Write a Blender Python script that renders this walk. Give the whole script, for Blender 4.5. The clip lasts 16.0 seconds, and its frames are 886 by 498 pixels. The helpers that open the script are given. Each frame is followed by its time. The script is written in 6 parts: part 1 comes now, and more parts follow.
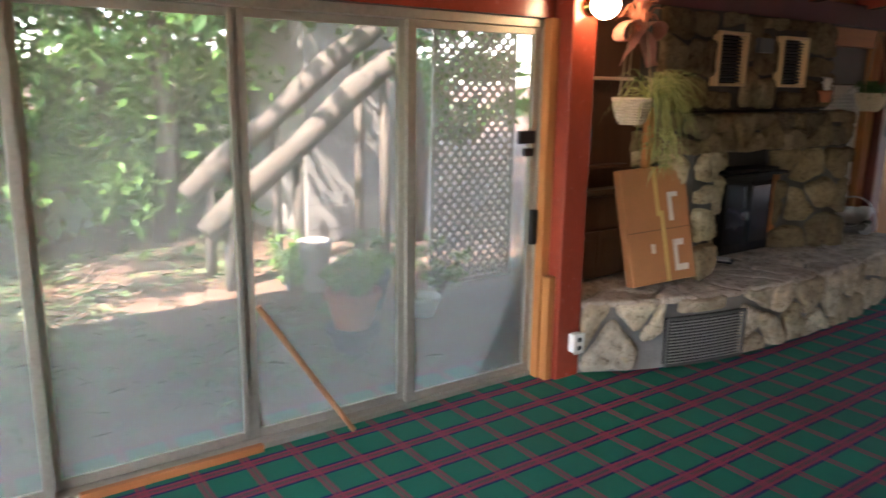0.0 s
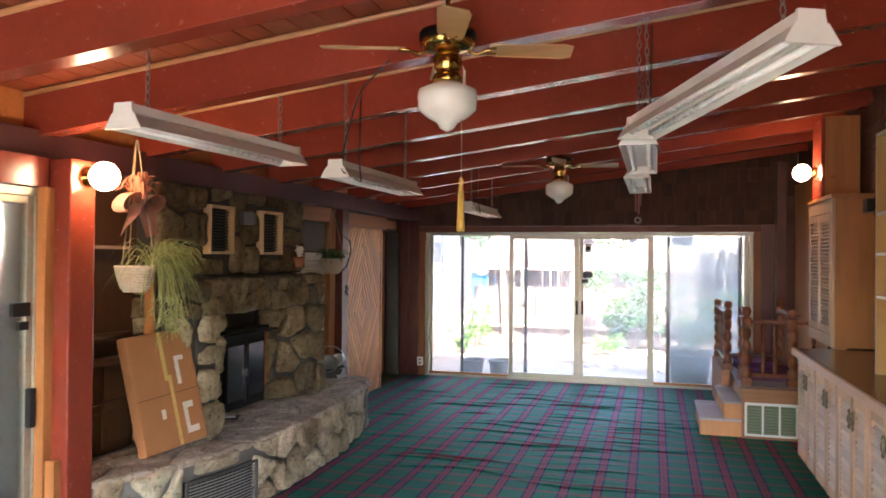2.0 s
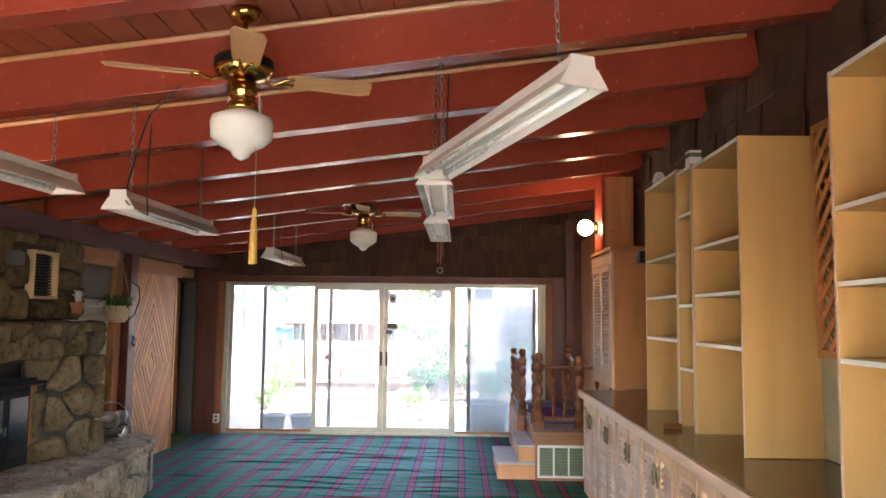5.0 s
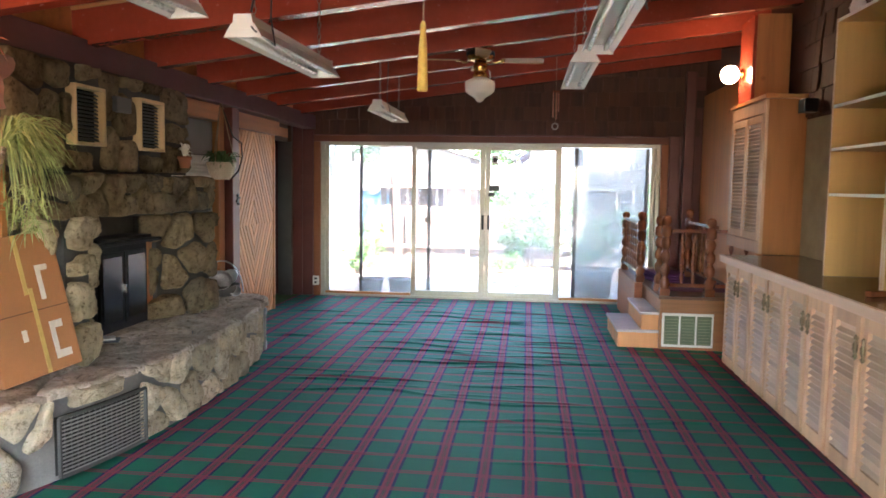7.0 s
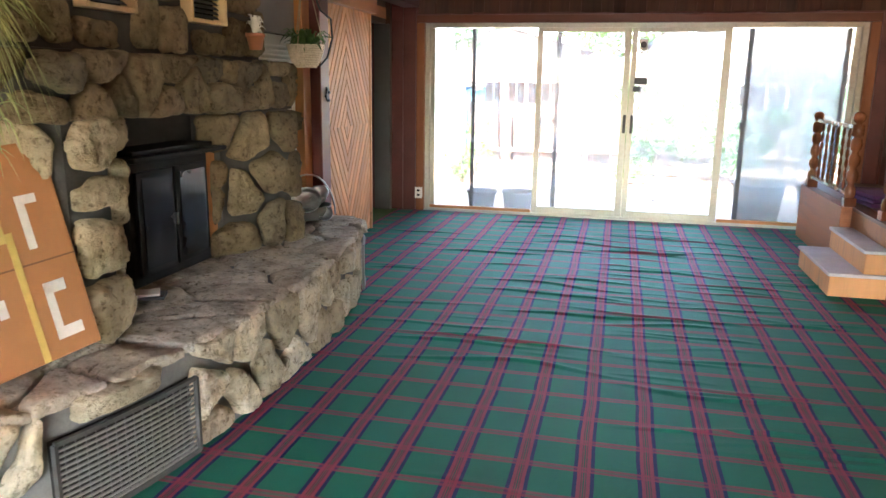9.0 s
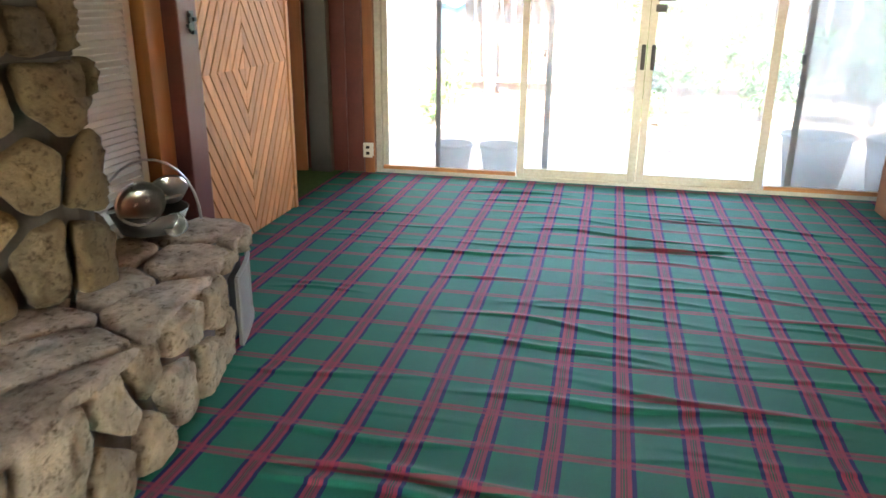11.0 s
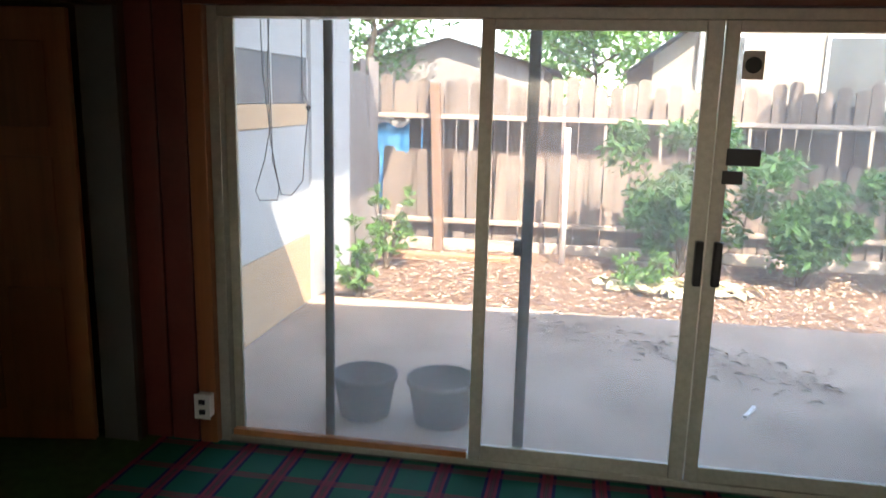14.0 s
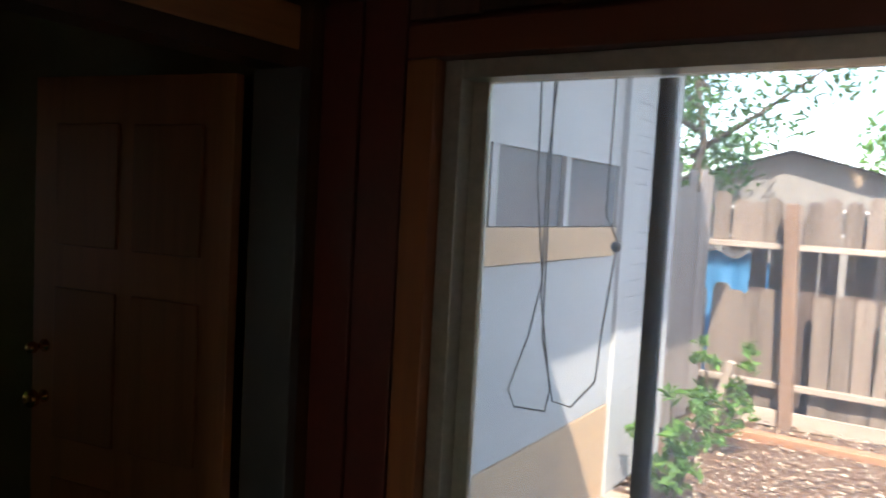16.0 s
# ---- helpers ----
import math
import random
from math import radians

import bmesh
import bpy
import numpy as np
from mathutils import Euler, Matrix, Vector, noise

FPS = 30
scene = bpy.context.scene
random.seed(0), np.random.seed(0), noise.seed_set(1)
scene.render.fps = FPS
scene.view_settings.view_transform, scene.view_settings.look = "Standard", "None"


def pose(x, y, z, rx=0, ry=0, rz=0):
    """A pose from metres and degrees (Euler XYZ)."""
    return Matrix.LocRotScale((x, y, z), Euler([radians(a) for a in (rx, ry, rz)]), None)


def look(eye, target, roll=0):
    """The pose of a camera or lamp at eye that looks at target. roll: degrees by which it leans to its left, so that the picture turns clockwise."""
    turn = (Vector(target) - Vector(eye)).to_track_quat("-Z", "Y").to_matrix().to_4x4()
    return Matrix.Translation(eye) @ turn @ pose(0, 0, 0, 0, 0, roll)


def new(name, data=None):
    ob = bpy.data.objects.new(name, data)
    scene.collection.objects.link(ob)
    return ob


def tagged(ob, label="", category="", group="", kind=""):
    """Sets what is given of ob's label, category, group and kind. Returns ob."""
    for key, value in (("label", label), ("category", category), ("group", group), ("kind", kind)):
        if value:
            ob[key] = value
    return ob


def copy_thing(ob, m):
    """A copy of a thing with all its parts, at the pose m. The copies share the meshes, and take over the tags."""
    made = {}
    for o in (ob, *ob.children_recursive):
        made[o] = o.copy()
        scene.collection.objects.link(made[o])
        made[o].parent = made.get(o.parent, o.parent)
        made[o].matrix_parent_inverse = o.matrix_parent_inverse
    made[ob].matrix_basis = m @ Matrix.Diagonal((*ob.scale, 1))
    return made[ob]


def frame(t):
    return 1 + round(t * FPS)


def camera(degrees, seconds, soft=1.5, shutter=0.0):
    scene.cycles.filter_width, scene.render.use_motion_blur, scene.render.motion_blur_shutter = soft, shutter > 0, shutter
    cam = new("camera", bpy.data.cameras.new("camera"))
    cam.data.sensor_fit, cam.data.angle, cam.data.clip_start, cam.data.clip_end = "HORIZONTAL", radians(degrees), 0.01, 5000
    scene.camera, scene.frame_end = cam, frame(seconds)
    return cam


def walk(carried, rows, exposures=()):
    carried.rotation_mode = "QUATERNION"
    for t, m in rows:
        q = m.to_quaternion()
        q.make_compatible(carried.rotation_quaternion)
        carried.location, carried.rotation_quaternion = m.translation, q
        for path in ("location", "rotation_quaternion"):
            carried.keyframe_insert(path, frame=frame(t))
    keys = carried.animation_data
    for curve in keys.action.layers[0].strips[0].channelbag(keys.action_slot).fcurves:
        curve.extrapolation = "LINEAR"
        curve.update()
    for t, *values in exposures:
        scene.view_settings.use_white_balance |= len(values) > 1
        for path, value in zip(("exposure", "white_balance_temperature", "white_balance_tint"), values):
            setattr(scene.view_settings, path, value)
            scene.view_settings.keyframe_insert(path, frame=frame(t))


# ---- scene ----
cam = camera(61.4, 16.0, shutter=0.25)
EXPOSURES = [(0.0, 4.35, 6500, 16), (1.5, 4.7, 6500, 16), (3.5, 5.1, 6500, 15), (7.0, 5.2, 6300, 11), (8.0, 5.35, 6400, 11), (10.5, 5.8, 7200, 11), (11.5, 5.6, 7500, 12), (12.5, 5.0, 7700, 13), (13.5, 4.05, 7400, 13), (14.5, 3.05, 6500, 10), (16.0, 2.9, 6500, 10)]
PATH = [
    (0, (3.161, -9.906, 1.689), (1.574, -8.77, 1.254), 0.9),
    (0.5, (3.103, -9.94, 1.664), (1.841, -8.433, 1.293), 1.1),
    (1, (3.08, -10.085, 1.648), (2.108, -8.356, 1.393), 0.5),
    (1.5, (3.104, -10.184, 1.664), (2.37, -8.327, 1.55), 0.5),
    (2, (3.147, -10.183, 1.694), (2.601, -8.259, 1.713), 0.5),
    (2.5, (3.167, -10.178, 1.695), (2.753, -8.225, 1.813), 0.6),
    (3, (3.206, -10.174, 1.692), (2.914, -8.203, 1.868), 0.6),
    (3.5, (3.233, -10.164, 1.695), (3.072, -8.182, 1.902), 0.6),
    (6, (3.077, -9.995, 1.521), (3.038, -7.997, 1.595), 0.6),
    (6.5, (2.898, -9.844, 1.505), (2.775, -7.849, 1.445), 0.9),
    (7, (2.711, -9.622, 1.486), (2.489, -7.642, 1.315), 0.9),
    (7.5, (2.539, -9.297, 1.496), (2.215, -7.34, 1.24), 0.9),
    (8, (2.336, -8.926, 1.473), (1.917, -6.995, 1.159), 0.9),
    (10.5, (1.967, -6.576, 1.411), (1.528, -4.724, 0.796), 0.3),
    (11, (1.911, -6.044, 1.45), (1.508, -4.194, 0.806), 0.5),
    (11.5, (1.885, -5.576, 1.446), (1.516, -3.72, 0.798), 0.4),
    (12, (1.845, -5.055, 1.494), (1.505, -3.196, 0.837), 0.5),
    (12.5, (1.778, -4.56, 1.566), (1.459, -2.699, 0.909), 0.5),
    (13, (1.705, -4.099, 1.619), (1.412, -2.225, 0.985), 1.0),
    (13.5, (1.651, -3.675, 1.647), (1.356, -1.775, 1.096), 1.4),
    (14, (1.604, -3.147, 1.662), (1.278, -1.215, 1.264), 1.4),
    (14.5, (1.485, -2.733, 1.68), (1.139, -0.783, 1.399), 1.8),
    (15, (1.308, -2.301, 1.66), (0.84, -0.366, 1.468), 1.5),
    (15.5, (1.143, -1.886, 1.679), (0.41, -0.03, 1.545), 1.7),
    (16, (1.023, -1.528, 1.69), (-0.066, 0.144, 1.56), 3.1),
]
walk(cam, [(t, look(eye, target, roll)) for t, eye, target, roll in PATH], EXPOSURES)


# ---- light ----
SUN_EL, SUN_AZ = 52.0, 155.0
world = bpy.data.worlds.new("sky")
scene.world = world
world.use_nodes = True
wn = world.node_tree.nodes
sky = wn.new("ShaderNodeTexSky")
sky.sky_type = "NISHITA"
sky.sun_disc = False
sky.sun_elevation, sky.sun_rotation = radians(SUN_EL), radians(SUN_AZ)
wn["Background"].inputs["Strength"].default_value = 0.15
world.node_tree.links.new(sky.outputs[0], wn["Background"].inputs["Color"])
sun = new("sun", bpy.data.lights.new("sun", "SUN"))
sun.data.energy, sun.data.angle, sun.data.color = 2.3, radians(0.53), (1.0, 0.95, 0.87)
_az, _el = radians(SUN_AZ), radians(SUN_EL)
sun.matrix_world = look((math.sin(_az) * math.cos(_el) * 30, math.cos(_az) * math.cos(_el) * 30, math.sin(_el) * 30), (0, 0, 0))


# ---- materials ----
class Mat:
    """A node material with a few helpers."""

    def __init__(self, name, rough=0.6, metal=0.0, spec=0.5):
        self.m = bpy.data.materials.new(name)
        self.m.use_nodes = True
        self.t = self.m.node_tree
        self.b = self.t.nodes["Principled BSDF"]
        self.b.inputs["Roughness"].default_value = rough
        self.b.inputs["Metallic"].default_value = metal
        self.b.inputs["Specular IOR Level"].default_value = spec

    def n(self, kind, **values):
        node = self.t.nodes.new("ShaderNode" + kind)
        for k, v in values.items():
            node.inputs[k.replace("_", " ")].default_value = v
        return node

    def l(self, a, b):
        self.t.links.new(a, b)

    def coords(self, scale=(1, 1, 1), obj=True, rot=(0, 0, 0)):
        c = self.n("TexCoord")
        mp = self.n("Mapping")
        mp.inputs["Scale"].default_value = scale
        mp.inputs["Rotation"].default_value = [radians(a) for a in rot]
        self.l(c.outputs["Object"], mp.inputs["Vector"])
        return mp.outputs[0]

    def noise(self, vec, scale, detail=4, rough=0.6):
        nz = self.n("TexNoise", Scale=scale, Detail=detail, Roughness=rough)
        self.l(vec, nz.inputs["Vector"])
        return nz.outputs["Fac"]

    def ramp(self, fac, stops):
        r = self.n("ValToRGB")
        els = r.color_ramp.elements
        while len(els) < len(stops):
            els.new(0.5)
        for e, (p, c) in zip(els, stops):
            e.position, e.color = p, (*c, 1)
        self.l(fac, r.inputs["Fac"])
        return r.outputs["Color"]

    def mix(self, fac, a, b, mode="MIX"):
        x = self.n("Mix")
        x.data_type, x.blend_type = "RGBA", mode
        for sock, v in ((x.inputs[0], fac), (x.inputs[6], a), (x.inputs[7], b)):
            if isinstance(v, (int, float)):
                sock.default_value = v
            elif isinstance(v, tuple):
                sock.default_value = (*v, 1) if len(v) == 3 else v
            else:
                self.l(v, sock)
        return x.outputs[2]

    def math(self, op, a, b=0.0):
        x = self.n("Math")
        x.operation = op
        for sock, v in ((x.inputs[0], a), (x.inputs[1], b)):
            if isinstance(v, (int, float)):
                sock.default_value = v
            else:
                self.l(v, sock)
        return x.outputs[0]

    def color(self, c):
        if isinstance(c, tuple):
            self.b.inputs["Base Color"].default_value = (*c, 1)
        else:
            self.l(c, self.b.inputs["Base Color"])
        return self

    def bump(self, height, strength=0.3, distance=0.01):
        bp = self.n("Bump", Strength=strength, Distance=distance)
        self.l(height, bp.inputs["Height"])
        self.l(bp.outputs[0], self.b.inputs["Normal"])
        return self

    def rough(self, fac, lo, hi):
        r = self.n("MapRange")
        r.inputs["To Min"].default_value, r.inputs["To Max"].default_value = lo, hi
        self.l(fac, r.inputs["Value"])
        self.l(r.outputs[0], self.b.inputs["Roughness"])
        return self


def dark(c, k):
    return tuple(v * k for v in c)


def paint(name, c, rough=0.5, vary=0.25, scale=3.0, bump=0.08, spec=0.5):
    """Paint or plastic with blotches, grain and small wear."""
    m = Mat(name, rough, spec=spec)
    v = m.coords()
    a, b = m.noise(v, scale, 5), m.noise(v, scale * 14, 3)
    f = m.math("ADD", m.math("MULTIPLY", a, 0.7), m.math("MULTIPLY", b, 0.3))
    m.color(m.ramp(f, [(0.3, dark(c, 1 - vary)), (0.7, dark(c, 1 + vary * 0.5))]))
    m.rough(b, max(0.05, rough - 0.1), min(1, rough + 0.15))
    return m.bump(b, bump, 0.003).m


def wood(name, c, axis="z", rough=0.5, vary=0.35, scale=1.0, spec=0.4, random_piece=True, knots=0.0):
    """Wood with grain along an axis."""
    m = Mat(name, rough, spec=spec)
    s = [22 * scale] * 3
    s["xyz".index(axis)] = 1.3 * scale
    v = m.coords(tuple(s))
    info = m.n("ObjectInfo")
    off = m.n("VectorMath")
    off.operation = "ADD"
    sc = m.n("VectorMath")
    sc.operation = "SCALE"
    comb = m.n("CombineXYZ")
    for k in range(3):
        m.l(info.outputs["Random"], comb.inputs[k])
    m.l(comb.outputs[0], sc.inputs[0])
    sc.inputs["Scale"].default_value = 37.0
    m.l(v, off.inputs[0])
    m.l(sc.outputs[0], off.inputs[1])
    g, big = m.noise(off.outputs[0], 1.0, 6, 0.65), m.noise(off.outputs[0], 0.25, 2)
    f = m.math("ADD", m.math("MULTIPLY", g, 0.65), m.math("MULTIPLY", big, 0.35))
    col = m.ramp(f, [(0.28, dark(c, 1 - vary)), (0.5, c), (0.75, dark(c, 1 + vary * 0.45))])
    if knots:
        kv = m.coords((3.2, 3.2, 3.2))
        vo = m.n("TexVoronoi", Scale=1.0)
        m.l(kv, vo.inputs["Vector"])
        kf = m.ramp(vo.outputs["Distance"], [(0.02, (1, 1, 1)), (0.09, (0, 0, 0))])
        col = m.mix(m.math("MULTIPLY", kf, knots), col, dark(c, 0.3))
    if random_piece:
        hv = m.n("HueSaturation")
        vr = m.n("MapRange")
        vr.inputs["To Min"].default_value, vr.inputs["To Max"].default_value = 0.82, 1.15
        m.l(info.outputs["Random"], vr.inputs["Value"])
        m.l(vr.outputs[0], hv.inputs["Value"])
        m.l(col, hv.inputs["Color"])
        col = hv.outputs[0]
    m.color(col)
    m.rough(g, max(0.05, rough - 0.08), min(1, rough + 0.15))
    return m.bump(g, 0.15, 0.002).m


def metal(name, c, rough=0.25, metallic=1.0):
    m = Mat(name, rough, metallic)
    v = m.coords()
    a = m.noise(v, 40, 4)
    m.color(m.ramp(a, [(0.3, dark(c, 0.8)), (0.7, c)]))
    return m.rough(a, rough * 0.7, rough * 1.4).m


def glow(name, c, strength):
    m = Mat(name, 0.4)
    m.color((0.9, 0.88, 0.82))
    m.b.inputs["Emission Color"].default_value = (*c, 1)
    m.b.inputs["Emission Strength"].default_value = strength
    return m.m


def dusty_glass(name, dust=0.12, tint=(1, 1, 1), speck=30):
    """A window pane: mostly clear, a little gloss, a film of dust that scatters light."""
    m = Mat(name)
    t = m.t
    v = m.coords()
    tr, gl, df, tl = m.n("BsdfTransparent"), m.n("BsdfGlossy", Roughness=0.03), m.n("BsdfDiffuse"), m.n("BsdfTranslucent")
    tr.inputs["Color"].default_value = (*dark(tint, 0.94), 1)
    df.inputs["Color"].default_value = tl.inputs["Color"].default_value = (0.8, 0.8, 0.76, 1)
    a = m.math("ADD", m.math("MULTIPLY", m.noise(v, 1.1, 5), 0.85), m.math("MULTIPLY", m.noise(v, speck * 6, 2), 0.15))
    fac = m.n("MapRange", From_Min=0.3, From_Max=0.7, To_Min=dust * 0.6, To_Max=dust * 1.4)
    m.l(a, fac.inputs["Value"])
    d = m.n("MixShader", Fac=0.6)
    m.l(df.outputs[0], d.inputs[1]), m.l(tl.outputs[0], d.inputs[2])
    s1, s2, fr = m.n("MixShader"), m.n("MixShader"), m.n("Fresnel", IOR=1.45)
    m.l(fac.outputs[0], s1.inputs["Fac"]), m.l(tr.outputs[0], s1.inputs[1]), m.l(d.outputs[0], s1.inputs[2])
    m.l(fr.outputs[0], s2.inputs["Fac"]), m.l(s1.outputs[0], s2.inputs[1]), m.l(gl.outputs[0], s2.inputs[2])
    m.l(s2.outputs[0], t.nodes["Material Output"].inputs["Surface"])
    return m.m


def carpet():
    """Tartan carpet: green ground, red and navy bands along y, thin red bands along x."""
    m = Mat("tartan_carpet", 0.64, spec=0.2)
    c = m.n("TexCoord")
    sep = m.n("SeparateXYZ")
    m.l(c.outputs["Object"], sep.inputs[0])
    fine, blot = m.noise(c.outputs["Object"], 240, 2), m.noise(c.outputs["Object"], 1.3, 5)
    wob = m.math("MULTIPLY", m.math("SUBTRACT", m.noise(c.outputs["Object"], 2.0, 2), 0.5), 0.02)

    def band(sock, origin, pitch):
        u = m.math("DIVIDE", m.math("SUBTRACT", m.math("ADD", sock, wob), origin), pitch)
        return m.math("SUBTRACT", u, m.math("FLOOR", u))

    green, red, navy = (0.011, 0.165, 0.103), (0.32, 0.048, 0.080), (0.018, 0.025, 0.100)
    ux, uy = band(sep.outputs["X"], 2.05 - WARP / 2, WARP), band(sep.outputs["Y"], WEFT0 - WEFT / 2, WEFT)
    warp = m.n("ValToRGB")
    warp.color_ramp.interpolation = "CONSTANT"
    stops = [(0, green), (0.335, navy), (0.395, red), (0.455, (0.10, 0.06, 0.06)), (0.475, red), (0.49, dark(green, 0.6)), (0.51, red), (0.525, (0.10, 0.06, 0.06)), (0.545, red), (0.605, navy), (0.665, green)]
    els = warp.color_ramp.elements
    while len(els) < len(stops):
        els.new(0.5)
    for e, (p, col) in zip(els, stops):
        e.position, e.color = p, (*col, 1)
    m.l(ux, warp.inputs["Fac"])
    fill = m.n("ValToRGB")
    fill.color_ramp.interpolation = "CONSTANT"
    stops = [(0, (0, 0, 0)), (0.41, (0.75, 0.75, 0.75)), (0.47, (0.35, 0.35, 0.35)), (0.53, (0.75, 0.75, 0.75)), (0.59, (0, 0, 0))]
    els = fill.color_ramp.elements
    while len(els) < len(stops):
        els.new(0.5)
    for e, (p, col) in zip(els, stops):
        e.position, e.color = p, (*col, 1)
    m.l(uy, fill.inputs["Fac"])
    col = m.mix(fill.outputs[0], warp.outputs[0], red)
    shade = m.ramp(m.math("ADD", m.math("MULTIPLY", fine, 0.5), m.math("MULTIPLY", blot, 0.5)), [(0.3, (0.7, 0.7, 0.7)), (0.7, (1.15, 1.15, 1.15))])
    m.color(m.mix(1.0, col, shade, "MULTIPLY"))
    return m.bump(fine, 0.35, 0.003).m


# ---- building helpers ----
def box(bm, x0, y0, z0, x1, y1, z1, bevel=0.0, m=None):
    made = bmesh.ops.create_cube(bm, size=1, matrix=(m or Matrix()) @ Matrix.Translation(((x0 + x1) / 2, (y0 + y1) / 2, (z0 + z1) / 2)) @ Matrix.Diagonal((abs(x1 - x0), abs(y1 - y0), abs(z1 - z0), 1)))
    if bevel:
        es = list({e for v in made["verts"] for e in v.link_edges})
        bmesh.ops.bevel(bm, geom=es, offset=bevel, segments=2, affect="EDGES", profile=0.6)
    return bm


def tube(bm, pts, r, seg=8, cap=True):
    """A round bar along points; r is one radius or one for each point."""
    rs = r if isinstance(r, (list, tuple)) else [r] * len(pts)
    pts = [Vector(p) for p in pts]
    rings = []
    side = None
    for i, p in enumerate(pts):
        d = (pts[min(i + 1, len(pts) - 1)] - pts[max(i - 1, 0)]).normalized()
        if side is None:
            side = d.orthogonal().normalized()
        side = (side - d * side.dot(d)).normalized()
        up = d.cross(side)
        rings.append([bm.verts.new(p + rs[i] * (math.cos(a) * side + math.sin(a) * up)) for a in [2 * math.pi * k / seg for k in range(seg)]])
    for a, b in zip(rings, rings[1:]):
        for k in range(seg):
            bm.faces.new((a[k], a[(k + 1) % seg], b[(k + 1) % seg], b[k]))
    if cap:
        bm.faces.new(rings[0][::-1])
        bm.faces.new(rings[-1])
    return bm


def lathe(bm, profile, seg=20, m=None):
    """A turned body round z from (radius, height) pairs."""
    m = m or Matrix()
    rings = [[bm.verts.new(m @ Vector((max(r, 1e-4) * math.cos(2 * math.pi * k / seg), max(r, 1e-4) * math.sin(2 * math.pi * k / seg), z))) for k in range(seg)] for r, z in profile]
    for a, b in zip(rings, rings[1:]):
        for k in range(seg):
            bm.faces.new((a[k], a[(k + 1) % seg], b[(k + 1) % seg], b[k]))
    bm.faces.new(rings[0][::-1])
    bm.faces.new(rings[-1])
    return bm


def mesh_of(name, bm, material, smooth=False):
    me = bpy.data.meshes.new(name)
    bmesh.ops.recalc_face_normals(bm, faces=bm.faces)
    bm.to_mesh(me)
    bm.free()
    me.materials.append(material)
    if smooth:
        for p in me.polygons:
            p.use_smooth = True
    return me


def part(name, bm, material, parent=None, label="", smooth=False, m=None):
    ob = new(name, mesh_of(name, bm, material, smooth))
    if m is not None:
        ob.matrix_basis = m
    if parent is not None:
        ob.parent = parent
    return tagged(ob, label)


def thing(name, label, category, m=None, group="", kind=""):
    ob = new(name)
    ob.empty_display_size = 0.1
    ob.matrix_basis = m or Matrix()
    return tagged(ob, label, category, group, kind)


def solid(name, bm, material, label, category, group="", kind="", smooth=False, m=None):
    return tagged(part(name, bm, material, None, label, smooth, m), label, category, group, kind)


def setting(name, bm, material, label, category="wall", smooth=False):
    return solid(name, bm, material, label, category, kind="structure", smooth=smooth)


def B(*a, **k):
    return box(bmesh.new(), *a, **k)


WARP, WEFT, WEFT0 = 0.235, 0.2248, -4.106


# ---- the materials of the place ----
RED = paint("terracotta_paint", (0.29, 0.050, 0.027), 0.2, 0.2, 2.0, 0.03)
DARKRED = paint("dark_red_stain", (0.125, 0.028, 0.021), 0.35, 0.35, 2.5, 0.12)
HEADER = paint("header_stain", (0.10, 0.028, 0.030), 0.45, 0.3, 3.0, 0.15)
PLANK = wood("ceiling_plank_wood", (0.24, 0.055, 0.024), "y", 0.4, 0.4)
ORANGE = wood("orange_pine", (0.55, 0.20, 0.055), "x", 0.4, 0.3)
PINE = wood("pine_upright", (0.50, 0.20, 0.06), "z", 0.4, 0.3, knots=0.6)
PINEY = wood("pine_lengthwise", (0.50, 0.20, 0.07), "y", 0.4, 0.3, knots=0.5)
OAK = wood("oak_laminate", (0.50, 0.28, 0.09), "z", 0.4, 0.2, 0.7, random_piece=False)
CABWOOD = wood("pickled_pine", (0.58, 0.35, 0.20), "z", 0.45, 0.25, knots=0.6)
SLATWOOD = wood("louvre_pine", (0.58, 0.40, 0.28), "y", 0.45, 0.2)
PINKPINE = wood("diamond_pine", (0.72, 0.34, 0.135), "z", 0.45, 0.3, knots=0.5)
SPINDLE = wood("spindle_wood", (0.20, 0.065, 0.026), "z", 0.18, 0.4, spec=0.5)
MOULD = wood("varnished_moulding", (0.58, 0.30, 0.14), "x", 0.22, 0.25)
DOORWOOD = wood("stained_door_wood", (0.42, 0.17, 0.07), "z", 0.4, 0.3)
BROWN = wood("brown_panel", (0.10, 0.048, 0.024), "z", 0.35, 0.4)
SHAKE = wood("wood_shake", (0.085, 0.036, 0.021), "z", 0.7, 0.5)
ALU = metal("aluminium_frame", (0.50, 0.48, 0.40), 0.45, 0.7)
DARKALU = metal("dark_screen_frame", (0.05, 0.05, 0.05), 0.45, 0.5)
BLACK = paint("black_paint", (0.012, 0.012, 0.013), 0.4, 0.3)
WHITE = paint("white_enamel", (0.75, 0.72, 0.66), 0.35, 0.1)
BRASS = metal("brass", (0.60, 0.36, 0.10), 0.16)
GLASS_FAR = dusty_glass("dusty_pane", 0.15, speck=12)
GLASS_LEFT = dusty_glass("hazy_pane", 0.23, speck=2.5)
SCREEN = dusty_glass("insect_screen_mesh", 0.2, (0.66, 0.68, 0.70), 40)
COUNTER = paint("counter_laminate", (0.12, 0.055, 0.03), 0.12, 0.3, 6.0, 0.03)
CARPET = carpet()

CEIL0, SLOPE, DEPTH = 2.338, 0.128, 0.25      # beam undersides at x = 0, rise per metre, beam depth
RIGHT, BACK = 4.86, -11.4


def under(x):
    return CEIL0 + SLOPE * x


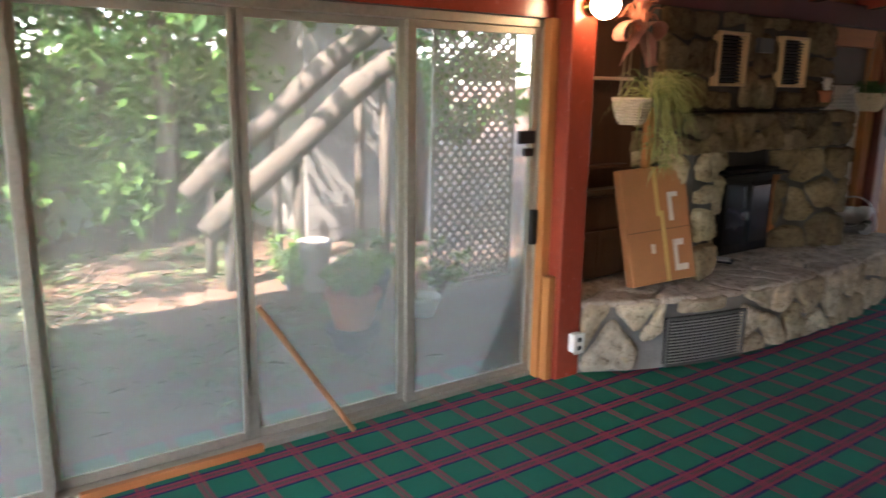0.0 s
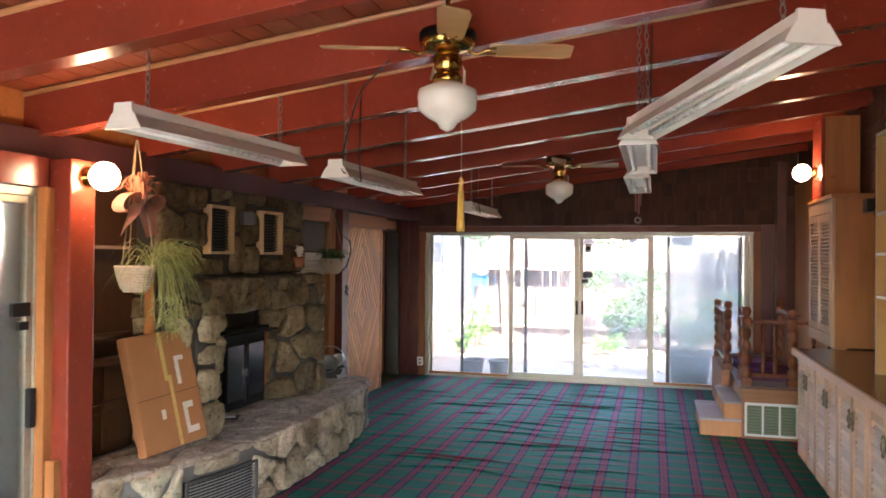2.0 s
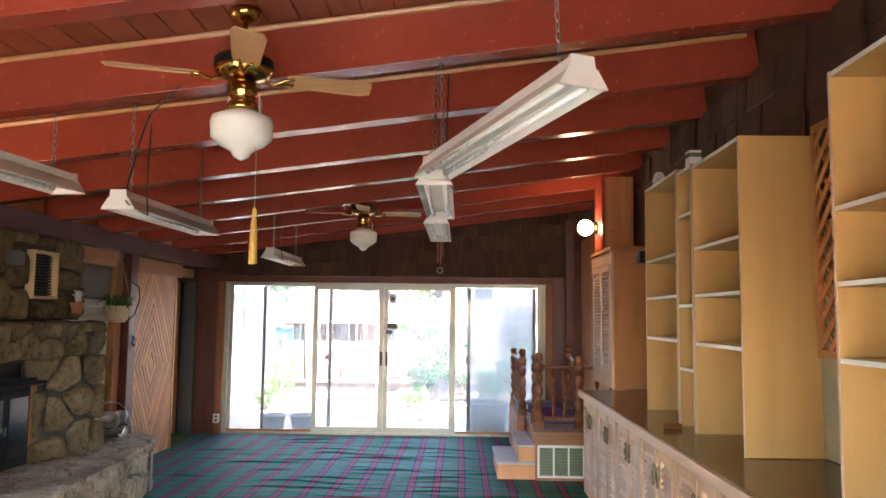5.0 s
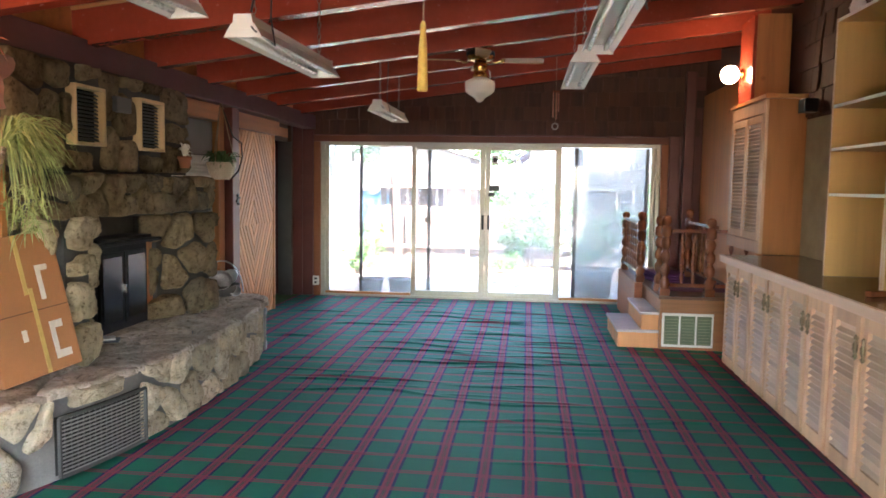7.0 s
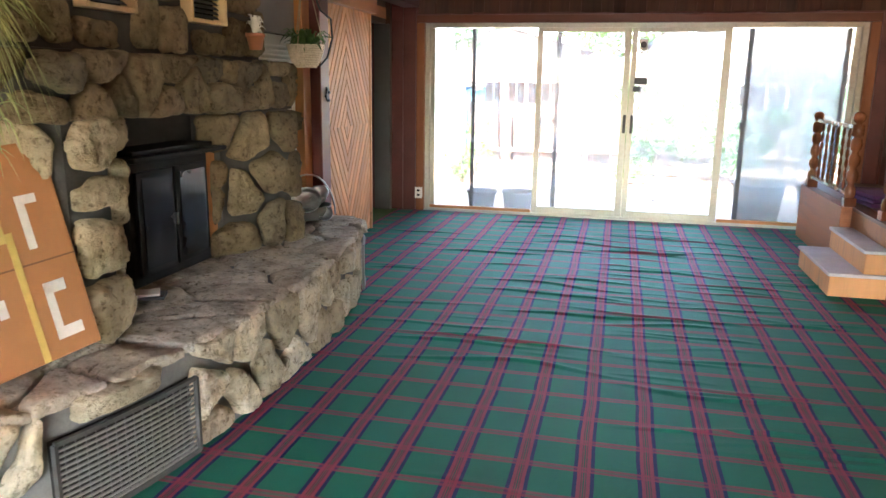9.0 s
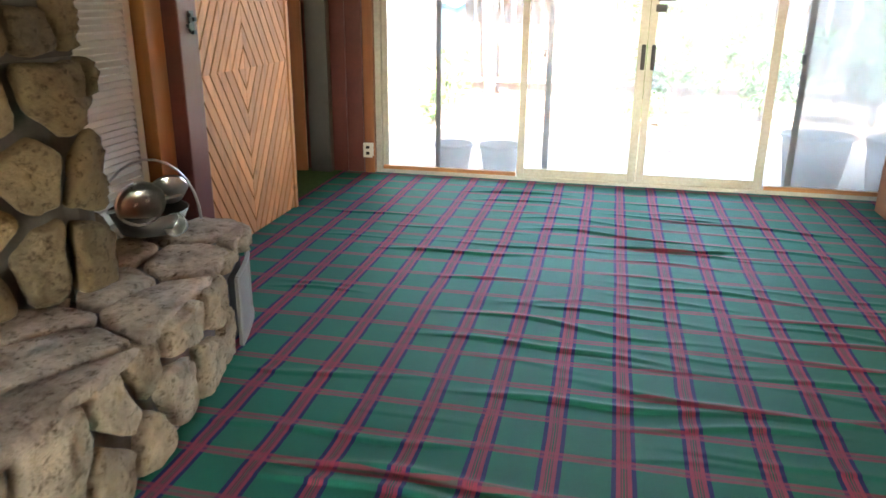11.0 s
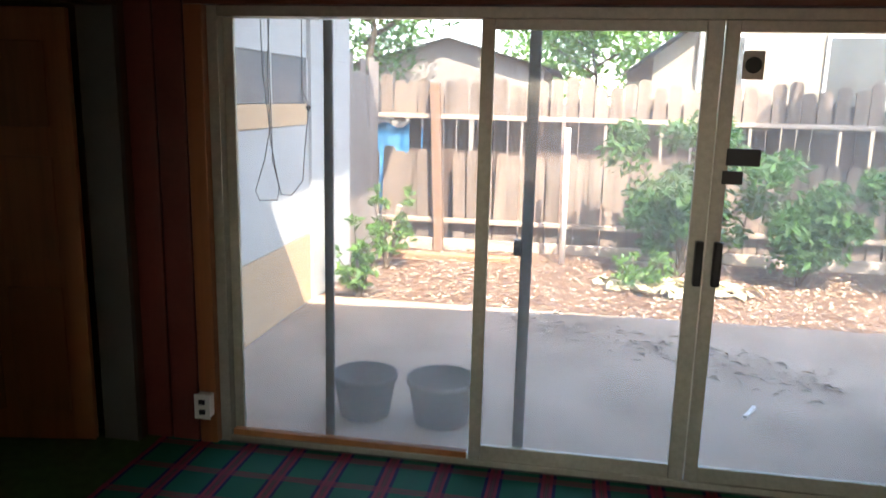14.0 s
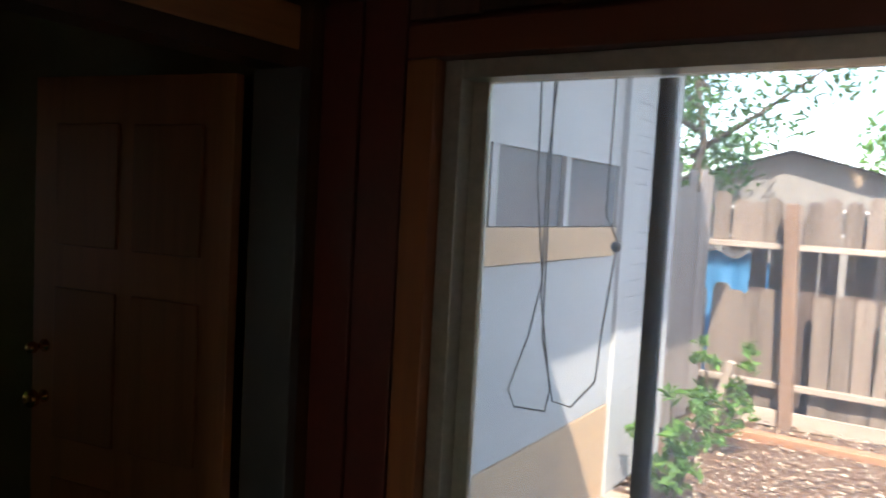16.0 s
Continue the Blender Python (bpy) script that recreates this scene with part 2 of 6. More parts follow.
# floor with the carpet's ridges
def ridge_height(x, y):
    """Heights of the carpet's folds over arrays x and y: steep towards the back of the room, gentle towards the far door."""
    h = np.zeros_like(x)
    for cy, amp, wave, ph, x0, x1 in RIDGES:
        d = y - (cy + 0.09 * np.sin(wave * x + ph) + 0.035 * np.sin(2.7 * wave * x + 1.3 * ph) + 0.012 * np.sin(9 * x + ph))
        ends = np.clip(np.minimum((x - x0) / 0.25, (x1 - x) / 0.25), 0, 1)
        broken = np.clip(0.35 + 0.9 * np.sin(3.1 * x + 3 * ph) * np.sin(1.7 * x + ph), 0, 1)
        h += 0.75 * amp * ends * broken * np.exp(-(d / np.where(d > 0, 0.030, 0.007)) ** 2)
    return h


rng = random.Random(5)
RIDGES = [(-0.55 - 0.30 * k + rng.uniform(-0.1, 0.1), rng.uniform(0.010, 0.021), rng.uniform(0.8, 1.9), rng.uniform(0, 6), rng.uniform(-0.2, 1.2), rng.uniform(2.6, 4.4)) for k in range(14)]
RIDGES += [(-0.7 - 0.155 * k + rng.uniform(-0.08, 0.08), rng.uniform(0.009, 0.018), rng.uniform(0.8, 2.4), rng.uniform(0, 6), rng.uniform(0.2, 2.4), rng.uniform(2.8, 4.5)) for k in range(30)]
RIDGES.append((-5.75, 0.02, 0.6, 0.4, 0.4, 4.2))
bm = bmesh.new()
xs = np.arange(-0.3, RIGHT + 0.3, 0.04)
ys = np.concatenate([np.arange(BACK - 0.1, -6.2, 0.2), np.arange(-6.2, -0.005, 0.0075), [0.0]])
heights = ridge_height(*np.meshgrid(xs, ys))
grid = [[bm.verts.new((x, y, h)) for x, h in zip(xs, row)] for y, row in zip(ys, heights)]
for a, b in zip(grid, grid[1:]):
    for k in range(len(xs) - 1):
        bm.faces.new((a[k], a[k + 1], b[k + 1], b[k]))
setting("floor", bm, CARPET, "green and red tartan carpet, wrinkled into ridges", "carpet", smooth=True)
setting("floor_next_room", B(-2.3, -2.49, -0.02, -0.304, 0.0, -0.003), paint("green_carpet", (0.07, 0.13, 0.035), 0.95, 0.3, 20, 0.3), "plain green carpet of the next room", "carpet")
setting("foundation", B(-0.32, BACK - 0.2, -0.5, RIGHT + 0.4, 0.12, -0.02), paint("foundation_concrete", (0.3, 0.29, 0.27), 0.9), "plain concrete foundation under the room", "foundation")

# ceiling boards, the roof above them
bm = bmesh.new()
x = -1.7
while x < RIGHT + 0.4:
    for y0, y1 in ((BACK - 0.2, -6.3), (-6.295, 0.62)):
        box(bm, x, y0, 0, x + 0.136, y1, 0.03, 0.006, m=Matrix.Translation((0, 0, CEIL0 + DEPTH)) @ Matrix.Rotation(-math.atan(SLOPE), 4, "Y"))
    x += 0.14
setting("ceiling", bm, PLANK, "red-stained tongue and groove ceiling boards", "ceiling")
bm = bmesh.new()
box(bm, -1.9, BACK - 0.4, 0.034, RIGHT + 0.8, 0.66, 0.13, m=Matrix.Translation((0, 0, CEIL0 + DEPTH)) @ Matrix.Rotation(-math.atan(SLOPE), 4, "Y"))
setting("roof", bm, paint("roof_felt", (0.08, 0.075, 0.07), 0.95), "dark flat roof over the room", "roof")

BEAMS = [-0.62 - 0.89 * k for k in range(14)]


def beam(y):
    ob = thing("ceiling_beam", "glossy terracotta-red ceiling beam with orange moulding", "beam", group="ceiling beams", kind="structure")
    t = Matrix.Translation((0, y, CEIL0)) @ Matrix.Rotation(-math.atan(SLOPE), 4, "Y")
    part("beam_body", box(bmesh.new(), -0.25, -0.056, 0, RIGHT + 0.05, 0.056, DEPTH - 0.002, 0.004, m=t), RED, ob)
    for s in (-1, 1):
        bm = bmesh.new()
        tube(bm, [t @ Vector((-0.2, s * 0.058, DEPTH - 0.016)), t @ Vector((RIGHT, s * 0.058, DEPTH - 0.016))], 0.014, 8)
        part("moulding", bm, MOULD, ob, "orange varnished quarter-round moulding")


for y in BEAMS:
    beam(y)

# left side
setting("header_beam", B(-0.26, BACK, 2.19, -0.06, -0.002, 2.36, bevel=0.008), HEADER, "dark stained timber header along the window wall", "beam")
bm = bmesh.new()
for k, y in enumerate(BEAMS[:-1]):
    box(bm, -0.22, BEAMS[k + 1] + 0.058, 2.362, -0.16, y - 0.058, 2.57)
setting("frieze", bm, ORANGE, "orange boards closing the gaps above the header", "trim")

# far wall, its boards and shakes
WIN_R = 4.35
bm = bmesh.new()
box(bm, -0.62, 0.0, -0.05, -0.09, 0.12, 2.75)
box(bm, WIN_R + 0.09, 0.0, -0.05, RIGHT + 0.12, 0.12, 3.3)
box(bm, -0.09, 0.0, 2.115, WIN_R + 0.09, 0.12, 3.3)
wall_far = setting("wall_far", bm, DARKRED, "dark red stained board wall round the patio door")
for x0, x1 in ((-0.374, -0.245), (-0.235, -0.10)):
    part("board", B(x0, -0.022, 0.0, x1, -0.002, 2.19, bevel=0.004), DARKRED, wall_far)
for x0, x1 in ((4.45, 4.57), (4.58, 4.70), (4.71, 4.84)):
    part("board", B(x0, -0.022, 0.0, x1, -0.002, 2.19, bevel=0.004), DARKRED, wall_far)
wall_right = setting("wall_right", B(RIGHT, BACK, -0.05, RIGHT + 0.12, 0.0, 3.3), SHAKE, "brown wooden wall behind the counter")


def shakes(parent, place, u0, u1, rows, seed, name="shake"):
    """Rows of split wooden shakes of uneven width; place(u, v) gives the pose of a shake's lower left corner."""
    r = random.Random(seed)
    shapes = []
    for w in (0.12, 0.16, 0.2):
        b = bmesh.new()
        box(b, 0, 0, 0, w - 0.004, 0.016, 0.21, 0.003)
        for v in b.verts:
            if v.co.z < 0.1:
                v.co.y -= 0.012
        shapes.append((w, mesh_of(name, b, SHAKE)))
    for z in rows:
        u = u0 - r.uniform(0, 0.1)
        while u < u1:
            w, me = r.choice(shapes)
            o = new(name, me)
            o.parent = parent
            o.matrix_basis = place(u, z + r.uniform(-0.012, 0.006))
            u += w


shakes(wall_far, lambda u, v: pose(u, -0.034, v), -0.05, 4.7, (2.13, 2.31, 2.49, 2.67, 2.85), 3)
shakes(wall_right, lambda u, v: pose(RIGHT - 0.034, u, v, 0, 0, -90), -7.3, -3.2, (2.05, 2.23, 2.41, 2.59, 2.77), 4)

# back wall with its own wide patio door, behind the walker
bm = bmesh.new()
box(bm, -1.7, BACK - 0.12, -0.05, 0.3, BACK, 3.3)
box(bm, 4.4, BACK - 0.12, -0.05, RIGHT + 0.12, BACK, 3.3)
box(bm, 0.3, BACK - 0.12, 2.1, 4.4, BACK, 3.3)
setting("wall_back", bm, BROWN, "plain brown panelled back wall round a patio door")

# left wall: lintel over the sliding door, recess behind the hearth, doorway
bm = bmesh.new()
box(bm, -0.04, BACK, 2.035, 0.10, -7.0, 2.188)
box(bm, -0.04, BACK, -0.05, 0.10, -10.62, 2.035)
setting("wall_left", bm, RED, "terracotta wall above and beside the sliding door")
bm = bmesh.new()
box(bm, -0.24, -6.86, -0.05, -0.14, -6.0, 2.18)
box(bm, -0.75, -6.0, -0.05, -0.63, -2.56, 2.75)
box(bm, -0.55, -2.5, -0.05, -0.30, -1.14, 2.75)
box(bm, -0.55, -1.14, 2.02, -0.43, -0.06, 2.75)
box(bm, -0.55, -0.06, -0.05, -0.38, 0.0, 2.75)
box(bm, -0.75, -2.56, -0.05, -0.30, -2.5, 2.75)
box(bm, -0.139, -6.88, -0.05, 0.073, -6.862, 2.18)
setting("wall_alcove", bm, BROWN, "dark brown panelled recess wall")
bm = bmesh.new()
for a in ((-2.6, -0.05, -1.86, 2.5), (-0.74, -0.05, 0.0, 2.5), (-1.86, -0.05, -0.74, 0.98), (-1.86, 1.9, -0.74, 2.5)):
    box(bm, -2.4, a[0], a[1], -2.28, a[2], a[3])
box(bm, -2.28, -2.6, -0.05, -0.75, -2.5, 2.5)
box(bm, -2.28, 0.0, -0.05, -0.62, 0.12, 2.5)
box(bm, -2.4, -2.6, 2.5, -0.42, 0.12, 2.56)
box(bm, -2.4, -2.6, -0.1, -0.33, 0.12, -0.022)
setting("wall_next_room", bm, paint("olive_wall", (0.30, 0.26, 0.15), 0.8), "dim olive walls of the next room")


# doorway: jamb, half open door, light pine header
setting("trim", B(-0.25, -2.52, 2.02, -0.14, -1.234, 2.175, bevel=0.006), PINEY, "light pine header board over the diamond door", "trim")
setting("door_header", B(-0.47, -1.30, 2.07, -0.425, -0.024, 2.186, bevel=0.006), PINEY, "light pine header board over the doorway", "trim")
bm = bmesh.new()
box(bm, -0.555, -0.098, 0, -0.376, -0.062, 2.018, 0.004)
box(bm, -0.555, -1.137, 0, -0.296, -1.10, 2.018, 0.004)
setting("door_jamb", bm, paint("grey_jamb", (0.085, 0.08, 0.072), 0.5), "worn grey door jamb", "trim")


def panel_door():
    d = thing("door_1", "dark red-brown panelled door standing open", "door", pose(-0.575, -0.125, 0.012, 0, 0, 190), kind="structure")
    part("leaf", B(0, -0.018, 0, 0.76, 0.018, 1.99, bevel=0.003), DOORWOOD, d)
    for x0, x1 in ((0.10, 0.35), (0.41, 0.66)):
        for z0, z1 in ((0.15, 0.75), (0.88, 1.35), (1.48, 1.85)):
            for s in (-1, 1):
                part("panel", B(x0, s * 0.019, z0, x1, s * 0.027, z1, bevel=0.006), DOORWOOD, d)
    for z, r in ((1.00, 0.028), (1.16, 0.018)):
        for s in (-1, 1):
            bm = bmesh.new()
            lathe(bm, [(0.02, 0), (0.02, 0.006), (0.009, 0.012), (0.009, 0.03), (r, 0.04), (r, 0.055), (r * 0.5, 0.066)], 16, Matrix.Translation((0.70, s * 0.02, z)) @ Matrix.Rotation(radians(-90 * s), 4, "X"))
            part("knob", bm, BRASS, d, "brass door knob" if z < 1.1 else "brass lock", True)


panel_door()
blind = thing("window_blind", "dim horizontal window blind in the next room", "blind", pose(-2.26, -1.3, 1.0))
slat = mesh_of("slat", B(0, -0.55, 0, 0.02, 0.55, 0.004), paint("blind_slat", (0.5, 0.47, 0.35), 0.6))
for k in range(22):
    o = new("slat", slat)
    o.parent = blind
    o.matrix_basis = pose(0, 0, 0.04 * k, 0, 12, 0)


# sliding patio doors
def bars(parent, name, boxes, material, label=""):
    for b in boxes:
        part(name, B(*b, bevel=0.003), material, parent, label)


def pane(parent, x0, y0, z0, x1, y1, z1, material):
    o = part("pane", B(x0, y0, z0, x1, y1, z1), material, parent)
    o.visible_shadow = False


def patio_door_far():
    w = thing("window_1", "wide aluminium sliding patio door with dusty glass", "patio door", kind="structure")
    bars(w, "frame", [(0.0, 0.01, 0.0, 0.05, 0.11, 2.03), (4.30, 0.01, 0.0, 4.35, 0.11, 2.03), (0.05, 0.012, 1.985, 4.30, 0.11, 2.03), (0.05, 0.012, 0.0, 4.30, 0.11, 0.03)], ALU)
    bars(w, "track_board", [(0.06, 0.014, 0.031, 1.20, 0.05, 0.062), (3.14, 0.014, 0.031, 4.29, 0.05, 0.062)], PINEY, "brown wooden bar lying in the track")
    for a, b in ((1.21, 2.165), (2.17, 3.125)):
        leaf = thing("sliding_leaf", "", "")
        leaf.parent = w
        bars(leaf, "stile", [(a, 0.018, 0.032, a + 0.055, 0.048, 1.983), (b - 0.065, 0.018, 0.032, b, 0.048, 1.983)], ALU)
        bars(leaf, "rail", [(a + 0.056, 0.02, 0.032, b - 0.066, 0.046, 0.10), (a + 0.056, 0.02, 1.94, b - 0.066, 0.046, 1.983)], ALU)
        pane(leaf, a + 0.055, 0.030, 0.10, b - 0.065, 0.036, 1.94, GLASS_FAR)
    for a, b in ((0.05, 1.26), (3.09, 4.30)):
        leaf = thing("fixed_leaf", "", "")
        leaf.parent = w
        bars(leaf, "stile", [(a, 0.064, 0.032, a + 0.045, 0.09, 1.983), (b - 0.05, 0.064, 0.032, b, 0.09, 1.983)], ALU)
        pane(leaf, a + 0.045, 0.074, 0.032, b - 0.05, 0.08, 1.983, GLASS_FAR)
    bars(w, "screen_frame", [(0.503, 0.092, 0.034, 0.545, 0.108, 1.98), (1.405, 0.092, 0.034, 1.455, 0.108, 1.98), (3.295, 0.092, 0.034, 3.345, 0.108, 1.98), (4.185, 0.092, 0.034, 4.23, 0.108, 1.98)], DARKALU, "dark insect screen frame")
    sc = part("screen_mesh", B(3.345, 0.099, 0.05, 4.185, 0.101, 1.97), SCREEN, w, "grey hazy insect screen")
    sc.visible_shadow = False
    for x in (2.125, 2.20):
        part("handle", B(x, -0.022, 0.92, x + 0.032, 0.016, 1.11, bevel=0.008), BLACK, w, "black pull handle")
    part("latch", B(1.375, 0.05, 0.99, 1.41, 0.09, 1.06, bevel=0.006), BLACK, w, "black latch")
    part("latch", B(3.28, 0.05, 0.99, 3.31, 0.09, 1.06, bevel=0.006), BLACK, w, "black latch")
    part("sticker", B(2.245, 0.0255, 1.76, 2.325, 0.0275, 1.87), WHITE, w, "white square sticker with a dark round mark")
    bm = bmesh.new()
    bmesh.ops.create_cone(bm, cap_ends=True, segments=20, radius1=0.032, radius2=0.032, depth=0.002, matrix=pose(2.285, 0.0235, 1.815, 90))
    part("sticker_mark", bm, BLACK, w)
    for x0, z0, x1, z1 in ((2.215, 1.42, 2.345, 1.49), (2.205, 1.345, 2.285, 1.40)):
        part("lock_plate", B(x0, 0.006, z0, x1, 0.017, z1, bevel=0.003), BLACK, w, "black lock plate")


patio_door_far()
bm = bmesh.new()
box(bm, -0.088, -0.03, 0.0, -0.002, 0.06, 2.03, 0.005)
box(bm, WIN_R + 0.002, -0.03, 0.0, WIN_R + 0.088, 0.06, 2.03, 0.005)
setting("window_casing", bm, wood("casing_wood", (0.30, 0.105, 0.035), "z", 0.4, 0.35), "orange-brown wooden casing round the patio door", "trim")
setting("window_head", B(-0.088, -0.03, 2.032, WIN_R + 0.088, 0.06, 2.112, bevel=0.005), wood("casing_head_wood", (0.16, 0.045, 0.02), "x", 0.4, 0.35), "dark wooden head casing over the patio door", "trim")


def patio_door_left():
    w = thing("window_2", "aluminium sliding glass door with hazy panes", "patio door", kind="structure")
    bars(w, "frame", [(-0.03, -7.05, 0, 0.07, -7.0, 2.03), (-0.03, -10.6, 0, 0.07, -10.55, 2.03), (-0.03, -10.55, 1.985, 0.07, -7.05, 2.03), (-0.03, -10.55, 0, 0.075, -7.05, 0.03)], ALU)
    edges = [-7.05, -7.89, -8.73, -9.58, -10.55]
    for k, (b, a) in enumerate(zip(edges, edges[1:])):
        leaf = thing("sliding_leaf" if k in (0, 1) else "fixed_leaf", "", "")
        leaf.parent = w
        x = 0.045 if k in (0, 3) else 0.0
        bars(leaf, "stile", [(x - 0.014, a - 0.02, 0.032, x + 0.014, a + 0.03, 1.983), (x - 0.014, b - 0.045, 0.032, x + 0.014, b - 0.002, 1.983)], ALU)
        bars(leaf, "rail", [(x - 0.013, a + 0.031, 0.032, x + 0.013, b - 0.046, 0.075), (x - 0.013, a + 0.031, 1.945, x + 0.013, b - 0.046, 1.983)], ALU)
        pane(leaf, x - 0.003, a + 0.03, 0.075, x + 0.003, b - 0.045, 1.945, GLASS_LEFT)
    part("lock_plate", B(0.06, -7.20, 1.37, 0.085, -7.09, 1.44, bevel=0.003), BLACK, w, "black lock plate")
    part("lock_plate", B(0.06, -7.16, 1.30, 0.085, -7.10, 1.345, bevel=0.003), BLACK, w, "black lock plate")
    part("handle", B(0.062, -7.10, 0.80, 0.10, -7.06, 1.0, bevel=0.008), BLACK, w, "dark pull handle")
    part("track_board", B(0.078, -9.5, 0.004, 0.11, -8.72, 0.04, bevel=0.004), PINEY, w, "wooden bar lying along the track")


patio_door_left()
bm = bmesh.new()
tube(bm, [(0.16, -8.28, 0.016), (0.085, -8.716, 0.70)], 0.014, 10)
solid("wooden_stick", bm, wood("stick_wood", (0.32, 0.15, 0.07), "z", 0.6), "brown wooden stick leaning against the sliding door", "stick")


def patio_door_back():
    w = thing("window_3", "wide aluminium patio door in the back wall", "patio door", kind="structure")
    y = BACK - 0.06
    bars(w, "frame", [(0.3, y - 0.04, 0, 0.36, y + 0.04, 2.1), (4.34, y - 0.04, 0, 4.4, y + 0.04, 2.1), (0.36, y - 0.04, 2.04, 4.34, y + 0.04, 2.1), (0.36, y - 0.04, 0, 4.34, y + 0.04, 0.04), (2.32, y - 0.03, 0.04, 2.38, y + 0.03, 2.04)], ALU)
    for a, b in ((0.36, 2.32), (2.38, 4.34)):
        pane(w, a, y - 0.003, 0.04, b, y + 0.003, 2.04, GLASS_FAR)


patio_door_back()

# posts of the left side
setting("post_1", B(0.075, -6.985, 0, 0.225, -6.80, 2.188, bevel=0.012), RED, "terracotta painted timber post", "post")
setting("post_trim", B(0.072, -7.048, 0, 0.13, -6.987, 2.034, bevel=0.004), PINE, "orange pine strip beside the sliding door", "trim")
setting("post_strip", B(0.132, -7.035, 0, 0.19, -6.988, 0.62, bevel=0.004), PINE, "short pale pine strip at the post's foot", "trim")
setting("post_2", B(-0.22, -2.74, 0, -0.09, -2.57, 2.188, bevel=0.008), DARKRED, "dark red timber post beside the diamond door", "post")
setting("post_3", B(-0.26, -2.88, 0, -0.17, -2.745, 2.188, bevel=0.006), PINE, "orange pine post beside the louvred shutter", "post")
setting("post_4", B(4.60, -0.16, 0, 4.72, -0.024, 2.9, bevel=0.008), DARKRED, "dark red timber post in the corner", "post")
setting("wall_board", B(4.80, -2.55, 0.5, 4.856, -0.2, 2.6, bevel=0.004), PINE, "orange pine boards behind the landing", "wall")


def outlet(m):
    o = thing("wall_outlet", "white plastic double wall outlet on a box", "outlet", m)
    part("box", B(-0.035, -0.05, -0.055, 0.035, 0, 0.055, bevel=0.006), WHITE, o)
    part("cover", B(-0.04, -0.056, -0.062, 0.04, -0.051, 0.062, bevel=0.003), WHITE, o)
    for z in (-0.025, 0.025):
        part("socket", B(-0.015, -0.059, z - 0.012, 0.015, -0.0562, z + 0.012, bevel=0.004), BLACK, o)


outlet(pose(-0.045, -0.031, 0.205))
outlet(pose(0.226, -6.86, 0.22, 0, 0, 90))

# diamond door
def clip(poly, nx, ny, c):
    """The part of a polygon where nx*x + ny*y <= c."""
    out = []
    for (ax, ay), (bx, by) in zip(poly, poly[1:] + poly[:1]):
        da, db = nx * ax + ny * ay - c, nx * bx + ny * by - c
        if da <= 0:
            out.append((ax, ay))
        if (da < 0 < db) or (db < 0 < da):
            k = da / (da - db)
            out.append((ax + k * (bx - ax), ay + k * (by - ay)))
    return out


def slab(bm, poly, place, depth, bevel=0.0):
    """A flat piece: polygon in (u, v), lifted by place(u, v, w) from w = 0 to depth."""
    if bevel:
        cx, cy = sum(p[0] for p in poly) / len(poly), sum(p[1] for p in poly) / len(poly)
        top = [(x + (cx - x) * bevel, y + (cy - y) * bevel) for x, y in poly]
    else:
        top = poly
    a, b = [bm.verts.new(place(x, y, 0)) for x, y in poly], [bm.verts.new(place(x, y, depth)) for x, y in top]
    n = len(poly)
    bm.faces.new(b)
    for k in range(n):
        bm.faces.new((a[k], a[(k + 1) % n], b[(k + 1) % n], b[k]))
    return bm


def diamond_door():
    d = thing("door_2", "pine sliding door with boards laid in nested diamonds", "door", kind="structure")
    part("backing", B(-0.25, -2.50, 0.015, -0.222, -1.23, 2.10), paint("dark_groove", (0.05, 0.018, 0.008), 0.8), d)
    cy, cz, a, b, step = -1.872, 1.03, 1.0, 1.62, 0.084
    for sy in (-1, 1):
        for sz in (-1, 1):
            wy, wz = (abs(-2.50 - cy) if sy < 0 else abs(-1.275 - cy)), (1.07 if sz > 0 else 1.012)
            k = 0
            while k * step < wy / a + wz / b:
                poly = [(0.0015, 0.0), (wy, 0.0), (wy, wz), (0.0015, wz)]
                poly = clip(poly, 1 / a, 1 / b, (k + 1) * step - 0.015)
                poly = clip(poly, -1 / a, -1 / b, -k * step) if poly else poly
                if len(poly) > 2:
                    bm = slab(bmesh.new(), poly, lambda u, v, w: Vector((-0.222 + w, cy + sy * u, cz + sz * v)), 0.013)
                    part("board", bm, PINKPINE, d)
                k += 1
    part("edge_strip", B(-0.252, -1.272, 0.012, -0.196, -1.232, 2.10, bevel=0.004), PINKPINE, d, "pale pine edge strip")


diamond_door()


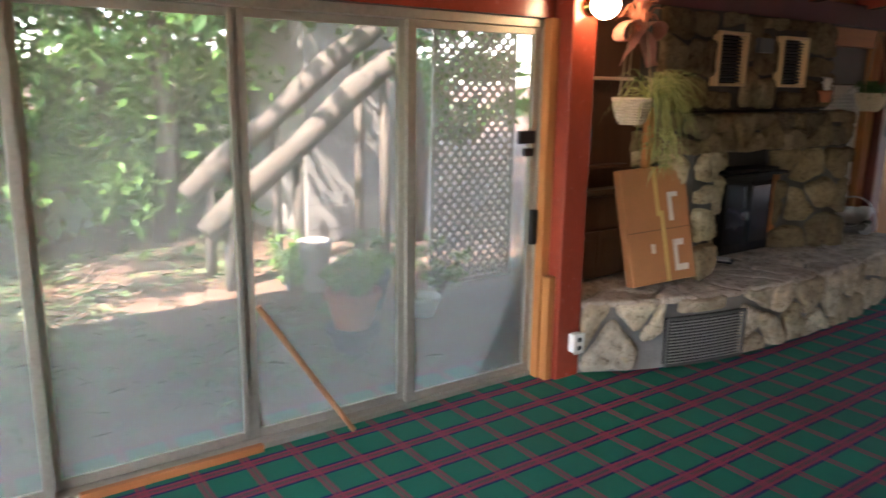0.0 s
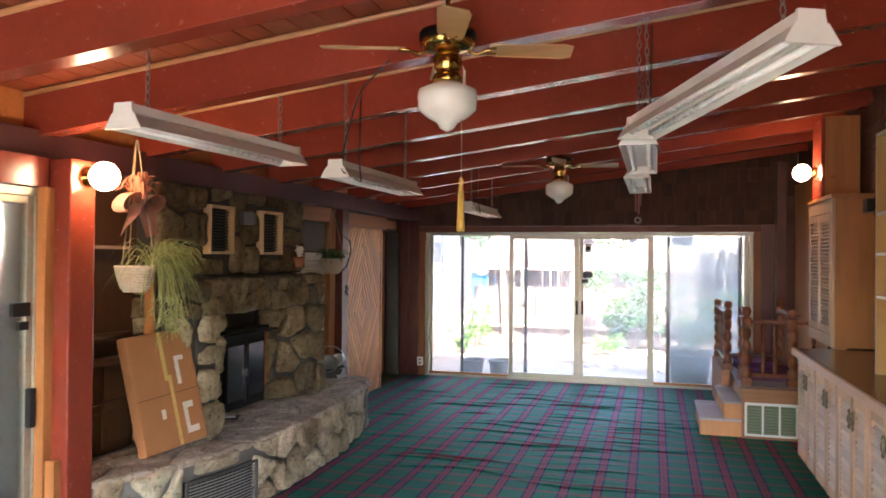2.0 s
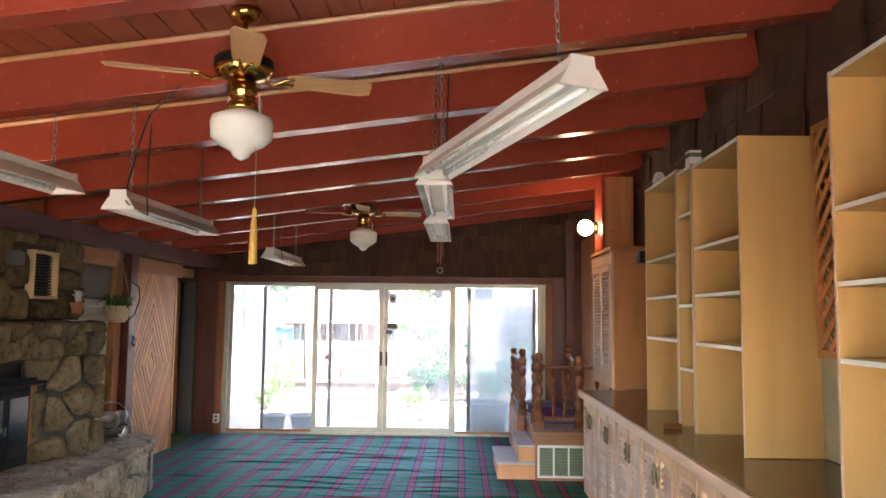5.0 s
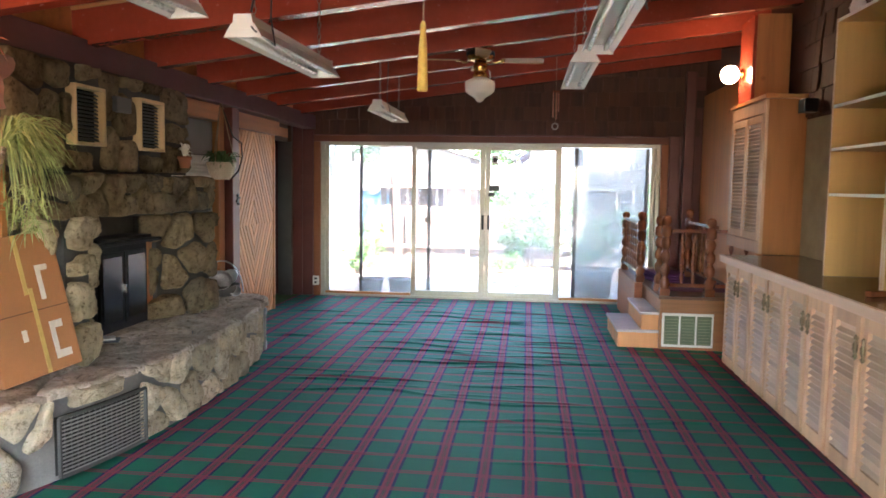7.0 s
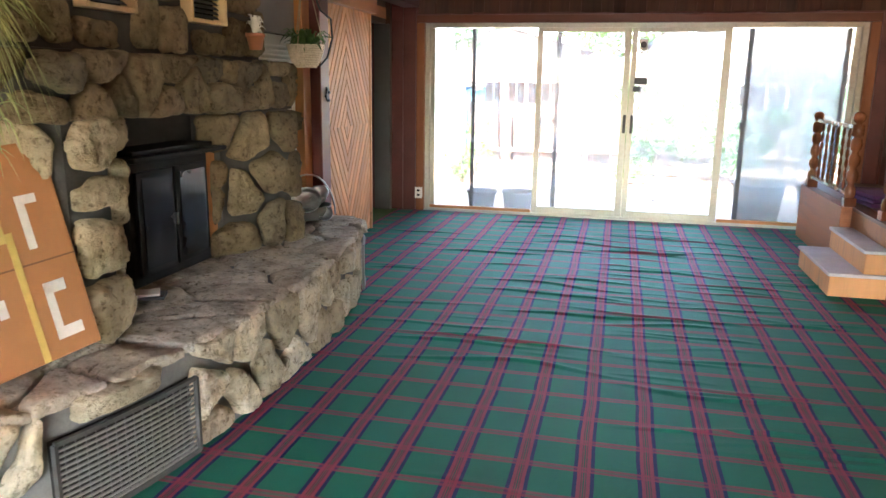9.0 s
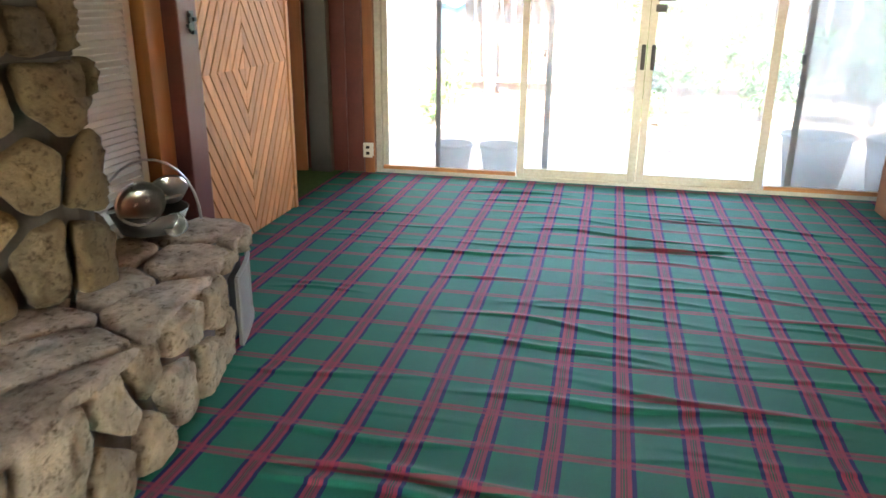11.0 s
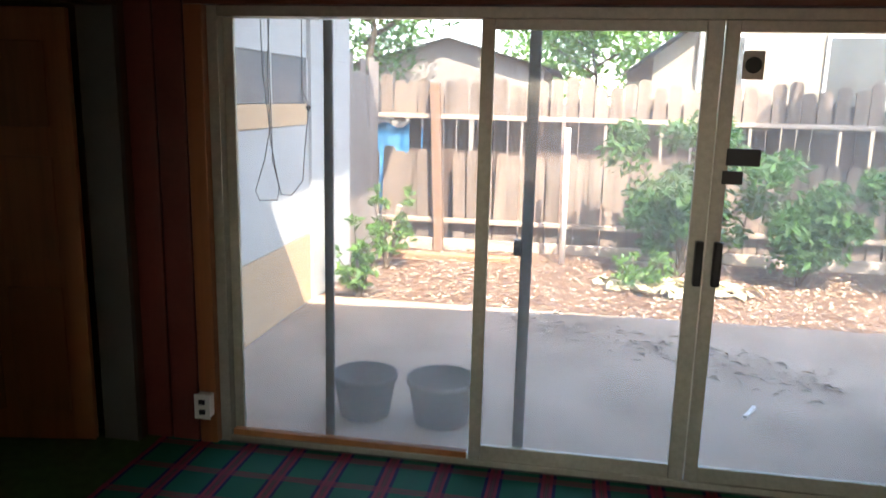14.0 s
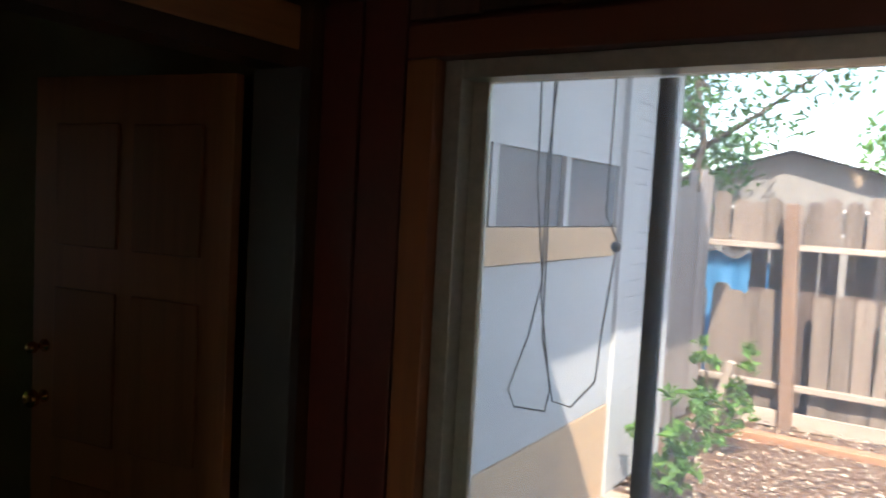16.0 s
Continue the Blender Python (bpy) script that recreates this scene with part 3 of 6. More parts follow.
# ---- fireplace ----
def stone_material(name, tones, lichen):
    m = Mat(name, 0.92, spec=0.2)
    v = m.coords()
    info = m.n("ObjectInfo")
    a, b, c, d = m.noise(v, 6, 8, 0.7), m.noise(v, 30, 6, 0.75), m.noise(v, 1.7, 3), m.noise(v, 13, 4, 0.6)
    base = m.ramp(info.outputs["Random"], [(k / (len(tones) - 1), t) for k, t in enumerate(tones)])
    col = m.mix(0.85, base, m.ramp(a, [(0.3, (0.38, 0.30, 0.22)), (0.48, (0.9, 0.86, 0.78)), (0.7, (1.4, 1.32, 1.15))]), "MULTIPLY")
    pits = m.ramp(b, [(0.36, (0.25, 0.21, 0.17)), (0.47, (1, 1, 1))])
    col = m.mix(0.8, col, pits, "MULTIPLY")
    col = m.mix(m.ramp(d, [(0.55, (0, 0, 0)), (0.68, (0.65, 0.65, 0.65))]), col, lichen)
    m.color(m.mix(m.ramp(c, [(0.5, (0, 0, 0)), (0.75, (0.4, 0.4, 0.4))]), col, dark(lichen, 0.55)))
    h = m.math("ADD", m.math("MULTIPLY", a, 0.9), m.math("ADD", m.math("MULTIPLY", b, 0.35), m.math("MULTIPLY", d, 0.4)))
    return m.bump(h, 1.0, 0.055).m


STONE = stone_material("hearth_stone", ((0.36, 0.30, 0.22), (0.70, 0.62, 0.48), (0.46, 0.38, 0.28), (0.78, 0.70, 0.56), (0.42, 0.37, 0.31)), (0.52, 0.40, 0.24))
LEDGE = stone_material("ledge_stone", ((0.46, 0.41, 0.35), (0.64, 0.57, 0.48), (0.52, 0.44, 0.36), (0.70, 0.62, 0.53)), (0.46, 0.38, 0.28))
# Darkest stone tones, for the upper chimney, lintel and right pillar.
SMOKED = stone_material("dark_stone", ((0.12, 0.09, 0.055), (0.26, 0.20, 0.12), (0.16, 0.12, 0.075), (0.33, 0.26, 0.16), (0.13, 0.11, 0.08)), (0.22, 0.17, 0.09))
PILLAR = stone_material("pillar_stone", ((0.30, 0.25, 0.16), (0.50, 0.43, 0.29), (0.38, 0.32, 0.21), (0.55, 0.47, 0.33)), (0.36, 0.28, 0.15))
MORTAR = paint("mortar", (0.24, 0.225, 0.205), 0.95, 0.35, 6, 0.5)
PILLARMORTAR = paint("grey_pillar_mortar", (0.14, 0.13, 0.115), 0.95, 0.35, 6, 0.5)
# Darker mortar for the chimney body.
SOOTMORTAR = paint("dark_mortar", (0.075, 0.068, 0.058), 0.95, 0.35, 6, 0.5)


def rubble_cells(w, h, size, seed, stretch=1.3, holes=()):
    """Voronoi cells of jittered seeds over a w by h field: polygons in (u, v)."""
    r = random.Random(seed)
    nx, ny = max(1, round(w / (size * stretch))), max(1, round(h / size))
    seeds = []
    for j in range(ny):
        for i in range(nx):
            seeds.append(((i + 0.5 + (0.25 if j % 2 else -0.25) + r.uniform(-0.42, 0.42)) * w / nx, (j + 0.5 + r.uniform(-0.36, 0.36)) * h / ny))
    cells = []
    for k, (sx, sy) in enumerate(seeds):
        poly = [(0.0, 0.0), (w, 0.0), (w, h), (0.0, h)]
        for j, (ox, oy) in enumerate(seeds):
            if j != k and poly and abs(ox - sx) < 3.5 * size * stretch:
                dx, dy = ox - sx, oy - sy
                poly = clip(poly, dx, dy, dx * (sx + ox) / 2 + dy * (sy + oy) / 2)
        for u0, v0, u1, v1 in holes:
            if poly and u0 - size < sx < u1 + size and v0 - size < sy < v1 + size:
                ds = [(u0 - sx, (1, 0, u0)), (sx - u1, (-1, 0, -u1)), (v0 - sy, (0, 1, v0)), (sy - v1, (0, -1, -v1))]
                d, cut = max(ds)
                poly = clip(poly, *cut) if d > -0.02 else []
        if len(poly) > 2:
            cells.append(poly)
    return cells


def stacked_cells(edges, h, heights, seed):
    """Stones piled in columns between the given edges, each a rounded uneven six-sided cell."""
    r = random.Random(seed)
    cells = []
    for k, (a, b) in enumerate(zip(edges, edges[1:])):
        v = 0.0
        order = list(heights) if k == 2 else [q * r.uniform(0.7, 1.4) for q in r.sample(heights, len(heights))]
        scale = h / sum(order)
        for q in order:
            t = min(h, v + q * scale)
            m, j = (a + b) / 2, lambda s: r.uniform(-s, s)
            cells.append([(a + 0.05 + j(0.035), v + 0.004), (b - 0.045 + j(0.035), v + 0.006 + j(0.012)), (b + j(0.012), (v + t) / 2 + j(0.05)), (b - 0.04 + j(0.035), t - 0.01 + j(0.012)), (m + j(0.04), t + 0.006), (a + 0.04 + j(0.035), t - 0.012 + j(0.012)), (a + j(0.012), (v + t) / 2 + j(0.05))])
            v = t
    return cells


def stone_mesh(poly, place, depth, r, gap=0.014):
    """A bulging stone on a cell: rounded outline, three rings and a crown, roughened."""
    cx, cy = sum(p[0] for p in poly) / len(poly), sum(p[1] for p in poly) / len(poly)
    for _ in range(1):
        poly = [q for (ax, ay), (bx, by) in zip(poly, poly[1:] + poly[:1]) for q in ((ax * 0.86 + bx * 0.14, ay * 0.86 + by * 0.14), (ax * 0.14 + bx * 0.86, ay * 0.14 + by * 0.86))]
    out = []
    for (ax, ay), (bx, by) in zip(poly, poly[1:] + poly[:1]):
        ln = math.hypot(bx - ax, by - ay)
        cuts = (0.3, 0.8) if ln < 0.07 else (0.15, 0.4, 0.65, 0.9)
        if ln > 0.012:
            out += [(ax + (bx - ax) * t, ay + (by - ay) * t) for t in cuts]
    if len(out) < 5:
        return None
    bm = bmesh.new()
    rings = []
    ph = r.uniform(0, 9)
    for s, w in ((1.0, -0.02), (1.01, depth * 0.45), (0.95, depth * 0.8), (0.84, depth * 0.98), (0.66, depth), (0.47, depth * 1.02), (0.29, depth), (0.12, depth * 1.02)):
        ring = []
        for x, y in out:
            d = math.hypot(x - cx, y - cy) + 1e-6
            k = max(0.1, s * (1 - gap / d))
            px, py = cx + (x - cx) * k, cy + (y - cy) * k
            n = 0.7 * noise.noise((px * 9 + ph, py * 9, w * 9)) + 0.45 * noise.noise((px * 26 + ph, py * 26, w * 20))
            ring.append(bm.verts.new(place(px + 0.018 * n, py + 0.018 * noise.noise((py * 11, px * 11, ph)), w + (0.016 * n - 0.022 * abs(noise.noise((px * 13 + ph, py * 7, 2.0))) + 0.010 * noise.noise((px * 45, py * 45, ph)) if w > 0.5 * depth else 0))))
        rings.append(ring)
    n = len(out)
    for a, b in zip(rings, rings[1:]):
        for k in range(n):
            bm.faces.new((a[k], a[(k + 1) % n], b[(k + 1) % n], b[k]))
    bm.faces.new(rings[-1])
    return bm


def path_place(pts, z0):
    """Maps (u along a plan path, v up, w out to its right) to the world."""
    seg = []
    s = 0.0
    for (ax, ay), (bx, by) in zip(pts, pts[1:]):
        ln = math.hypot(bx - ax, by - ay)
        seg.append((s, ln, ax, ay, (bx - ax) / ln, (by - ay) / ln))
        s += ln

    def place(u, v, w):
        for s0, ln, ax, ay, dx, dy in seg:
            if u <= s0 + ln or (s0, ln) == (seg[-1][0], seg[-1][1]):
                t = u - s0
                return Vector((ax + dx * t + dy * w, ay + dy * t - dx * w, z0 + v))

    return place, s


def smooth_path(pts, n=2):
    for _ in range(n):
        q = [pts[0]]
        for a, b in zip(pts, pts[1:]):
            q += [(a[0] * 0.75 + b[0] * 0.25, a[1] * 0.75 + b[1] * 0.25), (a[0] * 0.25 + b[0] * 0.75, a[1] * 0.25 + b[1] * 0.75)]
        pts = q + [pts[-1]]
    return pts


fireplace = thing("fireplace", "rustic field-stone fireplace with a raised curved hearth", "fireplace")


def lay(cells, place, depth, seed, gap=0.017, material=None):
    r = random.Random(seed)
    for poly in cells:
        bm = stone_mesh(poly, place, depth * r.uniform(0.75, 1.3), r, gap)
        if bm:
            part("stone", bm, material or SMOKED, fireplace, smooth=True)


HEARTH = smooth_path([(0.20, -6.80), (0.40, -6.42), (0.53, -5.95), (0.59, -5.4), (0.60, -4.8), (0.555, -4.2), (0.47, -3.62), (0.33, -3.12), (0.22, -2.98)])
TOP = 0.44
bm = bmesh.new()
ring = [(-0.62, -6.0), (-0.235, -6.0), (-0.235, -6.80)] + [(x - 0.004, y) for x, y in HEARTH] + [(-0.26, -2.98), (-0.26, -3.0), (-0.62, -3.0)]
low, high = [bm.verts.new((x, y, 0)) for x, y in ring], [bm.verts.new((x, y, TOP - 0.02)) for x, y in ring]
bm.faces.new(high)
for k in range(len(ring)):
    bm.faces.new((low[k], low[(k + 1) % len(ring)], high[(k + 1) % len(ring)], high[k]))
part("hearth_core", bm, MORTAR, fireplace, "grey mortar bed")
place_front, LEN = path_place(HEARTH[::-1], 0.0)


def along(y):
    """Arc length on the reversed hearth path at a plan y."""
    return min((k * LEN / 400 for k in range(401)), key=lambda u: abs(place_front(u, 0, 0).y - y))


def out(u, v, w):
    return place_front(u, v, -w)


G0, G1 = along(-5.72), along(-6.30)      # large grille
E0, E1 = along(-3.04), along(-3.42)      # small end grille
lay(rubble_cells(LEN, TOP + 0.01, 0.225, 11, 1.15, [(G0 - 0.01, -0.1, G1 + 0.01, 0.34), (E0 - 0.2, -0.1, E1 + 0.01, 0.36)]), out, 0.055, 21, 0.024, STONE)


def grille(u0, u1, z0, z1, material, label, rows, cols):
    g = thing("air_grille", "", "")
    g.parent = fireplace
    tagged(g, label)
    n = 8
    us = [u0 + (u1 - u0) * k / n for k in range(n + 1)]
    bm = bmesh.new()
    tube(bm, [out(u, z0, 0.05) for u in us], 0.011, 4)
    tube(bm, [out(u, z1, 0.05) for u in us], 0.011, 4)
    for u in (u0, u1):
        tube(bm, [out(u, z0, 0.05), out(u, z1, 0.05)], 0.011, 4)
    part("grille_frame", bm, material, g)
    for k in range(rows):
        z = z0 + (z1 - z0) * (k + 0.5) / rows
        bm = bmesh.new()
        tube(bm, [out(u, z, 0.043) for u in us], 0.0048, 4)
        part("bar", bm, GRILLEBAR, g)
    bm = bmesh.new()
    for k in range(1, cols):
        u = u0 + (u1 - u0) * k / cols
        tube(bm, [out(u, z0, 0.04), out(u, z1, 0.04)], 0.0025, 4)
    part("mesh_wires", bm, material, g)
    # Near-black sheet: the shade of the hollow behind the bars, as colour.
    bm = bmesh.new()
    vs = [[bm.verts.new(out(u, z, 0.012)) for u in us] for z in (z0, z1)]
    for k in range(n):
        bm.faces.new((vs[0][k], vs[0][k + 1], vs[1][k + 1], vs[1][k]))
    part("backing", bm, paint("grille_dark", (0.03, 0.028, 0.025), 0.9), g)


GRILLEBAR = metal("grille_bar", (0.42, 0.40, 0.36), 0.5, 0.5)
GREYMETAL = metal("grey_iron", (0.16, 0.155, 0.145), 0.5, 0.7)
grille(G0, G1, 0.03, 0.325, GREYMETAL, "dark grey metal air grille in the hearth", 15, 16)
grille(E0, E1, 0.03, 0.33, metal("pale_iron", (0.45, 0.43, 0.38), 0.5, 0.5), "pale metal air grille at the hearth's end", 18, 14)


def ledge(u, v, w):
    return Vector((u, v, TOP - 0.015 + w * 0.55))


r9 = random.Random(31)
for poly in rubble_cells(1.25, 3.85, 0.40, 12, 0.85):
    world = [(x - 0.62, y - 6.82) for x, y in poly]
    for (ax, ay), (bx, by) in zip(HEARTH, HEARTH[1:]):
        dx, dy = bx - ax, by - ay
        world = clip(world, dy, -dx, dy * (ax + 0.035 * dy / math.hypot(dx, dy)) - dx * (ay - 0.035 * dx / math.hypot(dx, dy))) if world else []
    if len(world) > 2 and max(p[0] for p in world) > -0.15:
        bm = stone_mesh(world, ledge, 0.06, r9, 0.012)
        if bm:
            part("stone", bm, LEDGE, fireplace, smooth=True)

# body of the chimney and its splayed opening
CORES = [(-0.62, -5.98, TOP - 0.03, -0.22, -3.72, 2.188), (-0.215, -5.96, 1.25, 0.15, -3.80, 1.52), (-0.215, -5.98, TOP - 0.03, 0.02, -5.55, 1.245), (-0.215, -4.18, TOP - 0.03, 0.0, -3.76, 1.245)]
CORES += [(-0.215, ya, 1.53, -0.035, yb, 2.188) for ya, yb in ((-5.98, -5.41), (-5.085, -4.65), (-4.31, -3.84))]
for ya, yb in ((-5.41, -5.085), (-4.65, -4.31)):
    CORES += [(-0.215, ya, 1.53, -0.035, yb, 1.694), (-0.215, ya, 2.06, -0.035, yb, 2.188)]
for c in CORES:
    part("mortar_core", B(*c), SOOTMORTAR, fireplace, "dark grey mortar body")
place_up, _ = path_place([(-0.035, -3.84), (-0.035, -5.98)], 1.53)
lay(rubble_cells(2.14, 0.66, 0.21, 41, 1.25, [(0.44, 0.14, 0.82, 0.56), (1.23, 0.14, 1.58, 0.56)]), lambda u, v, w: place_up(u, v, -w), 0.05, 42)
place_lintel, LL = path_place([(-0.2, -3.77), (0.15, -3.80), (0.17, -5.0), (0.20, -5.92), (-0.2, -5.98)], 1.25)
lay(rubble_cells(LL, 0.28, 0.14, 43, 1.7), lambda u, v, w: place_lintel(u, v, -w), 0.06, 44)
place_l, LL = path_place([(-0.16, -5.18), (0.03, -5.42), (0.20, -5.60), (0.22, -5.83), (0.10, -5.95), (-0.22, -5.96)], TOP - 0.01)
lay(stacked_cells((0.0, 0.33, 0.54, 0.80, 1.0, LL), 0.86, (0.25, 0.25, 0.15, 0.22), 45), lambda u, v, w: place_l(u, v, -w), 0.07, 46, 0.011, PILLAR)
place_r, LR = path_place([(-0.25, -3.73), (0.12, -3.76), (0.15, -3.92), (-0.04, -4.35), (-0.16, -4.42)], TOP - 0.01)
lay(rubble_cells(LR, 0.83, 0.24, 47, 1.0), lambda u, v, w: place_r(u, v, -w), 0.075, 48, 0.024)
for place_s, L_s in ((place_l, LL), (place_r, LR)):
    bm = bmesh.new()
    us = [L_s * k / 16 for k in range(17)]
    rows = [[bm.verts.new(place_s(min(u, L_s - 1e-4), v, -0.005)) for u in us] for v in (-0.02, 0.84)]
    for k in range(16):
        bm.faces.new((rows[0][k], rows[0][k + 1], rows[1][k + 1], rows[1][k]))
    bmesh.ops.solidify(bm, geom=bm.faces[:], thickness=0.01)
    part("mortar_face", bm, PILLARMORTAR, fireplace)

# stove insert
SOOT = paint("deep_black", (0.010, 0.009, 0.008), 0.6, 0.4, spec=0.15)
insert = thing("stove_insert", "", "")
insert.parent = fireplace
tagged(insert, "black iron stove insert with glass doors")
part("body", B(-0.215, -5.16, TOP + 0.02, -0.04, -4.48, 1.05, bevel=0.008), SOOT, insert)
bm = bmesh.new()
for a, b in (((-0.04, -5.22, 1.06), (-0.04, -4.42, 1.06)),):
    box(bm, -0.2, -5.22, 1.052, 0.05, -4.42, 1.075, 0.006)
    box(bm, -0.2, -5.16, 1.076, 0.0, -4.48, 1.10, 0.006)
part("hood", bm, SOOT, insert)
for y0, y1 in ((-5.12, -4.83), (-4.81, -4.52)):
    door = part("door", B(-0.038, y0, TOP + 0.07, -0.018, y1, 1.0, bevel=0.005), SOOT, insert)
    part("door_glass", B(-0.016, y0 + 0.03, TOP + 0.10, -0.012, y1 - 0.03, 0.97), paint("stove_glass", (0.02, 0.021, 0.024), 0.1, 0.2, 3.0, 0.01, spec=0.3), door)
part("door_handle", B(-0.017, -4.86, 0.72, 0.012, -4.845, 0.78, bevel=0.004), metal("chrome", (0.7, 0.7, 0.7), 0.15), insert)
part("side_board", B(-0.09, -4.475, TOP + 0.02, -0.06, -4.36, 1.05, bevel=0.004), PINE, fireplace, "orange pine board beside the stove")


VENTSLAT = metal("vent_slat_iron", (0.10, 0.10, 0.105), 0.45, 0.6)
PALEPINE = wood("pale_vent_pine", (0.62, 0.44, 0.22), "z", 0.5, 0.25)


def wall_vent(y0, y1):
    v = thing("wall_vent", "", "")
    v.parent = fireplace
    tagged(v, "pine-framed vent with dark louvre slats")
    z0, z1 = 1.695, 2.058
    bars(v, "vent_frame", [(-0.10, y0, z0, 0.03, y0 + 0.016, z1), (-0.10, y1 - 0.016, z0, 0.03, y1, z1), (-0.10, y0 + 0.017, z1 - 0.02, 0.03, y1 - 0.017, z1), (-0.10, y0 + 0.017, z0, 0.03, y1 - 0.017, z0 + 0.02)], PALEPINE)
    me = mesh_of("slat", B(-0.013, y0 + 0.018, -0.002, 0.013, y1 - 0.018, 0.002), VENTSLAT)
    # Near-black sheet paints in the dark depth behind the slats.
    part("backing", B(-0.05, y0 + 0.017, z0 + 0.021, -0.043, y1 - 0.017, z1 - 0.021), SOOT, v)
    for k in range(13):
        o = new("slat", me)
        o.parent = v
        o.matrix_basis = pose(-0.022, 0, z0 + 0.04 + k * 0.0235, 0, 35, 0)


wall_vent(-5.41, -5.085)
wall_vent(-4.65, -4.31)
part("small_vent", B(-0.03, -4.98, 1.93, 0.045, -4.80, 2.03, bevel=0.006), GREYMETAL, fireplace, "small grey vent cover")


# dark panelled cabinet in the recess
def recess_cabinet():
    c = thing("recess_cabinet", "dark brown panelled cabinet in the recess beside the chimney", "cabinet")
    part("body", B(-0.137, -6.85, TOP + 0.03, -0.075, -6.16, 1.02, bevel=0.004), BROWN, c)
    part("worktop", B(-0.137, -6.855, 1.022, -0.03, -6.15, 1.05, bevel=0.004), BROWN, c)
    for k in range(3):
        y0 = -6.845 + k * 0.228
        d = part("door", B(-0.073, y0, TOP + 0.06, -0.057, y0 + 0.215, 0.78, bevel=0.004), BROWN, c)
        part("door_panel", B(-0.056, y0 + 0.04, TOP + 0.11, -0.047, y0 + 0.175, 0.73, bevel=0.004), BROWN, d)
        part("drawer", B(-0.073, y0, 0.80, -0.057, y0 + 0.215, 1.0, bevel=0.004), BROWN, c)
    for z in (1.18, 1.72):
        part("shelf", B(-0.137, -6.855, z, -0.06, -6.15, z + 0.02, bevel=0.003), BROWN if z < 1.5 else SLATWOOD, c)


recess_cabinet()
setting("recess_post", B(0.0, -6.10, TOP, 0.05, -6.055, 1.56, bevel=0.004), PINE, "orange pine upright beside the chimney", "post")
bm = bmesh.new()
tube(bm, [(-0.04, -6.75, 1.05), (-0.01, -6.70, 0.95), (0.01, -6.66, 0.75), (0.0, -6.68, 0.6), (-0.01, -6.74, 0.47)], 0.011, 8)
solid("white_cable", bm, WHITE, "white cable hanging down the dark cabinet", "cable", smooth=True)


# leaning carton
def carton():
    m = Matrix.Translation((0.285, -6.12, TOP + 0.045)) @ Matrix.Rotation(radians(-13), 4, "Z") @ Matrix.Rotation(radians(-12), 4, "Y") @ Matrix.Rotation(radians(4), 4, "X")
    c = thing("cardboard_carton", "flat brown cardboard carton leaning on the hearth", "box", m)
    CARD = paint("cardboard", (0.40, 0.17, 0.06), 0.8, 0.15, 4, 0.05)
    bm = bmesh.new()
    box(bm, -0.08, -0.245, 0, 0, 0.245, 0.73, 0.008)
    part("carton_body", bm, CARD, c, smooth=False)
    part("seam", B(0.0005, -0.24, 0.33, 0.002, 0.24, 0.336), paint("card_seam", (0.2, 0.09, 0.035), 0.8), c)
    TAPE = paint("yellow_tape", (0.62, 0.42, 0.12), 0.35)
    part("tape", B(0.0005, -0.01, 0.42, 0.0025, 0.016, 0.728), TAPE, c, "strip of yellow packing tape")
    part("tape", B(0.0026, 0.015, 0.005, 0.0045, 0.04, 0.45), TAPE, c, "strip of yellow packing tape")
    for b in ((0.085, 0.38, 0.115, 0.56), (0.085, 0.53, 0.16, 0.56), (0.09, 0.06, 0.12, 0.26), (0.09, 0.06, 0.19, 0.10), (0.09, 0.22, 0.17, 0.26), (-0.08, 0.19, -0.05, 0.25)):
        part("white_mark", B(0.0006, b[0], b[1], 0.0022, b[2], b[3]), paint("white_label", (0.75, 0.68, 0.60), 0.6), c, "torn white label")


carton()

# books and papers lying on the hearth
bk = solid("notebook", B(-0.09, -0.06, 0, 0.09, 0.06, 0.012, bevel=0.002), BLACK, "black notebook lying on the hearth", "book", m=pose(0.12, -5.32, TOP + 0.045, 0, 0, 25))
bk = solid("paper_stack", B(-0.07, -0.05, 0, 0.07, 0.05, 0.01, bevel=0.001), WHITE, "small stack of white paper on a notebook", "paper", m=pose(0.115, -5.32, TOP + 0.058, 0, 0, 32))


# ---- plants ----
def leaf_material(name, a, b):
    m = Mat(name, 0.5)
    v = m.coords((30, 30, 6))
    m.color(m.ramp(m.noise(v, 1.0, 3), [(0.3, a), (0.65, b)]))
    m.b.inputs["Subsurface Weight"].default_value = 0.0
    return m.m


SPIDER = leaf_material("spider_leaf", (0.10, 0.14, 0.03), (0.42, 0.42, 0.16))
WICKER = paint("wicker", (0.62, 0.50, 0.36), 0.7, 0.3, 60, 0.5)
CORD = paint("cord", (0.35, 0.26, 0.16), 0.8)


def blade(bm, pts, w):
    """A folded strap leaf along points."""
    prev = None
    n = len(pts)
    for k, p in enumerate(pts):
        d = (pts[min(k + 1, n - 1)] - pts[max(k - 1, 0)]).normalized()
        side = d.cross(Vector((0, 0, 1)))
        side = side.normalized() if side.length > 1e-3 else Vector((1, 0, 0))
        ww = w * math.sin(math.pi * (0.12 + 0.88 * (1 - k / (n - 1)) ** 0.8) * 0.5 + 0.0) * (0.15 if k == n - 1 else 1)
        up = side.cross(d)
        row = [bm.verts.new(p - side * ww), bm.verts.new(p - up * ww * 0.5), bm.verts.new(p + side * ww)]
        if prev:
            bm.faces.new((prev[0], prev[1], row[1], row[0]))
            bm.faces.new((prev[1], prev[2], row[2], row[1]))
        prev = row


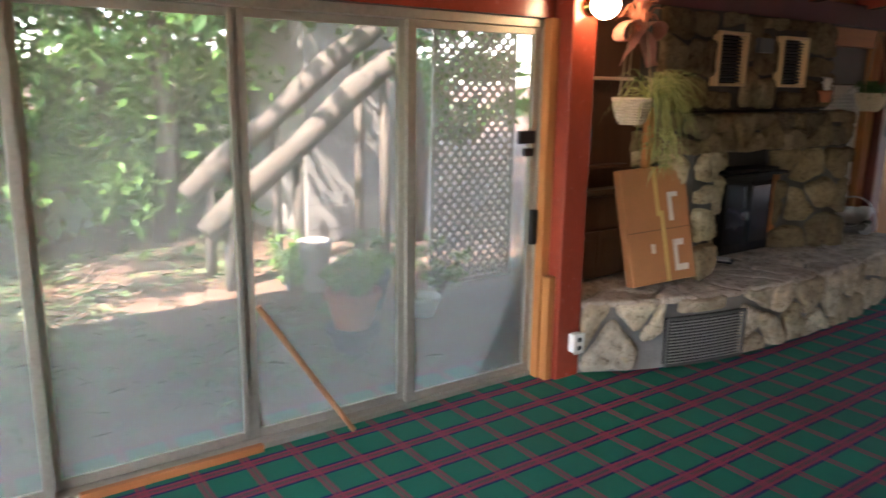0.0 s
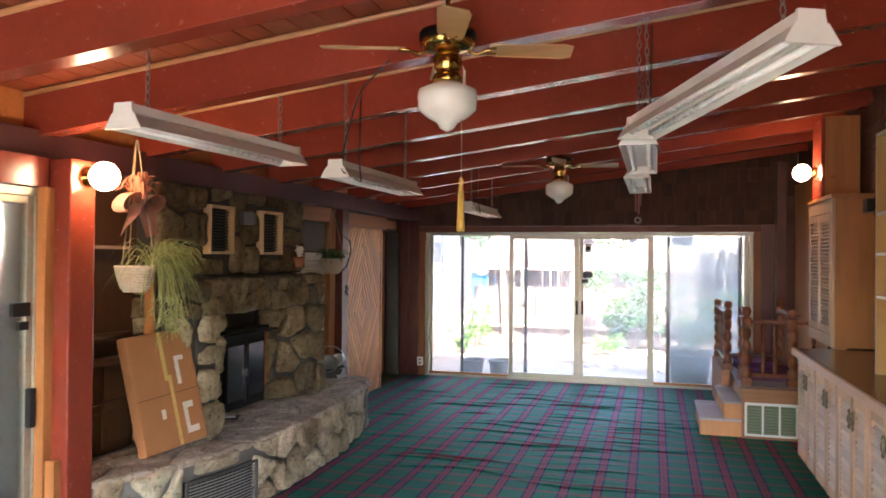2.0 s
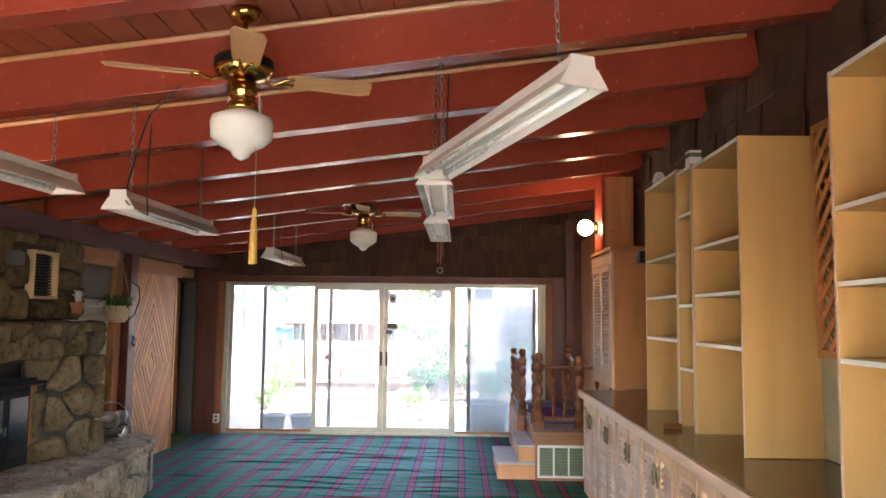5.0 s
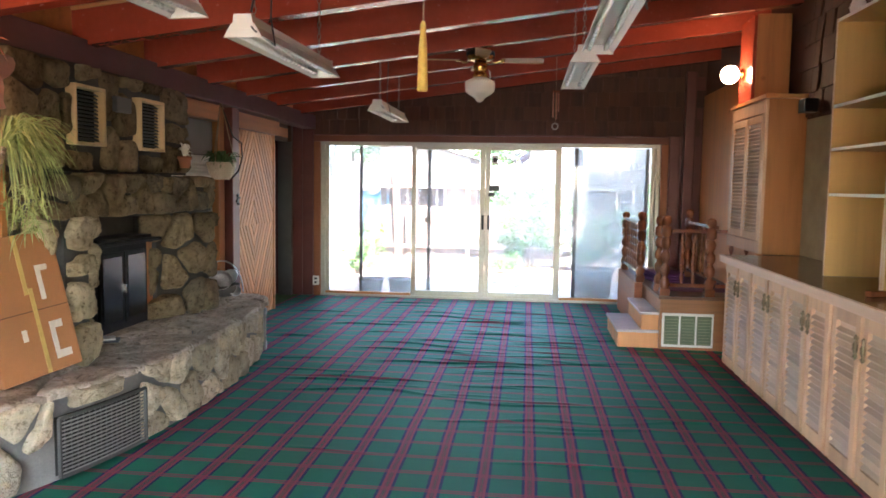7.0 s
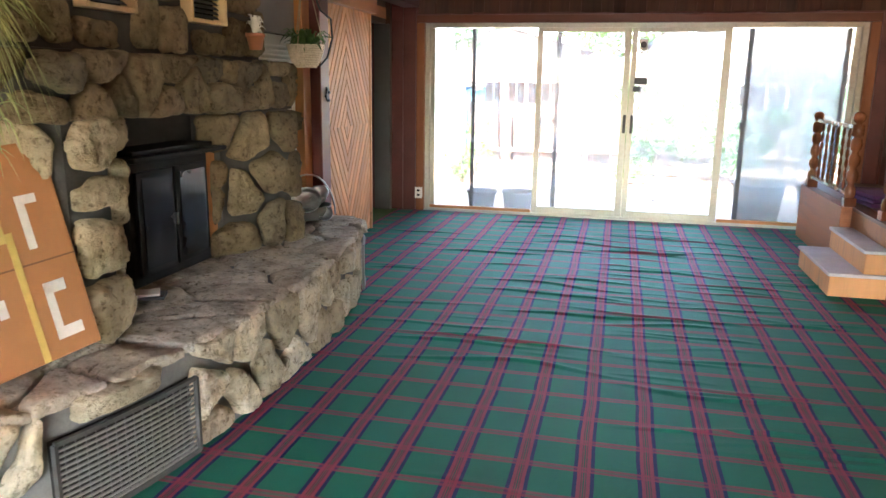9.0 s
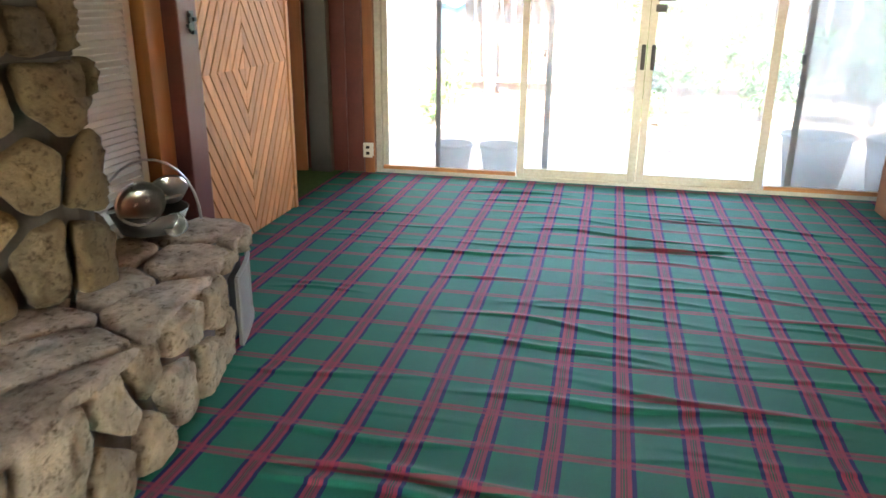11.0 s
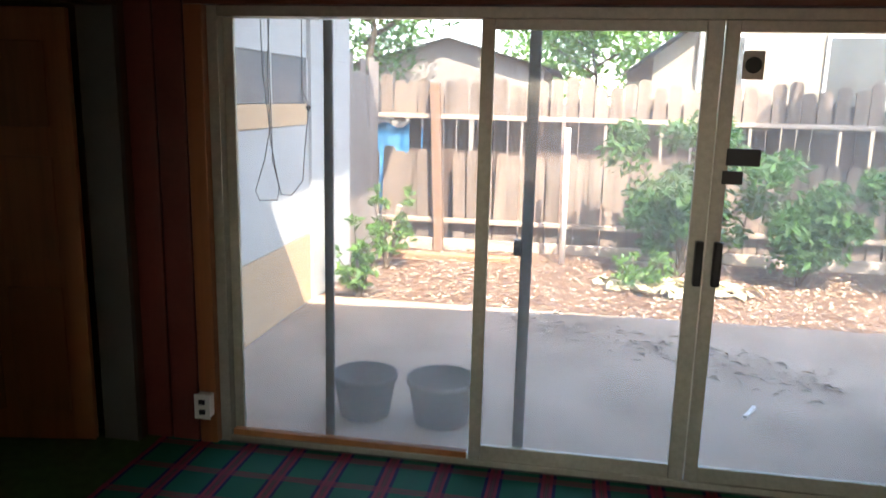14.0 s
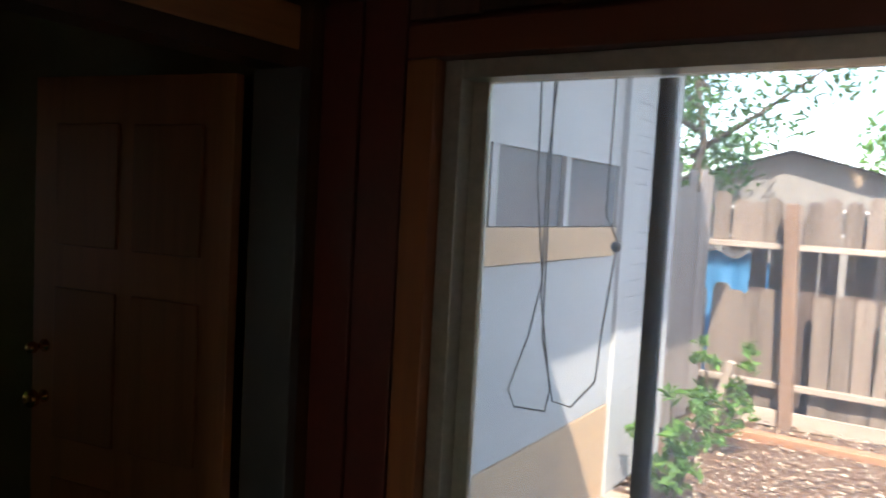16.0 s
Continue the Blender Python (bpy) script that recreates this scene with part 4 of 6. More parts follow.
def arch(start, az, reach, rise, drop, n=8):
    pts = []
    for k in range(n):
        t = k / (n - 1)
        pts.append(Vector(start) + Vector((math.cos(az) * reach * (t ** 0.8), math.sin(az) * reach * (t ** 0.8), rise * math.sin(min(1, t * 1.7) * math.pi / 2) - drop * t ** 2.3)))
    return pts


def hanging_basket(name, label, at, r, h, hook, seed, spider):
    x, y, z = at
    p = thing(name, label, "hanging plant", pose(x, y, z))
    bm = bmesh.new()
    rows = 10
    for k in range(rows):
        t = k / (rows - 1)
        rr = r * (0.55 + 0.45 * t ** 0.6)
        tube(bm, [(rr * math.cos(2 * math.pi * i / 28), rr * math.sin(2 * math.pi * i / 28), h * t + 0.003 * (i % 2)) for i in range(29)], h / rows * 0.62, 6)
    part("basket", bm, WICKER, p, smooth=True)
    bm = bmesh.new()
    lathe(bm, [(r * 0.5, 0.0), (r * 0.55, 0.004), (r * 0.93, h * 0.9), (r * 0.5, h * 0.97)], 20)
    part("soil", bm, paint("potting_soil", (0.04, 0.028, 0.02), 0.95), p)
    for k in range(3):
        a = 2 * math.pi * k / 3 + 0.5
        bm = bmesh.new()
        tube(bm, [(r * math.cos(a), r * math.sin(a), h), (0.004 * math.cos(a), 0.004 * math.sin(a), hook - z)], 0.004, 5)
        part("cord", bm, CORD, p)
    rr = random.Random(seed)
    if spider:
        for k in range(230):
            bm = bmesh.new()
            az = rr.uniform(0, 2 * math.pi) if k % 5 == 0 else rr.gauss(0.7, 0.5)
            blade(bm, arch((0.05 + 0.05 * rr.random(), 0.04 + 0.05 * rr.random(), h), az, rr.uniform(0.08, 0.32), rr.uniform(0.05, 0.2), rr.uniform(0.1, 0.48) if k % 2 else rr.uniform(0.05, 0.25)), rr.uniform(0.004, 0.0075))
            part("leaf", bm, SPIDER, p)
        bm = bmesh.new()
        for k in range(70):
            c = Vector((rr.uniform(0.06, 0.2), rr.uniform(0.06, 0.2), rr.uniform(-0.25, -0.02)))
            az = rr.uniform(0, 2 * math.pi)
            blade(bm, arch(c, az, rr.uniform(0.05, 0.12), rr.uniform(0.0, 0.05), rr.uniform(0.04, 0.14), 5), 0.006)
        tagged(part("runner_tuft", bm, SPIDER, p, "trailing young plantlets"), kind="stuff")
    else:
        G = leaf_material("ivy_leaf", (0.02, 0.06, 0.015), (0.06, 0.13, 0.03))
        for k in range(60):
            bm = bmesh.new()
            az = rr.uniform(0, 2 * math.pi)
            blade(bm, arch((0.05 * math.cos(az), 0.05 * math.sin(az), h), az, rr.uniform(0.03, 0.15), rr.uniform(0.02, 0.14), rr.uniform(0.0, 0.12), 5), rr.uniform(0.01, 0.02))
            part("leaf", bm, G, p)
    return p


hanging_basket("hanging_spider_plant", "long striped spider plant in a pale wicker hanging basket", (0.30, -6.57, 1.48), 0.108, 0.135, 2.34, 7, True)
hanging_basket("hanging_ivy", "small green plant in a pale wicker hanging basket", (-0.06, -3.08, 1.51), 0.125, 0.14, 2.19, 8, False)
bm = bmesh.new()
tube(bm, [(-0.06, -3.08, 2.185), (0.0, -2.95, 1.9), (0.02, -2.80, 1.85), (0.01, -2.75, 1.72), (-0.02, -2.78, 1.58), (-0.03, -2.9, 1.52)], 0.007, 6)
solid("black_ring", bm, BLACK, "black bent wire ring hanging beside the plant", "wire", smooth=True)
bm = bmesh.new()
for k, (dy, dz) in enumerate(((0, 0), (0.03, -0.02), (-0.02, -0.05), (0.02, -0.08))):
    box(bm, -0.088, -2.66 + dy, 1.34 + dz, -0.07, -2.63 + dy, 1.36 + dz, 0.004)
box(bm, -0.0875, -2.655, 1.27, -0.08, -2.615, 1.37)
solid("iron_trinket", bm, BLACK, "small black iron trinket on the dark post", "ornament")


# ribbon bow over the spider plant
def bow():
    b = thing("ribbon_bow", "faded pink ribbon bow tied over the hanging basket", "bow", pose(0.31, -6.56, 1.98) @ Matrix.Scale(1.6, 4))
    PINK = paint("pink_ribbon", (0.62, 0.30, 0.22), 0.55, 0.25)
    for s in (-1, 1):
        bm = bmesh.new()
        prev = None
        for k in range(13):
            a = math.pi * 2 * k / 12
            row = [bm.verts.new((-0.028 + 0.02 * math.sin(a), s * (0.05 - 0.05 * math.cos(a)), 0.035 * math.sin(a))), bm.verts.new((0.028 + 0.02 * math.sin(a), s * (0.055 - 0.055 * math.cos(a)), 0.035 * math.sin(a)))]
            if prev:
                bm.faces.new((*prev, row[1], row[0]))
            prev = row
        bmesh.ops.solidify(bm, geom=bm.faces[:], thickness=0.002)
        part("loop", bm, PINK, b, smooth=True)
        bm = bmesh.new()
        prev = None
        for k in range(7):
            t = k / 6
            row = [bm.verts.new((-0.02, s * (0.01 + 0.06 * t), -0.12 * t)), bm.verts.new((0.025 + 0.015 * math.sin(5 * t), s * (0.02 + 0.075 * t), -0.11 * t))]
            if prev:
                bm.faces.new((*prev, row[1], row[0]))
            prev = row
        bmesh.ops.solidify(bm, geom=bm.faces[:], thickness=0.002)
        part("tail", bm, PINK, b, smooth=True)
    bm = bmesh.new()
    rr = random.Random(3)
    for k in range(40):
        az = rr.uniform(0, 6.28)
        blade(bm, arch((0, 0, 0), az, rr.uniform(0.03, 0.09), rr.uniform(0.05, 0.13), rr.uniform(0.0, 0.08), 5), 0.008)
    part("flower_spray", bm, paint("dried_flower", (0.45, 0.16, 0.09), 0.8), b)


bow()


# louvred shutter and things past the hearth
def louvre(parent, y0, y1, z0, z1, x, face, pitch=0.032, frame=0.045, material=None, slats=None, tag="door"):
    """A louvred leaf in a plane of constant x; face is the side (-1 or 1) that shows."""
    material, slats = material or CABWOOD, slats or SLATWOOD
    d = part(tag, B(x - 0.011, y0, z0, x + 0.011, y0 + frame, z1, bevel=0.003), material, parent)
    for b in ((x - 0.011, y1 - frame, z0, x + 0.011, y1, z1), (x - 0.011, y0 + frame, z1 - frame * 1.4, x + 0.011, y1 - frame, z1), (x - 0.011, y0 + frame, z0, x + 0.011, y1 - frame, z0 + frame * 1.4)):
        part("frame_piece", B(*b, bevel=0.003), material, d)
    part("backing", B(x - 0.010 * face - 0.001, y0 + frame, z0 + frame, x - 0.010 * face + 0.001, y1 - frame, z1 - frame), slats, d)
    me = mesh_of("slat", B(-0.013, y0 + frame + 0.001, -0.003, 0.013, y1 - frame - 0.001, 0.003), slats)
    n = int((z1 - z0 - frame * 2.8) / pitch)
    for k in range(n):
        o = new("slat", me)
        o.parent = d
        o.matrix_basis = pose(x + 0.002 * face, 0, z0 + frame * 1.4 + pitch * (k + 0.6), 0, 48 * face, 0)
    return d


sh = thing("louvred_shutter", "white louvred shutter between the chimney and the post", "shutter")
louvre(sh, -3.66, -2.90, TOP + 0.02, 1.72, -0.24, 1, 0.03, 0.05, WHITE, WHITE, "leaf")
setting("shutter_lintel", B(-0.28, -3.70, 2.04, -0.14, -2.90, 2.186, bevel=0.004), PINEY, "light pine board over the shutter", "trim")
setting("shutter_panel", B(-0.28, -3.70, 1.73, -0.22, -2.90, 2.036, bevel=0.003), paint("grey_panel", (0.16, 0.14, 0.12), 0.6), "grey panel over the louvred shutter", "trim")


def pot_on_mantel():
    p = thing("mantel_pot", "small terracotta pot with a white flower on the mantel", "pot", pose(0.06, -4.06, 1.585))
    bm = bmesh.new()
    lathe(bm, [(0.035, 0), (0.05, 0.07), (0.055, 0.07), (0.055, 0.09), (0.045, 0.09), (0.042, 0.075)], 18)
    part("pot", bm, paint("terracotta", (0.42, 0.15, 0.07), 0.7), p, smooth=True)
    bm = bmesh.new()
    rr = random.Random(4)
    for k in range(26):
        az = rr.uniform(0, 6.28)
        blade(bm, arch((0, 0, 0.08), az, rr.uniform(0.03, 0.08), rr.uniform(0.04, 0.12), rr.uniform(0, 0.06), 5), 0.012)
    part("flower", bm, paint("white_petal", (0.75, 0.72, 0.6), 0.7), p)


pot_on_mantel()


def pans():
    STEEL = metal("dull_steel", (0.62, 0.61, 0.58), 0.3)
    b = thing("log_basket", "steel-handled log basket heaped with metal pans", "basket", pose(0.02, -3.30, TOP + 0.045))
    bm = bmesh.new()
    tube(bm, [(0.13 * math.cos(math.pi * k / 14), 0.19 * math.cos(math.pi * k / 14), 0.30 * math.sin(math.pi * k / 14)) for k in range(15)], 0.006, 6)
    part("handle", bm, STEEL, b, smooth=True)
    bm = bmesh.new()
    lathe(bm, [(0.12, 0), (0.16, 0.09), (0.166, 0.09), (0.125, -0.004)], 20)
    part("basket_body", bm, GREYMETAL, b, smooth=True)
    for k, (x, y, z, r, rx, rz) in enumerate(((0.03, -0.08, 0.11, 0.10, 50, 20), (0.05, 0.1, 0.12, 0.08, -55, 40), (0.16, -0.02, 0.03, 0.05, 70, 0))):
        bm = bmesh.new()
        lathe(bm, [(0.01, 0), (r * 0.7, 0.006), (r, 0.05), (r * 1.03, 0.052), (r * 0.7, 0.014), (0.01, 0.008)], 20)
        part("pan", bm, STEEL, b, smooth=True, m=pose(x, y, z, rx, 0, rz))
    for k in range(4):
        bm = bmesh.new()
        tube(bm, [(-0.1 + 0.05 * k, -0.14 + 0.02 * k, 0.10 + 0.015 * k), (0.08 - 0.03 * k, 0.13, 0.12 + 0.01 * k)], 0.008, 6)
        part("utensil", bm, STEEL, b)


pans()


# ---- counter side ----
CX, WT = 4.27, 0.935      # cabinet fronts, top of cabinets


def base_cabinet(y0, y1, group):
    c = thing("base_cabinet", "pale pine base cabinet with two louvred doors", "cabinet", group=group)
    part("body", B(CX + 0.024, y0, 0.12, RIGHT - 0.004, y1, WT), CABWOOD, c)
    part("plinth", B(CX + 0.14, y0, 0.002, RIGHT - 0.004, y1, 0.118), CABWOOD, c)
    part("face_frame", B(CX, y0, 0.12, CX + 0.022, y0 + 0.035, WT, bevel=0.003), PINE, c, "orange pine face frame")
    mid = (y0 + y1) / 2
    part("face_frame", B(CX, mid - 0.014, 0.12, CX + 0.022, mid + 0.014, WT, bevel=0.003), PINE, c, "orange pine face frame")
    for a, b in ((y0 + 0.037, mid - 0.016), (mid + 0.016, y1 - 0.004)):
        d = louvre(c, a, b, 0.14, WT - 0.015, CX - 0.002, -1, 0.034, 0.05)
        hy = b - 0.025 if a < mid - 0.1 else a + 0.025
        bm = bmesh.new()
        lathe(bm, [(0.002, -0.06), (0.012, -0.045), (0.006, -0.03), (0.014, -0.012), (0.014, 0.012), (0.006, 0.03), (0.012, 0.045), (0.002, 0.06)], 10, Matrix.Translation((CX - 0.02, hy, 0.76)))
        part("handle", bm, metal("old_brass", (0.20, 0.15, 0.09), 0.4), d, "dark antique pull handle", True)
    return c


first = base_cabinet(-4.325, -3.645, "base cabinets")
for k in range(1, 9):
    copy_thing(first, pose(0, -0.682 * k, 0))


def worktop():
    w = thing("worktop", "long glossy brown worktop with a pale pine edge", "worktop")
    part("top", B(4.245, -10.3, 0.94, RIGHT - 0.003, -3.60, 0.978, bevel=0.004), COUNTER, w)
    part("nosing", B(4.215, -10.3, 0.925, 4.243, -3.60, 0.980, bevel=0.006), wood("nosing_pine", (0.60, 0.38, 0.26), "y", 0.4, 0.25), w, "pale pine nosing")


worktop()
setting("counter_wall", B(4.835, -10.3, 0.982, RIGHT - 0.002, -2.6, 2.03), paint("pale_block", (0.40, 0.33, 0.20), 0.85, 0.25, 5, 0.3), "pale painted block wall behind the bookcases", "wall")


def bookcase(y0, y1, z1, levels, label, group="bookcases"):
    b = thing("bookcase", label, "bookcase", group=group)
    x0, x1, z0 = 4.48, 4.83, 0.98
    part("side", B(x0, y0, z0, x1, y0 + 0.018, z1, bevel=0.001), OAK, b)
    part("side", B(x0, y1 - 0.018, z0, x1, y1, z1, bevel=0.001), OAK, b)
    part("back", B(x1 - 0.008, y0 + 0.019, z0, x1, y1 - 0.019, z1 - 0.02), OAK, b)
    for z in [z1 - 0.02] + list(levels):
        s = part("top" if z > z1 - 0.05 else "shelf", B(x0 + 0.003, y0 + 0.019, z, x1 - 0.009, y1 - 0.019, z + 0.018), OAK, b)
        part("edge_band", B(x0 - 0.0, y0 + 0.019, z + 0.0005, x0 + 0.002, y1 - 0.019, z + 0.0175), WHITE, s, "white edge band")
    for y in (y0, y1 - 0.018):
        part("edge_band", B(x0 - 0.002, y + 0.001, z0, x0 - 0.0002, y + 0.017, z1), SLATWOOD, b, "pale front edge")


bookcase(-5.69, -4.945, 2.485, (1.455, 1.72, 1.97), "empty oak-laminate bookcase standing on the worktop")
bookcase(-5.985, -5.70, 2.46, (1.30, 1.66, 2.18), "narrow empty oak-laminate bookcase on the worktop")
bookcase(-6.695, -5.995, 2.445, (1.452, 1.71, 1.968), "wide empty oak-laminate bookcase on the worktop")
bookcase(-8.35, -7.54, 2.46, (1.452, 1.71, 1.968), "wide empty oak-laminate bookcase on the worktop")


def lattice_panel(y0, y1, z0, z1, x, step, material, label, name="lattice_panel"):
    p = thing(name, label, "lattice", pose(x, 0, 0))
    for a, b, c, d in ((y0, z0, y1, z0 + 0.035), (y0, z1 - 0.035, y1, z1), (y0, z0 + 0.036, y0 + 0.03, z1 - 0.036), (y1 - 0.03, z0 + 0.036, y1, z1 - 0.036)):
        part("frame", B(-0.012, a, b, 0.012, c, d, bevel=0.003), material, p)
    for s in (1, -1):
        c = -3.0
        while c < 5:
            poly = [(y0 + 0.02, z0 + 0.02), (y1 - 0.02, z0 + 0.02), (y1 - 0.02, z1 - 0.02), (y0 + 0.02, z1 - 0.02)]
            base = s * y0 + c
            poly = clip(poly, -s, 1, base * -1 + c * 2 + z0 + 0.02)
            poly = clip(poly, s, -1, -(base * -1 + c * 2 + z0 - 0.02)) if poly else poly
            if len(poly) > 2:
                bm = slab(bmesh.new(), poly, lambda u, v, w: Vector((s * 0.003 + s * w, u, v)), 0.006)
                part("slat", bm, material, p)
            c += step
    return p


setting("lattice_backing", B(4.838, -7.52, 2.034, RIGHT - 0.002, -6.70, 2.5), paint("pale_plaster", (0.46, 0.38, 0.26), 0.85), "pale plaster behind the lattice", "wall")
lattice_panel(-7.5, -6.72, 1.43, 2.48, 4.81, 0.10, PINE, "orange pine lattice panel above the worktop")


def shutter_cupboard():
    c = thing("wall_cupboard", "knotty pine cupboard with two louvred doors on the worktop", "cupboard")
    part("body", B(4.545, -3.55, 0.98, RIGHT - 0.03, -2.60, 2.19, bevel=0.003), PINE, c)
    part("cornice", B(4.51, -3.57, 2.192, RIGHT - 0.03, -2.58, 2.225, bevel=0.004), PINE, c)
    bars(c, "face_frame", [(4.52, -3.555, 0.985, 4.543, -3.50, 2.19), (4.52, -2.65, 0.985, 4.543, -2.60, 2.19), (4.52, -3.499, 0.985, 4.543, -2.651, 1.08), (4.52, -3.499, 2.08, 4.543, -2.651, 2.19)], CABWOOD)
    louvre(c, -3.495, -3.08, 1.085, 2.075, 4.528, -1, 0.03, 0.045)
    louvre(c, -3.07, -2.655, 1.085, 2.075, 4.528, -1, 0.03, 0.045)


shutter_cupboard()
setting("flue_box", B(4.56, -3.10, 2.228, RIGHT - 0.03, -2.72, 2.93, bevel=0.004), PINE, "knotty pine box rising to the ceiling", "trim")
setting("flue_board", B(4.53, -3.10, 2.228, 4.558, -2.72, 2.92, bevel=0.004), RED, "terracotta board on the front of the pine box", "trim")
solid("speaker", B(4.70, -3.85, 2.06, 4.80, -3.72, 2.16, bevel=0.008), BLACK, "small black loudspeaker on the cupboard wall", "speaker")
sp = bpy.data.objects["speaker"]
bm = bmesh.new()
box(bm, 4.80, -3.80, 2.09, RIGHT - 0.001, -3.77, 2.12)
part("bracket", bm, BLACK, sp)

# small things on the bookcases
bm = bmesh.new()
lathe(bm, [(0.035, 0), (0.045, 0.05), (0.03, 0.1), (0.02, 0.11)], 14)
solid("white_ornament", bm, WHITE, "small white ornament on top of a bookcase", "ornament", m=pose(4.56, -5.02, 2.486), smooth=True)
tb = thing("tin_box", "small white and green box on a bookcase", "box", pose(4.54, -5.84, 2.461))
part("box_body", B(-0.035, -0.04, 0, 0.035, 0.04, 0.10, bevel=0.004), WHITE, tb)
part("band", B(-0.036, -0.041, 0.06, 0.036, 0.041, 0.085), paint("green_band", (0.05, 0.10, 0.04), 0.5), tb, "dark green band")
bm = bmesh.new()
box(bm, -0.05, -0.02, 0, 0.05, 0.02, 0.03, 0.006)
solid("dark_clip", bm, SPINDLE, "small dark wooden block on the worktop", "block", m=pose(4.40, -5.83, 0.979, 0, 0, 20))


# landing with steps, grille and turned railings
def turned(height, r=0.045):
    """Profile of a turned newel: barrel beads between narrow necks, a square band and a ball on top."""
    prof = [(r * 0.9, 0), (r * 0.9, 0.05)]
    n = max(2, round((height - 0.24) / 0.125))
    step = (height - 0.24) / n
    for k in range(n):
        z = 0.05 + k * step
        prof += [(r * 0.55, z + 0.006), (r * 0.6, z + 0.014), (r * 0.86, z + step * 0.22), (r * 0.98, z + step * 0.5), (r * 0.86, z + step * 0.78), (r * 0.6, z + step - 0.014), (r * 0.55, z + step - 0.004)]
    z = height - 0.19
    prof += [(r, z + 0.006), (r, z + 0.085), (r * 0.5, z + 0.093), (r * 0.5, z + 0.10), (r * 0.85, z + 0.118), (r, z + 0.145), (r * 0.85, z + 0.172), (r * 0.5, z + 0.186), (0.002, height)]
    return prof


def landing():
    p = thing("landing", "pine landing with carpeted steps and a floor grille", "landing")
    part("platform", B(3.95, -2.63, 0.002, RIGHT - 0.003, -0.03, 0.47, bevel=0.004), wood("landing_pine", (0.36, 0.15, 0.055), "x", 0.45, 0.35), p)
    part("deck", B(3.93, -2.65, 0.472, RIGHT - 0.003, -0.03, 0.50, bevel=0.004), wood("deck_wood", (0.16, 0.07, 0.03), "y", 0.4), p)
    part("rug", B(4.05, -2.3, 0.502, 4.7, -0.4, 0.512, bevel=0.003), paint("plum_rug", (0.10, 0.03, 0.07), 0.95), p, "plum coloured mat")
    s = part("step", B(3.58, -2.60, 0.004, 3.948, -1.70, 0.145, bevel=0.004), PINKPINE, p)
    part("tread", B(3.565, -2.615, 0.147, 3.948, -1.69, 0.172, bevel=0.006), paint("pale_tread", (0.62, 0.56, 0.55), 0.7), s, "pale carpeted tread")
    s = part("step", B(3.79, -2.60, 0.174, 3.948, -1.70, 0.315, bevel=0.004), PINKPINE, p)
    part("tread", B(3.775, -2.61, 0.317, 3.948, -1.69, 0.34, bevel=0.006), paint("pale_tread", (0.62, 0.56, 0.55), 0.7), s, "pale carpeted tread")
    part("side_panel", B(3.845, -1.69, 0.002, 3.928, -0.3, 0.50, bevel=0.004), wood("side_pine", (0.34, 0.12, 0.045), "y", 0.45, 0.35), p)
    g = part("grille", B(3.97, -2.644, 0.03, 4.43, -2.632, 0.345, bevel=0.003), WHITE, p, "white floor grille with green panels")
    for k in range(3):
        x = 3.99 + k * 0.146
        q = part("grille_panel", B(x, -2.652, 0.055, x + 0.128, -2.646, 0.32), paint("sage_panel", (0.13, 0.16, 0.09), 0.6), g)
        for j in range(9):
            part("grille_slat", B(x, -2.656, 0.062 + j * 0.028, x + 0.128, -2.6525, 0.068 + j * 0.028), paint("sage_slat", (0.22, 0.25, 0.15), 0.6), q)


landing()


def newel(x, y, z, h, r=0.045):
    n = thing("newel_post", "dark turned wooden newel post on the landing", "newel", pose(x, y, z), group="newel posts")
    bm = bmesh.new()
    lathe(bm, turned(h, r), 16)
    part("shaft", bm, SPINDLE, n, smooth=True)
    bm = bmesh.new()
    box(bm, -r, -r, 0, r, r, 0.07, 0.003)
    part("foot", bm, SPINDLE, n)


for x, y, z, h in ((3.895, -0.46, 0.502, 0.70), (3.905, -1.64, 0.502, 0.74), (3.985, -2.27, 0.502, 0.72), (3.985, -2.60, 0.502, 0.74), (4.385, -2.60, 0.502, 0.72), (4.50, -1.10, 0.502, 0.76)):
    newel(x, y, z, h)


def railing(a, b, z0, z1, n, label, r0=0.014, beads=6):
    r = thing("railing", label, "railing", pose(*a, 0))
    d = Vector((b[0] - a[0], b[1] - a[1], 0))
    turn = math.degrees(math.atan2(d.y, d.x))
    for z in (z0, z1):
        part("rail", B(0, -0.024, z - 0.016, d.length, 0.024, z + 0.016, bevel=0.006), SPINDLE, r, m=pose(0, 0, 0, 0, 0, turn))
    for k in range(1, n + 1):
        p = d * k / (n + 1)
        bm = bmesh.new()
        h = z1 - z0 - 0.032
        prof = [(r0 * 0.6, 0)]
        for j in range(beads):
            z, q = h * j / beads, h / beads
            prof += [(r0 * 0.5, z + 0.003), (r0 * 0.9, z + q * 0.25), (r0, z + q * 0.5), (r0 * 0.9, z + q * 0.75), (r0 * 0.5, z + q - 0.003)]
        lathe(bm, prof, 10, Matrix.Translation((p.x, p.y, z0 + 0.016)))
        part("spindle", bm, SPINDLE, r, smooth=True)


